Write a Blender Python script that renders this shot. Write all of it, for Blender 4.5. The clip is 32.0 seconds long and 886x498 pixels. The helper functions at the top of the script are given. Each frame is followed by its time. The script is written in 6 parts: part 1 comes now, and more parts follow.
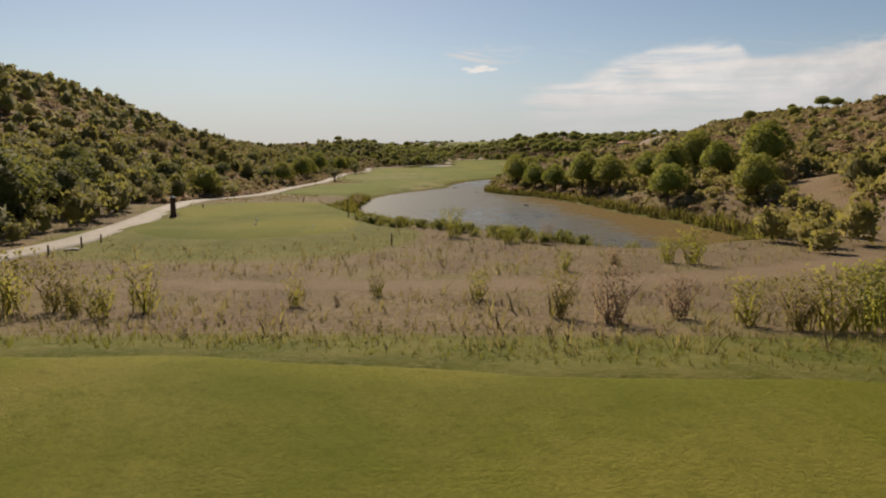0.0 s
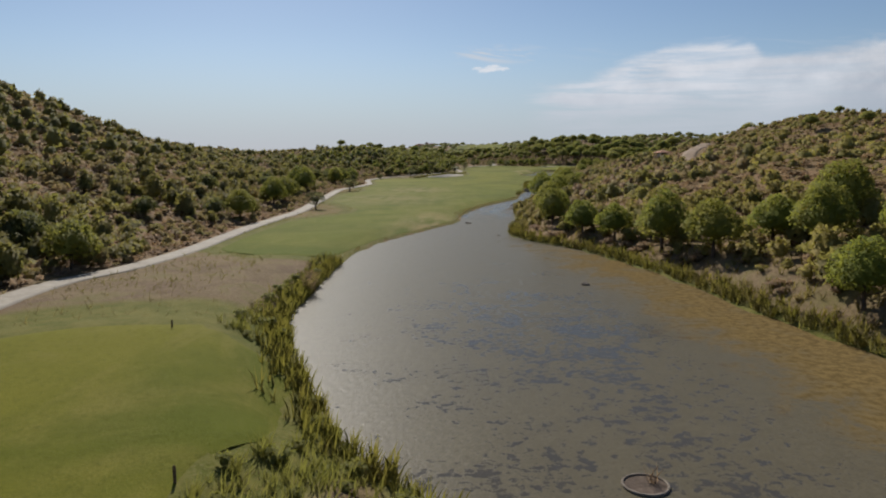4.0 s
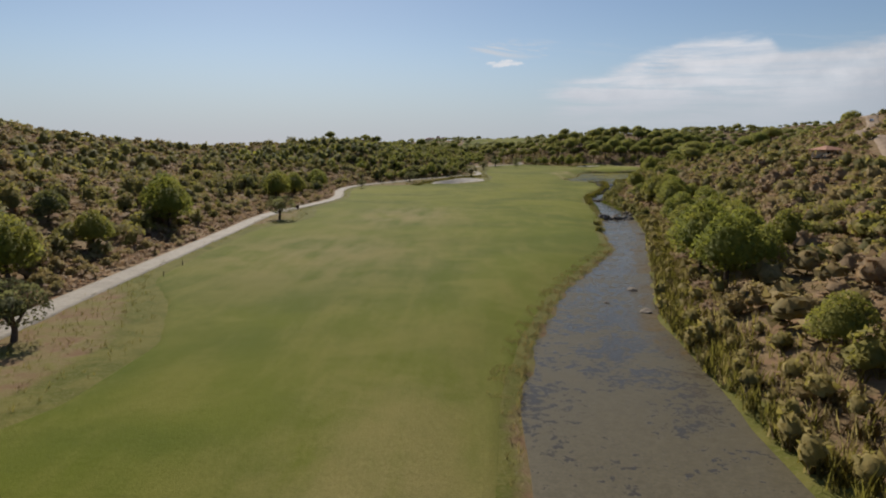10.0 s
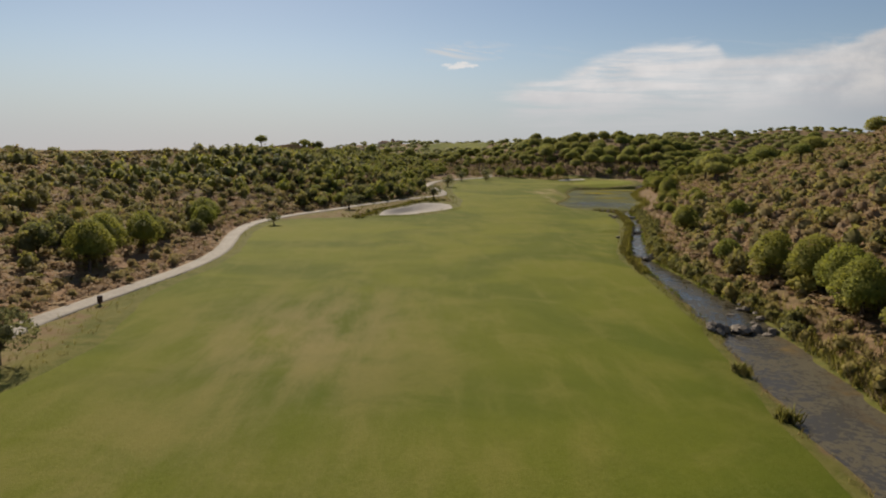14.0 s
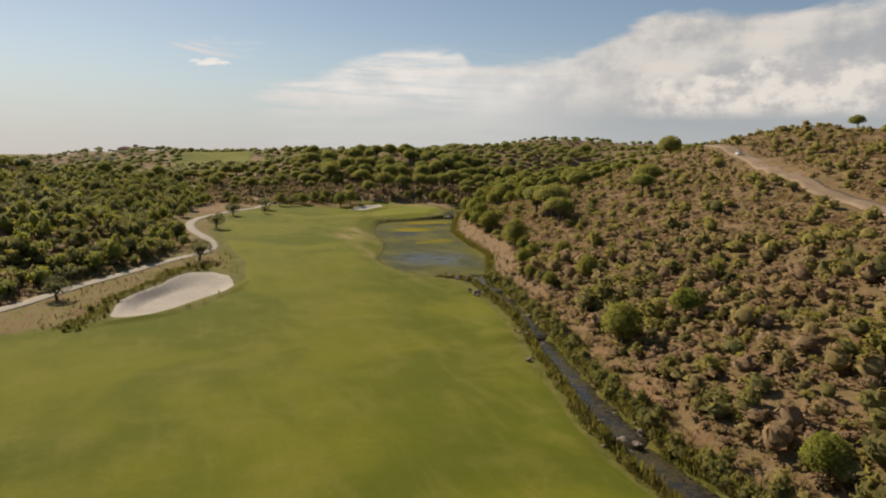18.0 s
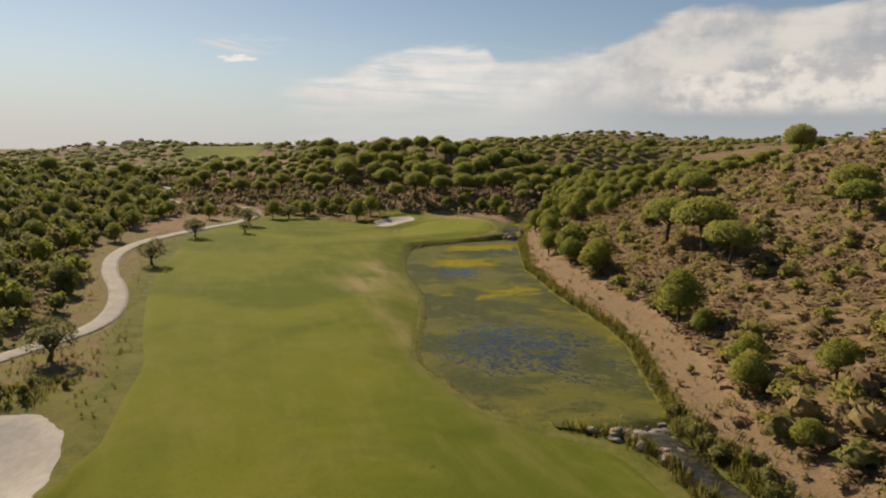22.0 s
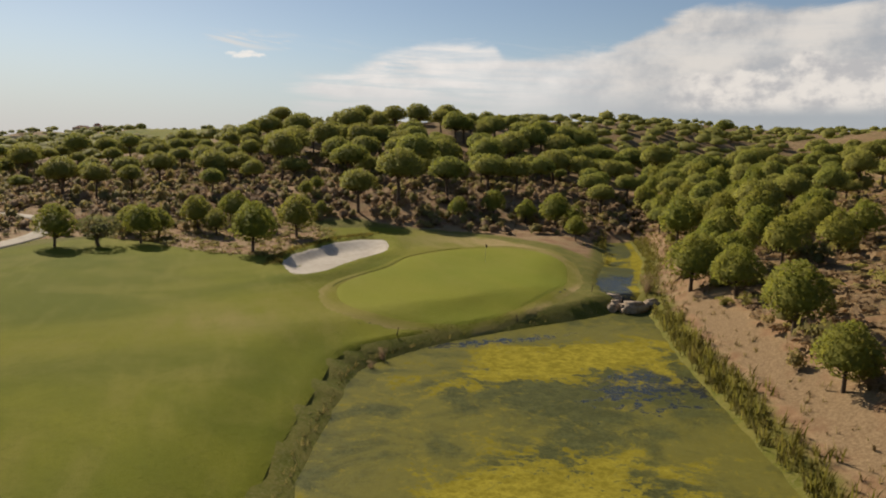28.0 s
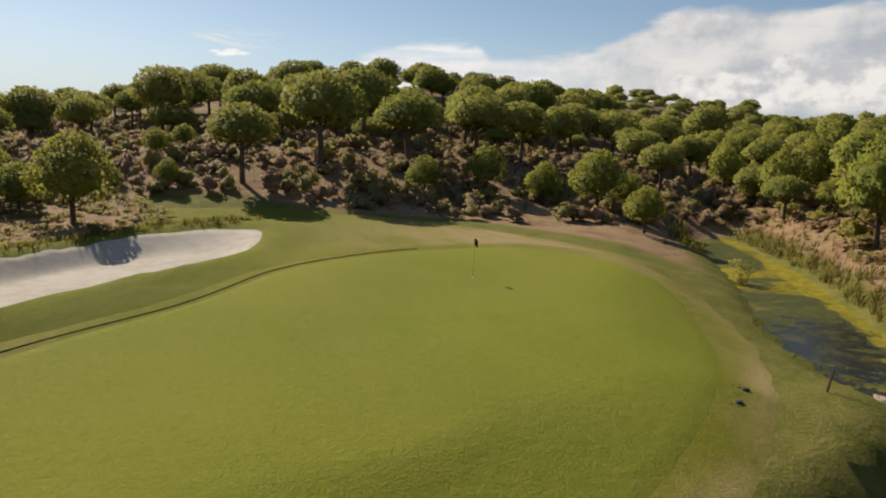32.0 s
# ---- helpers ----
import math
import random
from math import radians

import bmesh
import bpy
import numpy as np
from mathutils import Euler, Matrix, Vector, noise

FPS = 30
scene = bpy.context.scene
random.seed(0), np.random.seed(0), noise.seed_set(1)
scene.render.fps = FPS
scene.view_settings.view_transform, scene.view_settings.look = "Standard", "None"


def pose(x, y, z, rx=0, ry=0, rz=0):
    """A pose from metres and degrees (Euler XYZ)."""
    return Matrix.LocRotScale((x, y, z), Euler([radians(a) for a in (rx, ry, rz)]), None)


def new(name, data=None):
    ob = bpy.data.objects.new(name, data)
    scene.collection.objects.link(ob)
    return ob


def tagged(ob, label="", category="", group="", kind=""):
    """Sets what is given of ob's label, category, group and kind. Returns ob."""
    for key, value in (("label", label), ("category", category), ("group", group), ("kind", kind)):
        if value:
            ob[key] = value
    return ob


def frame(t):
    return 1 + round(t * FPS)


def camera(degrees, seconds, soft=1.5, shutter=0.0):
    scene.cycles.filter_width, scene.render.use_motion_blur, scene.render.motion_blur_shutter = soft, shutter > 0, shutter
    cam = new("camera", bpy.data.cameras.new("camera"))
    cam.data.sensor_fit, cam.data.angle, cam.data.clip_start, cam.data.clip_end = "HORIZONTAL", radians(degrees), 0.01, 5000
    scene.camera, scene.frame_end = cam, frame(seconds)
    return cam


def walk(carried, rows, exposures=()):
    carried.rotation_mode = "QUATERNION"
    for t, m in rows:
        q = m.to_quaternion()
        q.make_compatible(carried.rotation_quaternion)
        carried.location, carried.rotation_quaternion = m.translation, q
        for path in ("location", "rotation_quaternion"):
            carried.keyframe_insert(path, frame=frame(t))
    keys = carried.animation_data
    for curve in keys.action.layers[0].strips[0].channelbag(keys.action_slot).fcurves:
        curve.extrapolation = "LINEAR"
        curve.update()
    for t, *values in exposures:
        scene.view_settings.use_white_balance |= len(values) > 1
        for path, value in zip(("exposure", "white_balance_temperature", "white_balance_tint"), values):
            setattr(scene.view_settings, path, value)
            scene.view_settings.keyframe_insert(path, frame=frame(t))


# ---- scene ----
cam = camera(65.5, 32.0, soft=2.0)
METRES, EYE, TILT, LEAN, TURN = 560.0, 8.0, -7.6, 0.0, 0.0
ROWS = [
    (0.0, 0.0, 0.0, 0.0, 0.0, 0.0, -0.0),
    (0.5, 0.0002, 0.0036, 0.0019, 0.05, -0.04, -0.05),
    (1.0, 0.0, 0.0079, 0.004, 0.09, -0.07, -0.0),
    (1.5, -0.0003, 0.0153, 0.0068, 0.19, 0.02, 0.05),
    (2.0, -0.0006, 0.0253, 0.0099, 0.17, 0.02, 0.12),
    (2.5, -0.0007, 0.036, 0.0127, 0.11, -0.07, 0.13),
    (3.0, -0.0003, 0.0492, 0.0154, 0.48, -0.06, 0.05),
    (3.5, 0.0001, 0.0624, 0.0174, 0.68, 0.01, -0.03),
    (5.5, 0.0009, 0.1262, 0.0258, 1.63, -0.29, -0.32),
    (6.0, 0.0008, 0.1437, 0.0291, 1.81, -0.16, -0.35),
    (6.5, 0.0008, 0.1592, 0.0321, 2.11, -0.07, -0.43),
    (7.0, 0.0005, 0.1764, 0.0349, 2.05, -0.06, -0.47),
    (7.5, 0.0004, 0.1924, 0.037, 2.1, -0.06, -0.56),
    (8.0, 0.0002, 0.2099, 0.0395, 2.07, -0.12, -0.56),
    (8.5, 0.0, 0.2264, 0.0414, 2.18, -0.24, -0.68),
    (9.0, -0.0005, 0.2447, 0.0436, 2.09, -0.31, -0.59),
    (9.5, -0.0011, 0.2617, 0.0455, 2.02, -0.44, -0.59),
    (10.0, -0.002, 0.2806, 0.048, 1.92, -0.46, -0.52),
    (10.5, -0.0027, 0.2977, 0.0503, 1.82, -0.41, -0.57),
    (11.0, -0.0031, 0.3164, 0.0525, 1.76, -0.33, -0.56),
    (11.5, -0.0035, 0.3328, 0.0545, 1.78, -0.33, -0.62),
    (12.0, -0.0038, 0.3503, 0.0582, 1.87, -0.18, -0.74),
    (12.5, -0.004, 0.3656, 0.0617, 1.95, -0.09, -0.78),
    (13.0, -0.004, 0.3823, 0.0656, 2.06, -0.09, -0.86),
    (13.5, -0.0044, 0.3974, 0.0692, 0.55, -0.17, -0.65),
    (14.0, -0.0051, 0.4141, 0.0734, -1.73, -0.32, -0.35),
    (14.5, -0.0061, 0.4295, 0.077, -5.26, -0.42, 0.06),
    (15.0, -0.0074, 0.4451, 0.0807, -8.9, -0.53, 0.46),
    (15.5, -0.0086, 0.4587, 0.0841, -11.72, -0.52, 0.72),
    (17.5, -0.0074, 0.509, 0.1009, -19.63, -0.51, 1.81),
    (18.0, -0.0077, 0.525, 0.1042, -21.2, -0.53, 2.08),
    (18.5, -0.0055, 0.54, 0.1067, -20.77, -0.59, 1.91),
    (19.0, -0.0016, 0.5572, 0.1094, -20.11, -0.74, 1.76),
    (19.5, 0.0024, 0.5742, 0.1124, -19.71, -0.8, 1.72),
    (20.0, 0.007, 0.5939, 0.1163, -19.62, -0.84, 1.73),
    (20.5, 0.0116, 0.6131, 0.1189, -19.69, -0.75, 1.8),
    (21.0, 0.0174, 0.6331, 0.1207, -19.58, -0.79, 1.82),
    (21.5, 0.0235, 0.6505, 0.1212, -19.28, -0.81, 1.73),
    (22.0, 0.03, 0.6687, 0.1221, -19.21, -0.77, 1.67),
    (22.5, 0.0358, 0.6852, 0.1226, -19.09, -0.77, 1.62),
    (23.0, 0.0421, 0.703, 0.1241, -19.05, -0.73, 1.55),
    (23.5, 0.0479, 0.7197, 0.1256, -18.98, -0.73, 1.53),
    (24.0, 0.0541, 0.7377, 0.1269, -18.93, -0.69, 1.48),
    (24.5, 0.0598, 0.7541, 0.1278, -18.86, -0.71, 1.44),
    (25.0, 0.0658, 0.7712, 0.1289, -18.72, -0.71, 1.38),
    (25.5, 0.0711, 0.7867, 0.1297, -18.63, -0.7, 1.37),
    (26.0, 0.077, 0.8032, 0.1306, -18.51, -0.59, 1.4),
    (26.5, 0.0821, 0.8184, 0.1312, -18.46, -0.54, 1.42),
    (28.5, 0.1068, 0.8886, 0.1379, -18.87, -1.06, 1.04),
    (29.0, 0.1132, 0.9051, 0.1383, -19.26, -1.03, 1.09),
    (29.5, 0.1185, 0.9185, 0.138, -19.6, -1.04, 1.13),
    (30.0, 0.1237, 0.9311, 0.1374, -20.13, -1.1, 1.19),
    (30.5, 0.1281, 0.9411, 0.1366, -20.07, -1.06, 1.06),
    (31.0, 0.1323, 0.9508, 0.1357, -19.96, -1.18, 1.02),
    (31.5, 0.1348, 0.9568, 0.135, -19.93, -1.11, 1.01),
    (32.0, 0.1369, 0.9617, 0.1348, -19.93, -1.0, 1.02),
]
walk(cam, [(t, pose(0, 0, EYE, TILT, LEAN, TURN) @ pose(METRES * x, METRES * y, METRES * z, 90 + pitch, roll, yaw)) for t, x, y, z, yaw, pitch, roll in ROWS],
     exposures=((0.0, 0.15, 7050.0, 12.5), (1.0, 0.08, 6500.0, 11.5), (3.0, 0.05, 6050.0, 10.5), (6.0, 0.03, 6100.0, 10.5), (12.0, 0.02, 6400.0, 11.5), (15.0, 0.08, 6900.0, 11.5), (19.0, 0.22, 7150.0, 11.5), (24.0, 0.2, 7100.0, 11.5), (29.0, 0.25, 6950.0, 11.0), (30.0, 0.32, 6900.0, 10.5), (32.0, 0.4, 6750.0, 10.0)))

# ---- world, sun, exposure ----
SUN_AZ, SUN_EL = radians(16.0), radians(35.0)
sun_dir = Vector((-math.sin(SUN_AZ) * math.cos(SUN_EL), math.cos(SUN_AZ) * math.cos(SUN_EL), math.sin(SUN_EL)))
sun_data = bpy.data.lights.new("sun", "SUN")
sun_data.energy, sun_data.angle, sun_data.color = 4.7, radians(0.6), (1.0, 0.91, 0.77)
sun = new("sun", sun_data)
sun.matrix_basis = sun_dir.to_track_quat("Z", "Y").to_matrix().to_4x4()


class Nodes:
    """A small helper to write node trees."""

    def __init__(self, tree):
        self.tree = tree
        tree.nodes.clear()

    def add(self, kind, inputs=None, **settings):
        node = self.tree.nodes.new(kind)
        for key, value in settings.items():
            setattr(node, key, value)
        for key, value in (inputs or {}).items():
            if isinstance(value, bpy.types.NodeSocket):
                self.tree.links.new(value, node.inputs[key])
            else:
                node.inputs[key].default_value = value
        return node

    def math(self, op, a, b=0.0, c=0.0, clamp=False):
        return self.add("ShaderNodeMath", {0: a, 1: b, 2: c}, operation=op, use_clamp=clamp).outputs[0]

    def ramp(self, value, lo, hi, a=0.0, b=1.0):
        node = self.add("ShaderNodeMapRange", {0: value, 1: lo, 2: hi, 3: a, 4: b}, interpolation_type="SMOOTHSTEP")
        return node.outputs[0]

    def noise(self, vector, scale, detail=4.0, rough=0.55, distortion=0.0):
        return self.add("ShaderNodeTexNoise", {"Vector": vector, "Scale": scale, "Detail": detail, "Roughness": rough, "Distortion": distortion}).outputs[0]

    def mix(self, fac, a, b):
        node = self.add("ShaderNodeMix", data_type="RGBA")
        for socket, value in zip((node.inputs[0], node.inputs[6], node.inputs[7]), (fac, a, b)):
            if isinstance(value, bpy.types.NodeSocket):
                self.tree.links.new(value, socket)
            else:
                socket.default_value = value if not isinstance(value, tuple) else (*value, 1.0)[:4]
        return node.outputs[2]

    def attr(self, name):
        return self.add("ShaderNodeAttribute", attribute_name=name).outputs["Fac"]


world = bpy.data.worlds.new("sky")
scene.world = world
world.use_nodes = True
n = Nodes(world.node_tree)
sky = n.add("ShaderNodeTexSky", sky_type="NISHITA", sun_disc=False, sun_elevation=SUN_EL, sun_rotation=-SUN_AZ, altitude=100.0, air_density=1.0, dust_density=0.3, ozone_density=1.6)
way = n.add("ShaderNodeTexCoord").outputs["Generated"]
xyz = n.add("ShaderNodeSeparateXYZ", {0: way})
azimuth = n.math("ARCTAN2", xyz.outputs[0], xyz.outputs[1])
elevation = n.math("ARCSINE", xyz.outputs[2])
flat = n.add("ShaderNodeCombineXYZ", {0: azimuth, 1: n.math("MULTIPLY", elevation, 3.2), 2: 0.0}).outputs[0]
puff = n.add("ShaderNodeCombineXYZ", {0: azimuth, 1: n.math("MULTIPLY", elevation, 1.3), 2: 3.0}).outputs[0]
# the cloud bank: a long shield that steps up towards the right, ragged at its tip, with a grey base
steps = n.math("ADD", n.ramp(azimuth, 0.12, 0.32, 0.100, 0.152), n.math("ADD", n.ramp(azimuth, 0.388, 0.415, 0.0, -0.016), n.ramp(azimuth, 0.50, 0.69, 0.0, 0.058)))
curl = n.math("MULTIPLY_ADD", n.noise(flat, 11.0, 8.0, 0.62, 0.4), 0.05, -0.025)
inside = n.math("ADD", n.math("SUBTRACT", steps, elevation), n.math("MULTIPLY", curl, 0.8))
tip = n.math("ADD", azimuth, n.math("MULTIPLY_ADD", n.noise(streaked := n.add("ShaderNodeCombineXYZ", {0: n.math("MULTIPLY", azimuth, 0.6), 1: n.math("MULTIPLY", elevation, 7.0), 2: 11.0}).outputs[0], 9.0, 6.0, 0.6), 0.16, -0.08))
bank = n.math("MULTIPLY", n.ramp(inside, -0.002, 0.014), n.ramp(tip, 0.10, 0.165))
bank = n.math("MULTIPLY", bank, n.ramp(n.math("ADD", elevation, curl), 0.02, 0.085, 0.45, 1.0))
bank = n.math("MULTIPLY", bank, n.ramp(n.noise(streaked, 8.0, 8.0, 0.66, 0.4), 0.34, 0.6, n.ramp(azimuth, 0.16, 0.62, 0.12, 0.85), 1.0))
lit = n.math("MULTIPLY", n.ramp(n.noise(puff, 9.0, 8.0, 0.6), 0.34, 0.62, 0.15, 1.0), n.ramp(elevation, 0.045, 0.10, 0.0, 1.0))
grey = n.mix(n.ramp(azimuth, 0.40, 0.66), (6.5, 6.7, 7.0), (3.7, 4.1, 4.7))
bank_colour = n.mix(lit, grey, n.mix(n.ramp(azimuth, 0.45, 0.62), (8.3, 8.3, 8.4), (7.2, 7.1, 7.0)))
# heaped cumulus with crisp bright tops
heap = n.math("MULTIPLY_ADD", n.noise(puff, 10.0, 3.0, 0.5), 0.11, n.math("MULTIPLY_ADD", n.noise(puff, 38.0, 6.0, 0.6), 0.035, 0.052))
heap = n.math("MULTIPLY", n.ramp(n.math("SUBTRACT", heap, elevation), 0.0, 0.012), n.math("MULTIPLY", n.ramp(azimuth, 0.60, 0.68), n.ramp(elevation, 0.05, 0.072)))
heap_colour = n.mix(n.ramp(n.noise(puff, 24.0, 7.0, 0.6), 0.36, 0.6), (5.0, 5.15, 5.5), (7.9, 7.75, 7.6))
# wisps beside a small bright cloud
streaks = n.add("ShaderNodeCombineXYZ", {0: n.math("MULTIPLY", azimuth, 0.55), 1: n.math("MULTIPLY_ADD", elevation, 5.0, n.math("MULTIPLY", azimuth, 0.6)), 2: 7.0}).outputs[0]
wisp = n.math("MULTIPLY", n.ramp(n.noise(streaks, 20.0, 7.0, 0.66, 0.5), 0.46, 0.66), n.math("MULTIPLY", n.ramp(elevation, 0.125, 0.137), n.ramp(elevation, 0.158, 0.144)))
wisp = n.math("MULTIPLY", wisp, n.math("MULTIPLY", n.ramp(azimuth, -0.02, 0.03), n.ramp(azimuth, 0.14, 0.10, 0.1, 0.85)))
small = n.math("ADD", n.math("POWER", n.math("DIVIDE", n.math("SUBTRACT", azimuth, 0.052), 0.024), 2.0), n.math("POWER", n.math("DIVIDE", n.math("SUBTRACT", elevation, n.math("MULTIPLY_ADD", n.noise(flat, 40.0, 3.0), 0.012, 0.116)), 0.0045), 2.0))
small = n.ramp(n.math("ADD", small, n.math("MULTIPLY_ADD", n.noise(flat, 70.0, 5.0, 0.65), 3.2, -1.6)), 1.5, 0.1, 0.0, 0.9)
haze = n.ramp(elevation, 0.0, 0.16, 0.8, 0.0)
clear_sky = n.add("ShaderNodeVectorMath", {0: sky.outputs[0], 1: (0.78, 0.78, 0.80)}, operation="MULTIPLY").outputs[0]
base = n.mix(haze, clear_sky, (4.5, 5.1, 6.1))
base = n.mix(wisp, base, (7.2, 7.3, 7.4))
base = n.mix(bank, base, bank_colour)
base = n.mix(heap, base, heap_colour)
n.add("ShaderNodeOutputWorld", {0: n.add("ShaderNodeBackground", {0: n.mix(small, base, (9.0, 8.9, 8.8)), 1: 0.081}).outputs[0]})

# ---- materials ----


def material(name):
    m = bpy.data.materials.new(name)
    m.use_nodes = True
    return m, Nodes(m.node_tree)


def finish(n, colour, rough=0.9, bump=None, strength=0.4, distance=0.05, spec=0.2, metallic=0.0):
    inputs = {"Base Color": colour, "Roughness": rough, "Specular IOR Level": spec, "Metallic": metallic}
    if bump is not None:
        inputs["Normal"] = n.add("ShaderNodeBump", {"Height": bump, "Strength": strength, "Distance": distance}).outputs[0]
    shader = n.add("ShaderNodeBsdfPrincipled", inputs)
    n.add("ShaderNodeOutputMaterial", {0: shader.outputs[0]})


def place(n):
    return n.add("ShaderNodeTexCoord").outputs["Object"]


def ground_material():
    m, n = material("dry_ground")
    at = place(n)
    big, mid, fine = n.noise(at, 0.05, 5), n.noise(at, 0.45, 6, 0.65), n.noise(at, 5.0, 6, 0.7)
    coarse = n.noise(at, 0.16, 6, 0.7, 0.5)
    soil = n.mix(n.ramp(mid, 0.32, 0.68), (0.20, 0.118, 0.064), (0.34, 0.21, 0.118))
    straw = n.mix(n.ramp(fine, 0.3, 0.7), (0.21, 0.145, 0.075), (0.33, 0.24, 0.135))
    dry = n.mix(n.ramp(n.math("ADD", mid, n.math("MULTIPLY", coarse, 0.7)), 0.72, 0.98), soil, straw)
    scrub = n.mix(n.ramp(n.math("ADD", n.math("MULTIPLY", mid, 0.6), n.math("MULTIPLY", fine, 0.4)), 0.4, 0.6), (0.14, 0.098, 0.045), (0.25, 0.165, 0.085))
    cover = n.math("MULTIPLY", n.ramp(n.math("ADD", coarse, n.math("MULTIPLY_ADD", fine, 0.7, -0.35)), 0.36, 0.54), n.attr("scrub"))
    dry = n.mix(cover, dry, scrub)
    tufts = n.noise(at, 0.5, 7, 0.72, 0.4)
    low_growth = n.math("MULTIPLY", n.ramp(n.math("ADD", tufts, n.math("MULTIPLY_ADD", coarse, 0.5, -0.25)), 0.44, 0.56), n.attr("scrub"))
    dry = n.mix(n.math("MULTIPLY", low_growth, 0.9), dry, n.mix(n.ramp(fine, 0.35, 0.65), (0.135, 0.096, 0.045), (0.22, 0.16, 0.075)))
    pale = n.math("MULTIPLY", n.ramp(n.noise(at, 0.8, 5, 0.7), 0.58, 0.68), n.attr("scrub"))
    dry = n.mix(n.math("MULTIPLY", pale, 0.6), dry, (0.30, 0.21, 0.135))
    grass = n.mix(n.ramp(mid, 0.3, 0.7), (0.09, 0.10, 0.012), (0.17, 0.15, 0.035))
    grass = n.mix(n.ramp(fine, 0.45, 0.75), grass, (0.19, 0.17, 0.06))
    edge = n.math("ADD", n.attr("green"), n.math("MULTIPLY_ADD", mid, 0.9, -0.45))
    col = n.mix(n.ramp(edge, 0.3, 0.7), dry, grass)
    bare = n.mix(n.ramp(fine, 0.3, 0.7), (0.17, 0.11, 0.06), (0.29, 0.205, 0.115))
    edge = n.math("ADD", n.attr("bare"), n.math("MULTIPLY_ADD", mid, 1.3, -0.65))
    col = n.mix(n.ramp(edge, 0.35, 0.75), col, bare)
    meadow = n.mix(n.ramp(n.math("ADD", n.math("MULTIPLY", fine, 0.6), n.math("MULTIPLY", coarse, 0.4)), 0.4, 0.6), (0.13, 0.092, 0.047), (0.25, 0.182, 0.102))
    meadow = n.mix(n.math("MULTIPLY", n.ramp(coarse, 0.5, 0.65), 0.7), meadow, (0.135, 0.12, 0.036))
    meadow = n.mix(n.math("MULTIPLY", n.ramp(n.noise(at, 0.13, 6, 0.7, 0.6), 0.48, 0.62), 0.75), meadow, n.mix(n.ramp(fine, 0.35, 0.65), (0.10, 0.066, 0.04), (0.20, 0.135, 0.085)))
    meadow = n.mix(n.math("MULTIPLY", n.ramp(edge, 0.4, 0.7), 0.7), meadow, (0.22, 0.155, 0.095))
    col = n.mix(n.math("MULTIPLY", n.attr("meadow"), n.ramp(n.attr("green"), 0.75, 0.45)), col, meadow)
    finish(n, col, 0.95, n.math("ADD", mid, n.math("MULTIPLY", fine, 0.4)), 0.7, 0.25, 0.1)
    return m


def turf_material(name, dark, light, tan, blotch=0.5):
    """Mown turf: broad green and tan drifts, streaks along the mowing, thatch and blade grain."""
    m, n = material(name)
    at = place(n)
    big, mid, fine = n.noise(at, 0.035, 5, 0.55, 0.8), n.noise(at, 0.11, 6, 0.62, 0.4), n.noise(at, 11.0, 5, 0.75)
    stretched = n.add("ShaderNodeMapping", {"Vector": at, "Rotation": (0, 0, 0.15), "Scale": (0.35, 0.07, 1.0)}).outputs[0]
    streak = n.noise(stretched, 1.0, 6, 0.62)
    col = n.mix(n.ramp(big, 0.36, 0.62), dark, light)
    col = n.mix(n.math("MULTIPLY", n.attr("lush"), 0.5), col, tuple(v * k for v, k in zip(dark, (0.82, 0.95, 0.9))))
    col = n.mix(n.math("MULTIPLY", n.ramp(mid, 0.46, 0.68), blotch), col, tan)
    col = n.mix(n.math("MULTIPLY", n.ramp(streak, 0.48, 0.72), blotch), col, tan)
    col = n.mix(n.ramp(n.noise(at, 0.06, 5, 0.6, 0.5), 0.5, 0.66, 0.0, blotch), col, dark)
    thatch = n.noise(at, 2.2, 6, 0.7)
    col = n.mix(n.ramp(thatch, 0.5, 0.75, 0.0, blotch * 0.8), col, tuple(v * 0.66 for v in dark))
    col = n.mix(n.math("MULTIPLY", n.attr("worn"), n.ramp(n.math("ADD", streak, n.math("MULTIPLY", mid, 0.5)), 0.5, 0.85)), col, (0.36, 0.265, 0.13))
    col = n.mix(n.ramp(fine, 0.35, 0.75, 0.0, 0.2 + 0.5 * blotch), col, tuple(v * 0.6 for v in dark))
    clod = n.math("ADD", fine, n.math("MULTIPLY", thatch, 1.4))
    finish(n, col, 0.9, clod, 0.75, 0.07, 0.06)
    return m


def plain_material(name, a, b, scale=3.0, rough=0.85, bump=0.3, spec=0.25, metallic=0.0):
    m, n = material(name)
    at = place(n)
    fine, wide = n.noise(at, scale, 6, 0.65), n.noise(at, scale * 0.13, 4)
    col = n.mix(n.ramp(n.math("ADD", n.math("MULTIPLY", fine, 0.6), n.math("MULTIPLY", wide, 0.4)), 0.35, 0.65), a, b)
    finish(n, col, rough, fine, bump, 0.03, spec, metallic)
    return m


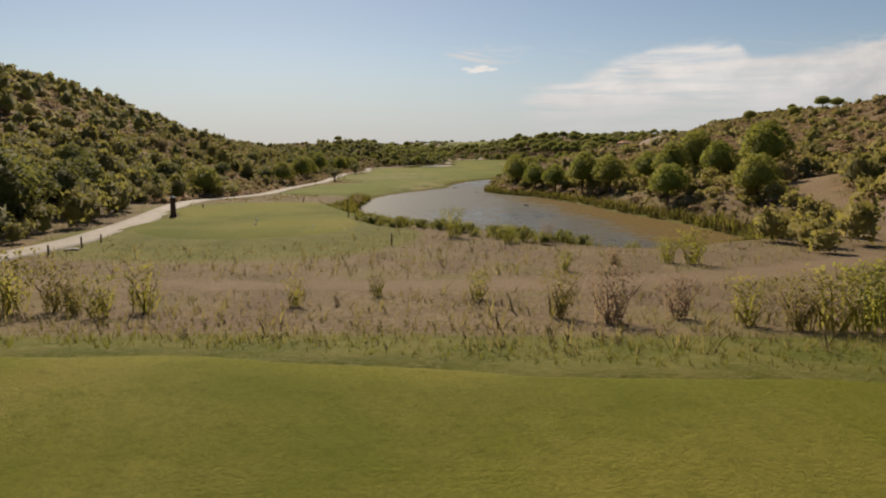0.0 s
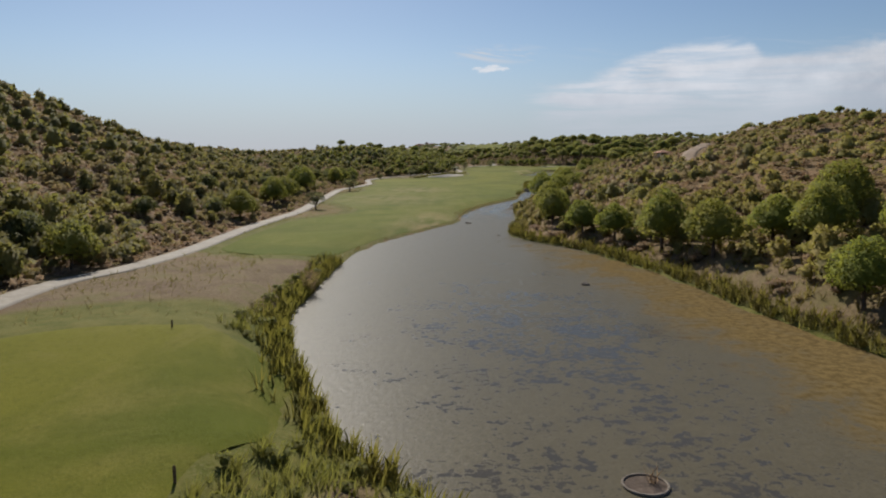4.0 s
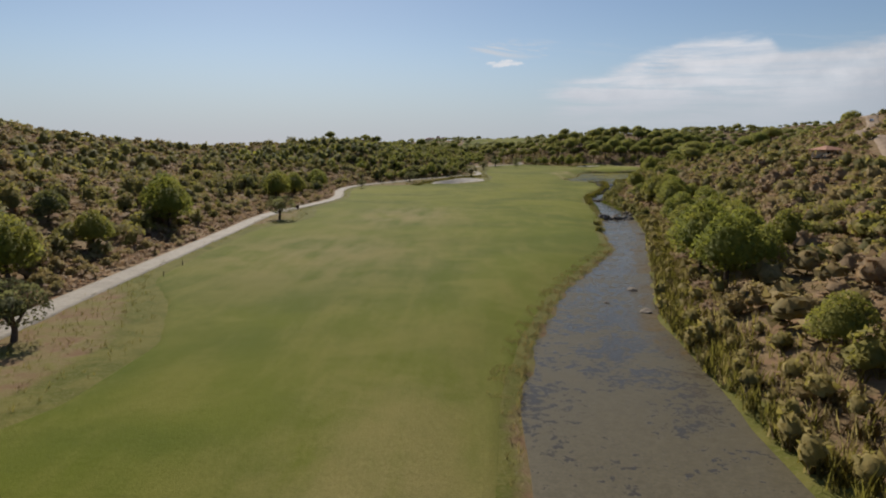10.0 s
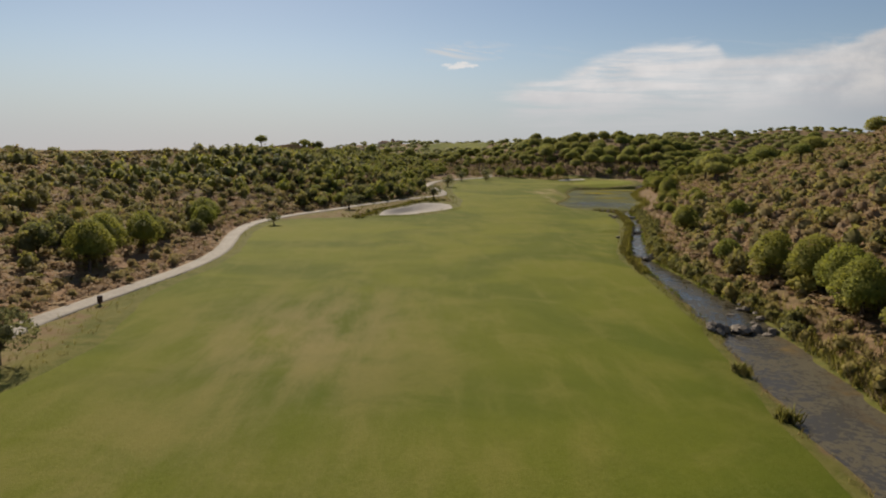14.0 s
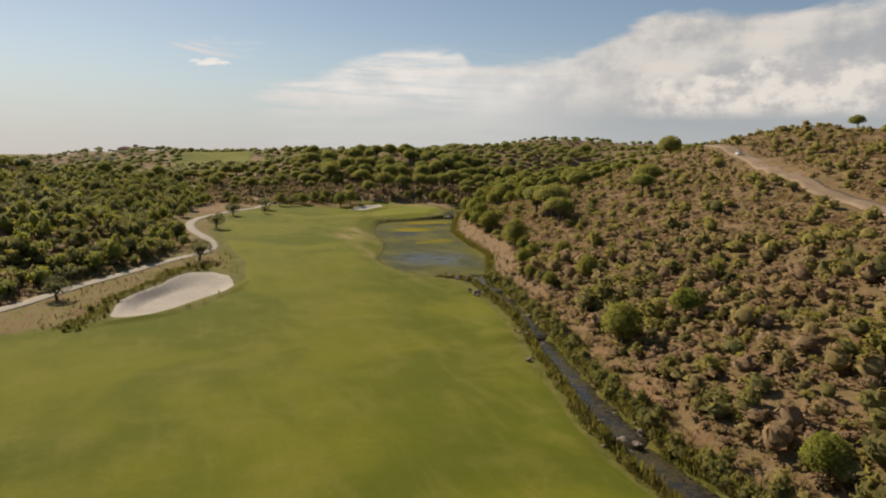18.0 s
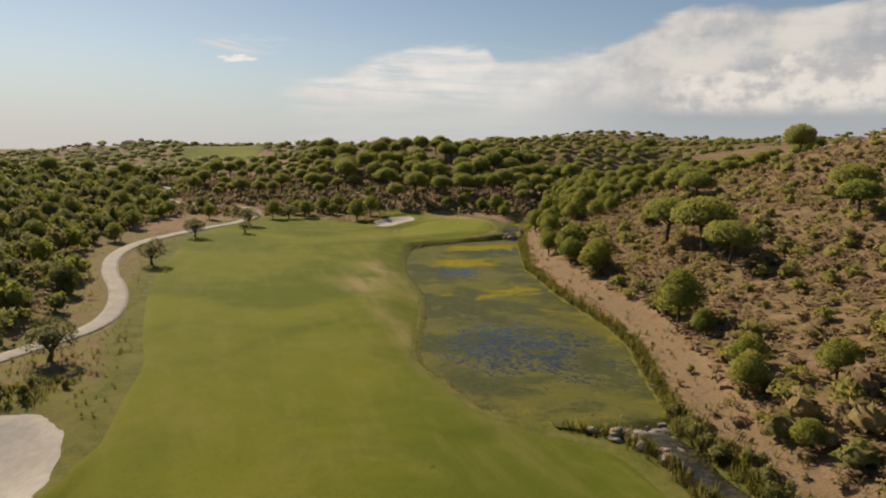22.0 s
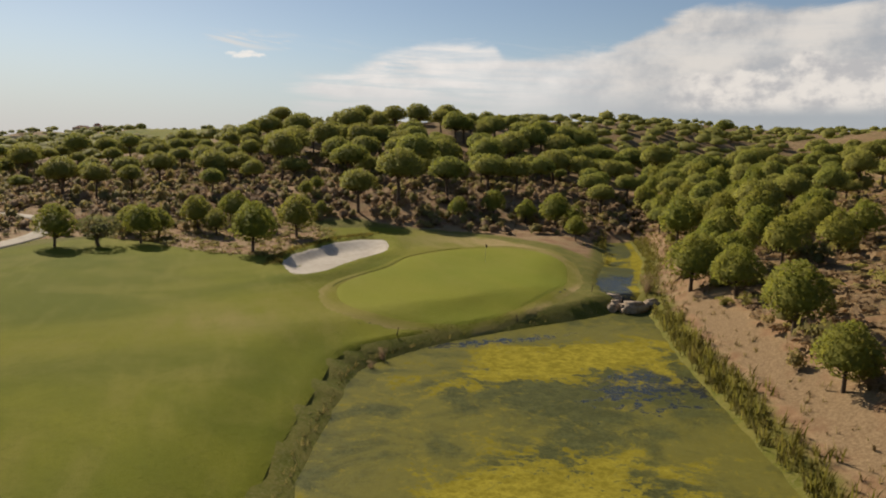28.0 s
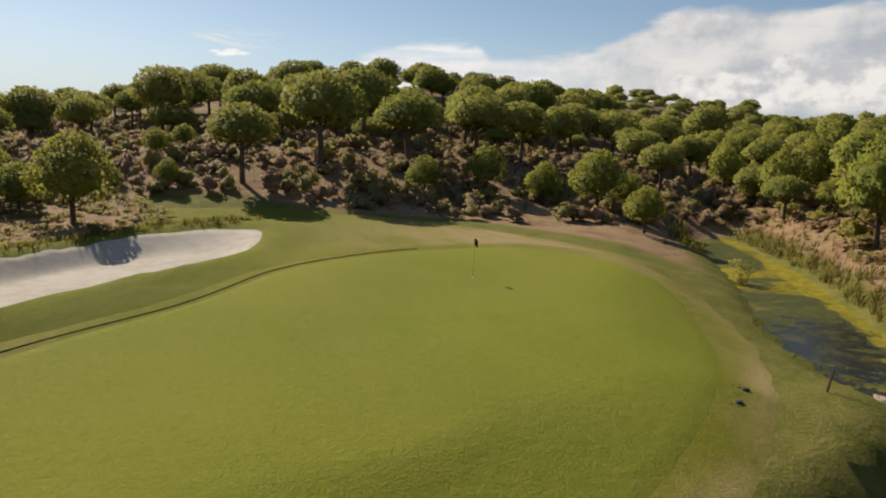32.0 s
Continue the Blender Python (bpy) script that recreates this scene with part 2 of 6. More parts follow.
def leaf_material(name, a, b, c, through_light=0.52, tint=0.35):
    """Foliage: colour varies leaf by leaf and plant by plant, and is darkened in the hollows of the tuft bump."""
    m, n = material(name)
    each = n.add("ShaderNodeNewGeometry").outputs["Random Per Island"]
    whole = n.add("ShaderNodeObjectInfo").outputs["Random"]
    at = n.add("ShaderNodeNewGeometry").outputs["Position"]
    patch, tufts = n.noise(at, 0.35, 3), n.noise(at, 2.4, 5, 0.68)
    col = n.mix(n.ramp(each, 0.0, 1.0), a, b)
    col = n.mix(n.math("MULTIPLY", n.ramp(n.math("ADD", n.math("MULTIPLY", whole, 0.35), n.math("MULTIPLY", patch, 0.8)), 0.35, 0.75), 0.8), col, c)
    # darker where the tuft noise, also the bump height, is low
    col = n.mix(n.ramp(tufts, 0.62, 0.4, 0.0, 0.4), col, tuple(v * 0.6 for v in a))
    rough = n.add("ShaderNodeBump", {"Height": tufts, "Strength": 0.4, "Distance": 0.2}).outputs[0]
    front = n.add("ShaderNodeBsdfPrincipled", {"Base Color": col, "Roughness": 0.75, "Specular IOR Level": 0.12, "Normal": rough})
    back = n.add("ShaderNodeBsdfTranslucent", {0: n.mix(tint, col, (0.36, 0.34, 0.035))})
    n.add("ShaderNodeOutputMaterial", {0: n.add("ShaderNodeMixShader", {0: through_light, 1: front.outputs[0], 2: back.outputs[0]}).outputs[0]})
    return m


def water_material(name, deep, murky, algae, gloss=0.12, rough=0.16, speck=(0.6, 1.35), weed=0.0, fade=(0.45, 0.62), wave=0.07, mirror=0.5):
    """Murky water with sunken weed, floating mats where "algae" is high and clear openings where "open" is."""
    m, n = material(name)
    at = place(n)
    patch, fine, wide, grain = n.noise(at, 0.22, 7, 0.68, 0.6), n.noise(at, 1.6, 6, 0.7), n.noise(at, 0.07, 3), n.noise(at, 6.0, 4, 0.7)
    blend = n.math("ADD", n.math("MULTIPLY_ADD", patch, 1.7, -0.85), n.math("MULTIPLY_ADD", fine, 1.0, -0.5))
    mats = n.ramp(n.math("ADD", n.attr("algae"), blend), *fade)
    holes = n.ramp(n.math("ADD", n.attr("open"), n.math("MULTIPLY_ADD", fine, 1.2, n.math("ADD", blend, -0.6))), 0.42, 0.58)
    under = n.mix(n.ramp(n.math("ADD", n.math("MULTIPLY", fine, 0.5), n.math("MULTIPLY", grain, 0.5)), 0.4, 0.6), tuple(v * speck[0] for v in murky), tuple(v * speck[1] for v in murky))
    under = n.mix(n.math("MULTIPLY", n.ramp(n.math("ADD", wide, n.math("MULTIPLY_ADD", patch, 0.8, -0.4)), 0.42, 0.6), 0.6 if weed > 0.5 else 0.0), under, tuple(0.55 * u + 0.45 * v for u, v in zip(murky, algae)))
    col = n.mix(holes, under, deep)
    col = n.mix(mats, col, n.mix(n.ramp(fine, 0.35, 0.65), algae, tuple(v * 0.55 for v in algae)))
    if weed > 0.5:
        flecks = n.math("MULTIPLY", n.ramp(n.math("ADD", n.noise(at, 0.9, 8, 0.75, 0.5), n.math("MULTIPLY_ADD", patch, 0.5, -0.25)), 0.54, 0.66), n.ramp(holes, 0.0, 1.0, 0.6, 0.25))
        col = n.mix(flecks, col, tuple(v * 0.7 for v in algae))
    ripple = n.math("ADD", n.noise(at, 2.5, 4, 0.6), n.math("MULTIPLY", grain, 0.5))
    wet = n.math("ADD", n.ramp(mats, 0.0, 1.0, gloss, 0.7), n.math("MULTIPLY", n.ramp(grain, 0.45, 0.7), n.ramp(holes, 0.0, 1.0, rough, 0.0)))
    bump = n.add("ShaderNodeBump", {"Height": ripple, "Strength": 0.3, "Distance": wave}).outputs[0]
    # weed that reaches the surface dulls the mirror of the water
    clear = n.math("MULTIPLY", n.ramp(holes, 0.0, 1.0, 1.0 - weed, 1.0), n.ramp(mats, 0.0, 1.0, 1.0, 0.25))
    wet = n.math("ADD", wet, n.math("MULTIPLY_ADD", clear, -0.4, 0.4))
    shader = n.add("ShaderNodeBsdfPrincipled", {"Base Color": col, "Roughness": wet, "IOR": 1.33, "Specular IOR Level": n.math("MULTIPLY", clear, mirror * (1.0 - 0.5 * weed)), "Normal": bump})
    n.add("ShaderNodeOutputMaterial", {0: shader.outputs[0]})
    return m


GROUND = ground_material()
FAIRWAY = turf_material("fairway_turf", (0.112, 0.13, 0.012), (0.184, 0.184, 0.018), (0.235, 0.205, 0.046), 0.4)
TEE = turf_material("tee_turf", (0.112, 0.126, 0.011), (0.19, 0.178, 0.018), (0.245, 0.205, 0.046), 0.6)
DIRT = plain_material("road_dirt", (0.20, 0.135, 0.08), (0.31, 0.225, 0.145), 0.6)
GREEN = turf_material("green_turf", (0.185, 0.205, 0.024), (0.215, 0.22, 0.028), (0.25, 0.23, 0.048), 0.3)
COLLAR = turf_material("collar_turf", (0.135, 0.143, 0.013), (0.19, 0.178, 0.019), (0.255, 0.21, 0.06), 0.5)
CONCRETE = plain_material("path_concrete", (0.25, 0.215, 0.165), (0.36, 0.315, 0.25), 2.0)
SAND = plain_material("bunker_sand", (0.36, 0.315, 0.26), (0.45, 0.405, 0.34), 1.2, 0.95, 0.15)
ROCK = plain_material("grey_rock", (0.13, 0.105, 0.08), (0.30, 0.25, 0.195), 2.5, 0.9, 0.8)
BARK = plain_material("bark", (0.07, 0.05, 0.036), (0.15, 0.11, 0.08), 5.0, 0.95, 0.8)
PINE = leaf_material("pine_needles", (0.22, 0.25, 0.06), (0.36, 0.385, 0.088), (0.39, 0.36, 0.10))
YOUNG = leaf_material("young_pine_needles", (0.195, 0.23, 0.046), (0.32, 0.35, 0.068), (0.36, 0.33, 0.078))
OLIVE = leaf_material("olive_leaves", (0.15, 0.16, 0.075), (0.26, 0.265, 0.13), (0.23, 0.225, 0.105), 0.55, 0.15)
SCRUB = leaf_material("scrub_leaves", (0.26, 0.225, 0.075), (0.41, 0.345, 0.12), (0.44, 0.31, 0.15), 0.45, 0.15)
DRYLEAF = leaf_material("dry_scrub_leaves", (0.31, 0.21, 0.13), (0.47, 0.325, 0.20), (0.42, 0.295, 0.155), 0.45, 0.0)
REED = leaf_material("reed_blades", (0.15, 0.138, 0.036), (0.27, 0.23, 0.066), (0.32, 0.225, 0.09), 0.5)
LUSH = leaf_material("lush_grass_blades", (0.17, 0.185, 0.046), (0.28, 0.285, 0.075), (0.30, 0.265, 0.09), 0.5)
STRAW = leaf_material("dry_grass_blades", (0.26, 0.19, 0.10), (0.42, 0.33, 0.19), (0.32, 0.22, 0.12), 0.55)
WATER = water_material("lake_water", (0.066, 0.058, 0.045), (0.122, 0.104, 0.066), (0.215, 0.15, 0.06), 0.16, 0.12, (0.86, 1.14), 0.5, (0.25, 0.85), 0.075, 0.2)
POND = water_material("pond_water", (0.02, 0.023, 0.022), (0.075, 0.078, 0.026), (0.30, 0.25, 0.035), 0.16, 0.16, (0.7, 1.25), 0.72, mirror=0.3)
STREAM = water_material("stream_water", (0.03, 0.027, 0.02), (0.075, 0.062, 0.034), (0.14, 0.12, 0.03), 0.14, 0.12, (0.7, 1.3), 0.45)

# ---- the lie of the land ----


def curve(*pairs, soft=3.0):
    """A smooth function through (y, value) pairs."""
    ys, vs = np.array(pairs, float).T
    fine = np.arange(ys[0] - 40, ys[-1] + 40, 0.5)
    vals = np.interp(fine, ys, vs)
    if soft:
        k = np.exp(-0.5 * (np.arange(-int(soft * 6), int(soft * 6) + 1) * 0.5 / soft) ** 2)
        pad = len(k) // 2
        vals = np.convolve(np.pad(vals, pad, mode="edge"), k / k.sum(), "valid")
    return lambda y: np.interp(y, fine, vals)


def smooth(v, lo, hi):
    s = np.clip((v - lo) / (hi - lo), 0, 1)
    return s * s * (3 - 2 * s)


def bump_at(x, y, cx, cy, sx, sy, h):
    return h * np.exp(-0.5 * (((x - cx) / sx) ** 2 + ((y - cy) / sy) ** 2))


def ripple(x, y, size, seed):
    """Cheap smooth unevenness, about -1 to 1."""
    r = np.random.RandomState(seed)
    out = np.zeros(np.broadcast(x, y).shape)
    for _ in range(7):
        a, p, k = r.uniform(0, 6.28), r.uniform(0, 6.28), r.uniform(0.6, 1.9) / size
        out += np.sin((x * np.cos(a) + y * np.sin(a)) * k * 6.28 + p)
    return out / 3.2


FLOOR = curve((-60, 3.8), (14, 3.8), (21, 3.0), (32, 2.5), (45, 2.05), (88, 2.0), (110, 1.4), (135, 0.9), (300, 0.8), (385, 1.2), (420, 1.9), (455, 2.9), (500, 3.6), (540, 4.2), (560, 4.6), (600, 5.2), (700, 7.0))
WATER_L = curve((50, 14), (58, 10), (65, 2), (74, -5), (90, -11), (98, -13), (123, -13.5), (137, -13), (148, -11), (159, -7), (170, -3), (180, 1), (196, 2), (208, 4), (228, 9), (257, 20), (278, 22.5), (302, 27), (326, 30), (352, 33), (382, 42.2), (397, 47.2), (413, 50.4), (428, 52), (437, 41.5), (454, 40), (463, 43), (473, 47), (489, 52), (510, 55), (528, 60), (545, 66.5), (550, 75), (551.9, 79.5), (553.8, 88), (554.6, 92.5), (555.6, 96), (557, 98.4), (560, 98.8), (564.5, 99.8), (571, 103.8), (578.4, 109.5), (590, 117), (610, 130), (650, 152), soft=1.5)
WATER_R = curve((50, 14), (56, 24), (66, 30), (84, 29), (101, 25.5), (119, 23.5), (140, 18), (152, 11), (159, 9.5), (166, 10), (185, 13.5), (203, 14), (218, 15.5), (237, 20), (277, 29.5), (303, 34), (348, 36), (360, 38.6), (381, 44.9), (402, 50.6), (415, 53.6), (428, 55.6), (442, 62), (452, 67), (462, 70), (480, 73), (508, 80), (541, 94), (556, 101.5), (562.6, 104.5), (568.6, 109.2), (580, 117.5), (590, 123), (610, 134), (650, 154), soft=1.5)
FOOT_L = curve((-60, -32), (45, -31), (85, -37), (100, -41), (130, -38), (200, -38.5), (245, -42), (320, -46), (385, -48), (405, -46), (424, -35), (447, -21), (465, -7), (480, -1), (500, -1), (530, -5), (560, -1), (600, 12), (650, 0))
FOOT_R = curve((-60, 60), (0, 46), (45, 36), (82, 31), (101, 28), (119, 26), (145, 20), (159, 14), (176, 14.5), (203, 17), (237, 23), (277, 33), (303, 37.5), (348, 40), (381, 49), (428, 60), (442, 66), (462, 74), (480, 77), (508, 84), (541, 98), (556, 104), (575, 116), (610, 138), (650, 160))
SLOPE_L = curve((-60, 0.3), (240, 0.34), (290, 0.3), (335, 0.19), (400, 0.16), (440, 0.26), (500, 0.3), (545, 0.14), (650, 0.1), soft=12)
TOP_L = curve((-60, 45), (240, 45), (300, 30), (350, 20), (450, 15), (500, 12), (560, 9), (650, 9), soft=12)
SLOPE_R = curve((-60, 0.14), (60, 0.155), (130, 0.18), (260, 0.195), (335, 0.23), (445, 0.22), (510, 0.2), (575, 0.15), (650, 0.12), soft=12)
WATER_END = 600.0
STEEPER_R = curve((-60, 0.0), (290, 0.0), (380, 0.4), (530, 0.5), (590, 0.2), (650, 0.0), soft=12)
STEEPER_L = curve((-60, 0.6), (150, 0.5), (215, 0.22), (285, 0.6), (345, 0.35), (400, 0.0), (650, 0.0), soft=12)


def water_level(y):
    steps = ((303, 0.4), (349, 0.5), (384, 0.5), (414, 0.4), (432, 0.4), (557, 1.2))
    return sum(h * (np.asarray(y) > at) for at, h in steps) + 0.0


def bank_level(y):
    """The water's level as the banks follow it, with the falls drawn out."""
    steps = ((303, 0.4), (349, 0.5), (384, 0.5), (414, 0.4), (432, 0.4), (558, 1.2))
    return sum(h * smooth(np.asarray(y), at - 2, at + 2) for at, h in steps) + 0.0


WATER_SHORE_L, WATER_SHORE_R = WATER_L(np.arange(528, 600, 0.12)), WATER_R(np.arange(528, 600, 0.12))


def water_side(x, y):
    """Metres from the water's edge: positive on land."""
    x, y = np.broadcast_arrays(np.asarray(x, float), np.asarray(y, float))
    l, r = WATER_L(y), WATER_R(y)
    sl = (WATER_L(y + 1) - WATER_L(y - 1)) / 2
    sr = (WATER_R(y + 1) - WATER_R(y - 1)) / 2
    d = np.maximum((l - x) / np.sqrt(1 + sl * sl), (x - r) / np.sqrt(1 + sr * sr))
    ends = np.maximum(51 - y, y - WATER_END)
    d = np.where(ends > 0, np.hypot(np.maximum(d, 0), ends), d)
    near = (np.abs(y - 565) < 31) & (np.abs(d) < 14) & (x > 55) & (x < 135)
    if np.any(near):
        shore_y = np.arange(528, 600, 0.12)
        away = []
        for px, py in zip(x[near], y[near]):
            away.append(min(np.min((WATER_SHORE_L - px) ** 2 + (shore_y - py) ** 2), np.min((WATER_SHORE_R - px) ** 2 + (shore_y - py) ** 2)) ** 0.5)
        d = np.array(d)
        d[near] = np.sign(d[near]) * np.array(away)
    return d


GREEN_C = (84.5, 570.0)
GREEN_R = (15.0, 19.1, 21.2, 17.9, 13.7, 10.8, 9.2, 9.7, 13.0, 18.1, 21.7, 19.5, 15.3, 13.2, 12.6, 13.2)
TEE_C = (-17.5, 66.5)
TEE_R = (8.6, 11.0, 14.0, 19.5, 21.0, 20.5, 16.5, 10.5, 7.6, 8.2, 11.5, 16.0, 19.6, 19.0, 15.0, 10.0)


def radius_at(radii, angle):
    """A smooth closed outline: its radius at an angle, from radii in even steps."""
    p = (np.asarray(angle, float) % (2 * np.pi)) / (2 * np.pi) * len(radii)
    r, i = np.array(radii, float), np.floor(p).astype(int)
    f = p - i
    a, b, c, d = (r[(i + k) % len(radii)] for k in (-1, 0, 1, 2))
    return 0.5 * (2 * b + (c - a) * f + (2 * a - 5 * b + 4 * c - d) * f ** 2 + (3 * b - a - 3 * c + d) * f ** 3)


def outline(c, radii, x, y):
    """1 on the outline, less inside."""
    return np.hypot(x - c[0], y - c[1]) / radius_at(radii, np.arctan2(y - c[1], x - c[0]))


def ellipse(b, x, y):
    """The bunkers: kidney shapes along a turned long axis. 1 on the rim."""
    (cx, cy), long, wide, turn, bend, _ = b
    c, s = math.cos(turn), math.sin(turn)
    u, v = (x - cx) * c + (y - cy) * s, -(x - cx) * s + (y - cy) * c
    v = v + bend * (u / long) ** 2 - bend * 0.4 + 0.09 * wide * np.sin(u / long * 5.0)
    return np.sqrt((u / long) ** 2 + (v / (wide * (1 + 0.16 * np.clip(u / long, -1, 1)))) ** 2)


BUNKERS = [((-4.6, 430.0), 18.8, 6.9, 1.13, -2.2, 1.3), ((72.2, 583.7), 14.8, 4.9, 1.0, 1.0, 0.9)]


# knolls and hollows: middle, width, height
KNOLLS = [(100, 732, 50, -3.0), (256, 712, 28, -8.9), (-116, 616, 45, -15.6), (232, 400, 28, -11.5), (40, 736, 28, 3.6), (304, 736, 28, -13.1), (280, 472, 28, -15.2), (232, 784, 28, 4.5), (-128, 304, 28, -9.3), (208, 328, 28, -2.9), (-104, 448, 28, -6.0), (-188, 400, 45, 5.6), (600, 960, 130, 3.8), (208, 688, 28, -11.5), (328, 520, 28, -12.0), (160, 760, 28, 1.8), (232, 544, 28, 6.0), (-155, 1145, 75, -12.5), (450, 870, 75, -5.1), (450, 1090, 75, 12.7), (-152, 232, 28, 3.2), (50, 1070, 130, 3.4), (208, 364, 45, -4.5)]


def height(x, y):
    """Height of the ground before it is cut for water."""
    x, y = np.asarray(x, float), np.asarray(y, float)
    floor = FLOOR(y)
    dl, dr = np.maximum(FOOT_L(y) - x, 0), np.maximum(x - FOOT_R(y), 0)
    left = TOP_L(y) * np.tanh(SLOPE_L(y) * np.maximum(dl - 1.5, 0) / TOP_L(y)) + 0.0017 * STEEPER_L(y) * np.minimum(dl, 95) ** 2
    right = 70 * np.tanh(SLOPE_R(y) * np.maximum(dr - 3, 0) / 70) + 0.9 * smooth(dr, 0, 4)
    right = right + 0.0011 * STEEPER_R(y) * np.clip(dr - 40, 0, 120) ** 2
    hills = left + right
    uneven = smooth(dl + dr, 1, 25)
    near = floor + hills + uneven * (0.7 * ripple(x, y, 28, 3) + 1.6 * ripple(x, y, 90, 4) * smooth(dl + dr, 15, 60))
    far = 9 + 21 * smooth(x, -70, 270) + 16 * smooth(x, 250, 900) + 3.5 * ripple(x, y, 160, 5) + 5 * ripple(x, y, 700, 6) * smooth(y, 900, 1500)
    far = far + bump_at(x, y, -60, 1230, 120, 110, 20) + 6 * smooth(y, 1000, 2500) * smooth(x, -500, 100)
    z = near + (far - near) * smooth(y, 600, 770)
    z = z + bump_at(x, y, 28, 955, 62, 70, 9) + bump_at(x, y, 105, 742, 58, 44, 9.0) + bump_at(x, y, -95, 622, 55, 60, 13)
    z = z + 0.09 * ripple(x, y, 14, 8) * smooth(-y, -20, -10) * smooth(-np.abs(x), -80, -40)
    slope = np.maximum(smooth(dl + dr, 6, 32) * (y < 640), smooth(y, 622, 675))
    z = z + bump_at(x, y, 94, 630, 34, 12, 4.5)
    z = z + slope * sum(bump_at(x, y, cx, cy, size, size, h) for cx, cy, size, h in KNOLLS)
    for b in BUNKERS:
        e = ellipse(b, x, y)
        z = z - b[5] * smooth(-e, -1.0, -0.55) + 0.45 * np.exp(-((e - 1.12) / 0.14) ** 2)
    tee = outline(TEE_C, TEE_R, x, y)
    z = z + (2.35 - z) * smooth(-tee, -1.25, -0.98)
    green = outline(GREEN_C, GREEN_R, x, y)
    z = z + (4.6 + 0.03 * (y - 570) + 0.12 * ripple(x, y, 22, 9) - z) * smooth(-green, -1.35, -1.0)
    return z


def ground(x, y):
    """Height of the ground, with banks and beds."""
    x, y = np.asarray(x, float), np.asarray(y, float)
    z, side, level = height(x, y), water_side(x, y), bank_level(y)
    by_green = smooth(y, 505, 545) * smooth(-y, -600, -585)
    z = z - 0.75 * by_green * (1 - smooth(side, 1.5, 8.0))
    bank = 6.5
    rise = (1 - 0.84 * by_green) * smooth(side, 0.0, bank) + 0.84 * by_green * smooth(side, 0.0, 1.7)
    land = level + 0.22 + np.maximum(z - level - 0.22, 0.02) * rise
    bed = level + 0.22 - 1.3 * smooth(-side, 0.0, 2.5) - 0.25 * smooth(-side, 0.0, 0.6)
    return np.where(side > 0, np.where(side < bank, land, z), bed)


def lie(x, y):
    return float(ground(np.array([x]), np.array([y]))[0])


FAIR_L = curve((127, -22), (129, -28), (134, -31), (150, -31.6), (172, -31), (179, -29), (185, -25), (192, -22), (204, -22), (217, -27), (227, -33), (245, -35), (268, -36.5), (277, -36), (284, -33), (296, -32), (317, -35.8), (338, -34.2), (354, -34.5), (382, -39), (398, -39), (406, -34), (409, -22), (412, -11), (416, -2), (427, 4.5), (438, 8), (458, 10), (491, 8), (520, 9), (557, 14), (585, 26), (600, 38), (605, 52), (608, 75), soft=1.2)
FAIR_R = curve((127, -19), (129, -16), (132, -15), (137, -14), (148, -12), (159, -8), (170, -4), (180, 0), (196, 1), (208, 3), (228, 8), (257, 19), (278, 21.5), (302, 26), (326, 29), (352, 31), (382, 40), (397, 44.5), (413, 47.5), (426, 48.5), (435, 40.7), (454, 39), (463, 42), (473, 46), (489, 51), (510, 54.2), (528, 58.6), (541, 63.6), (545, 65.0), (547, 67.8), (550, 72.5), (552, 76.5), (554, 82), (556, 87), (560, 91.5), (566, 96), (572, 100), (582, 105), (592, 102), (600, 97), (608, 80), soft=1.2)


def fairway_side(x, y):
    """Metres outside the mown fairway: negative on it."""
    ends = np.maximum(127 - y, y - 608)
    d = np.maximum(FAIR_L(y) - x, x - FAIR_R(y))
    return np.where(ends > 0, np.hypot(np.maximum(d, 0), ends), np.maximum(d, ends))


PATH = [(-25, -40), (-25.5, 20), (-26, 45), (-27, 56), (-29.3, 68), (-32.5, 82), (-35.3, 97), (-36, 106), (-34.3, 116), (-34, 129), (-34.5, 144), (-35, 162), (-34.6, 180), (-34.2, 193), (-34.8, 206), (-36, 220), (-38, 246), (-40, 272), (-41.6, 290), (-41.8, 304), (-39.6, 320), (-37.4, 337), (-37.6, 354), (-42, 382), (-41.5, 400), (-35, 417), (-28, 428), (-22.4, 438), (-14.4, 450), (-5.2, 464.5), (2.4, 475), (4.6, 485), (3.8, 499), (1.0, 514), (0.2, 530), (3.5, 545), (11, 559), (19, 572), (26.5, 584), (33, 603), (31, 616), (20, 622), (10, 627), (4, 644), (3, 660), (5, 673), (-2, 679), (-14, 676), (-32, 678)]
TRACK = [(-60, 33), (-30, 29), (-10, 28.5), (5, 29), (14, 32), (22, 37), (32, 46), (38, 58), (41, 75), (48, 90)]
ROAD = [(66, 235), (78, 280), (91, 312), (108, 346), (123, 388), (138, 416), (154, 440), (171, 464), (187, 490), (203, 523), (218, 565), (235, 610)]


def dense(points, step=1.0):
    """A smooth line through the points, in even steps."""
    p = np.array(points, float)
    out = []
    q = np.vstack([2 * p[0] - p[1], p, 2 * p[-1] - p[-2]])
    for i in range(1, len(q) - 2):
        a, b, c, d = q[i - 1:i + 3]
        t = np.linspace(0, 1, max(2, int(np.hypot(*(c - b)) / step)), endpoint=False)[:, None]
        out.append(0.5 * (2 * b + (c - a) * t + (2 * a - 5 * b + 4 * c - d) * t ** 2 + (3 * b - a - 3 * c + d) * t ** 3))
    return np.vstack(out + [p[-1:]])


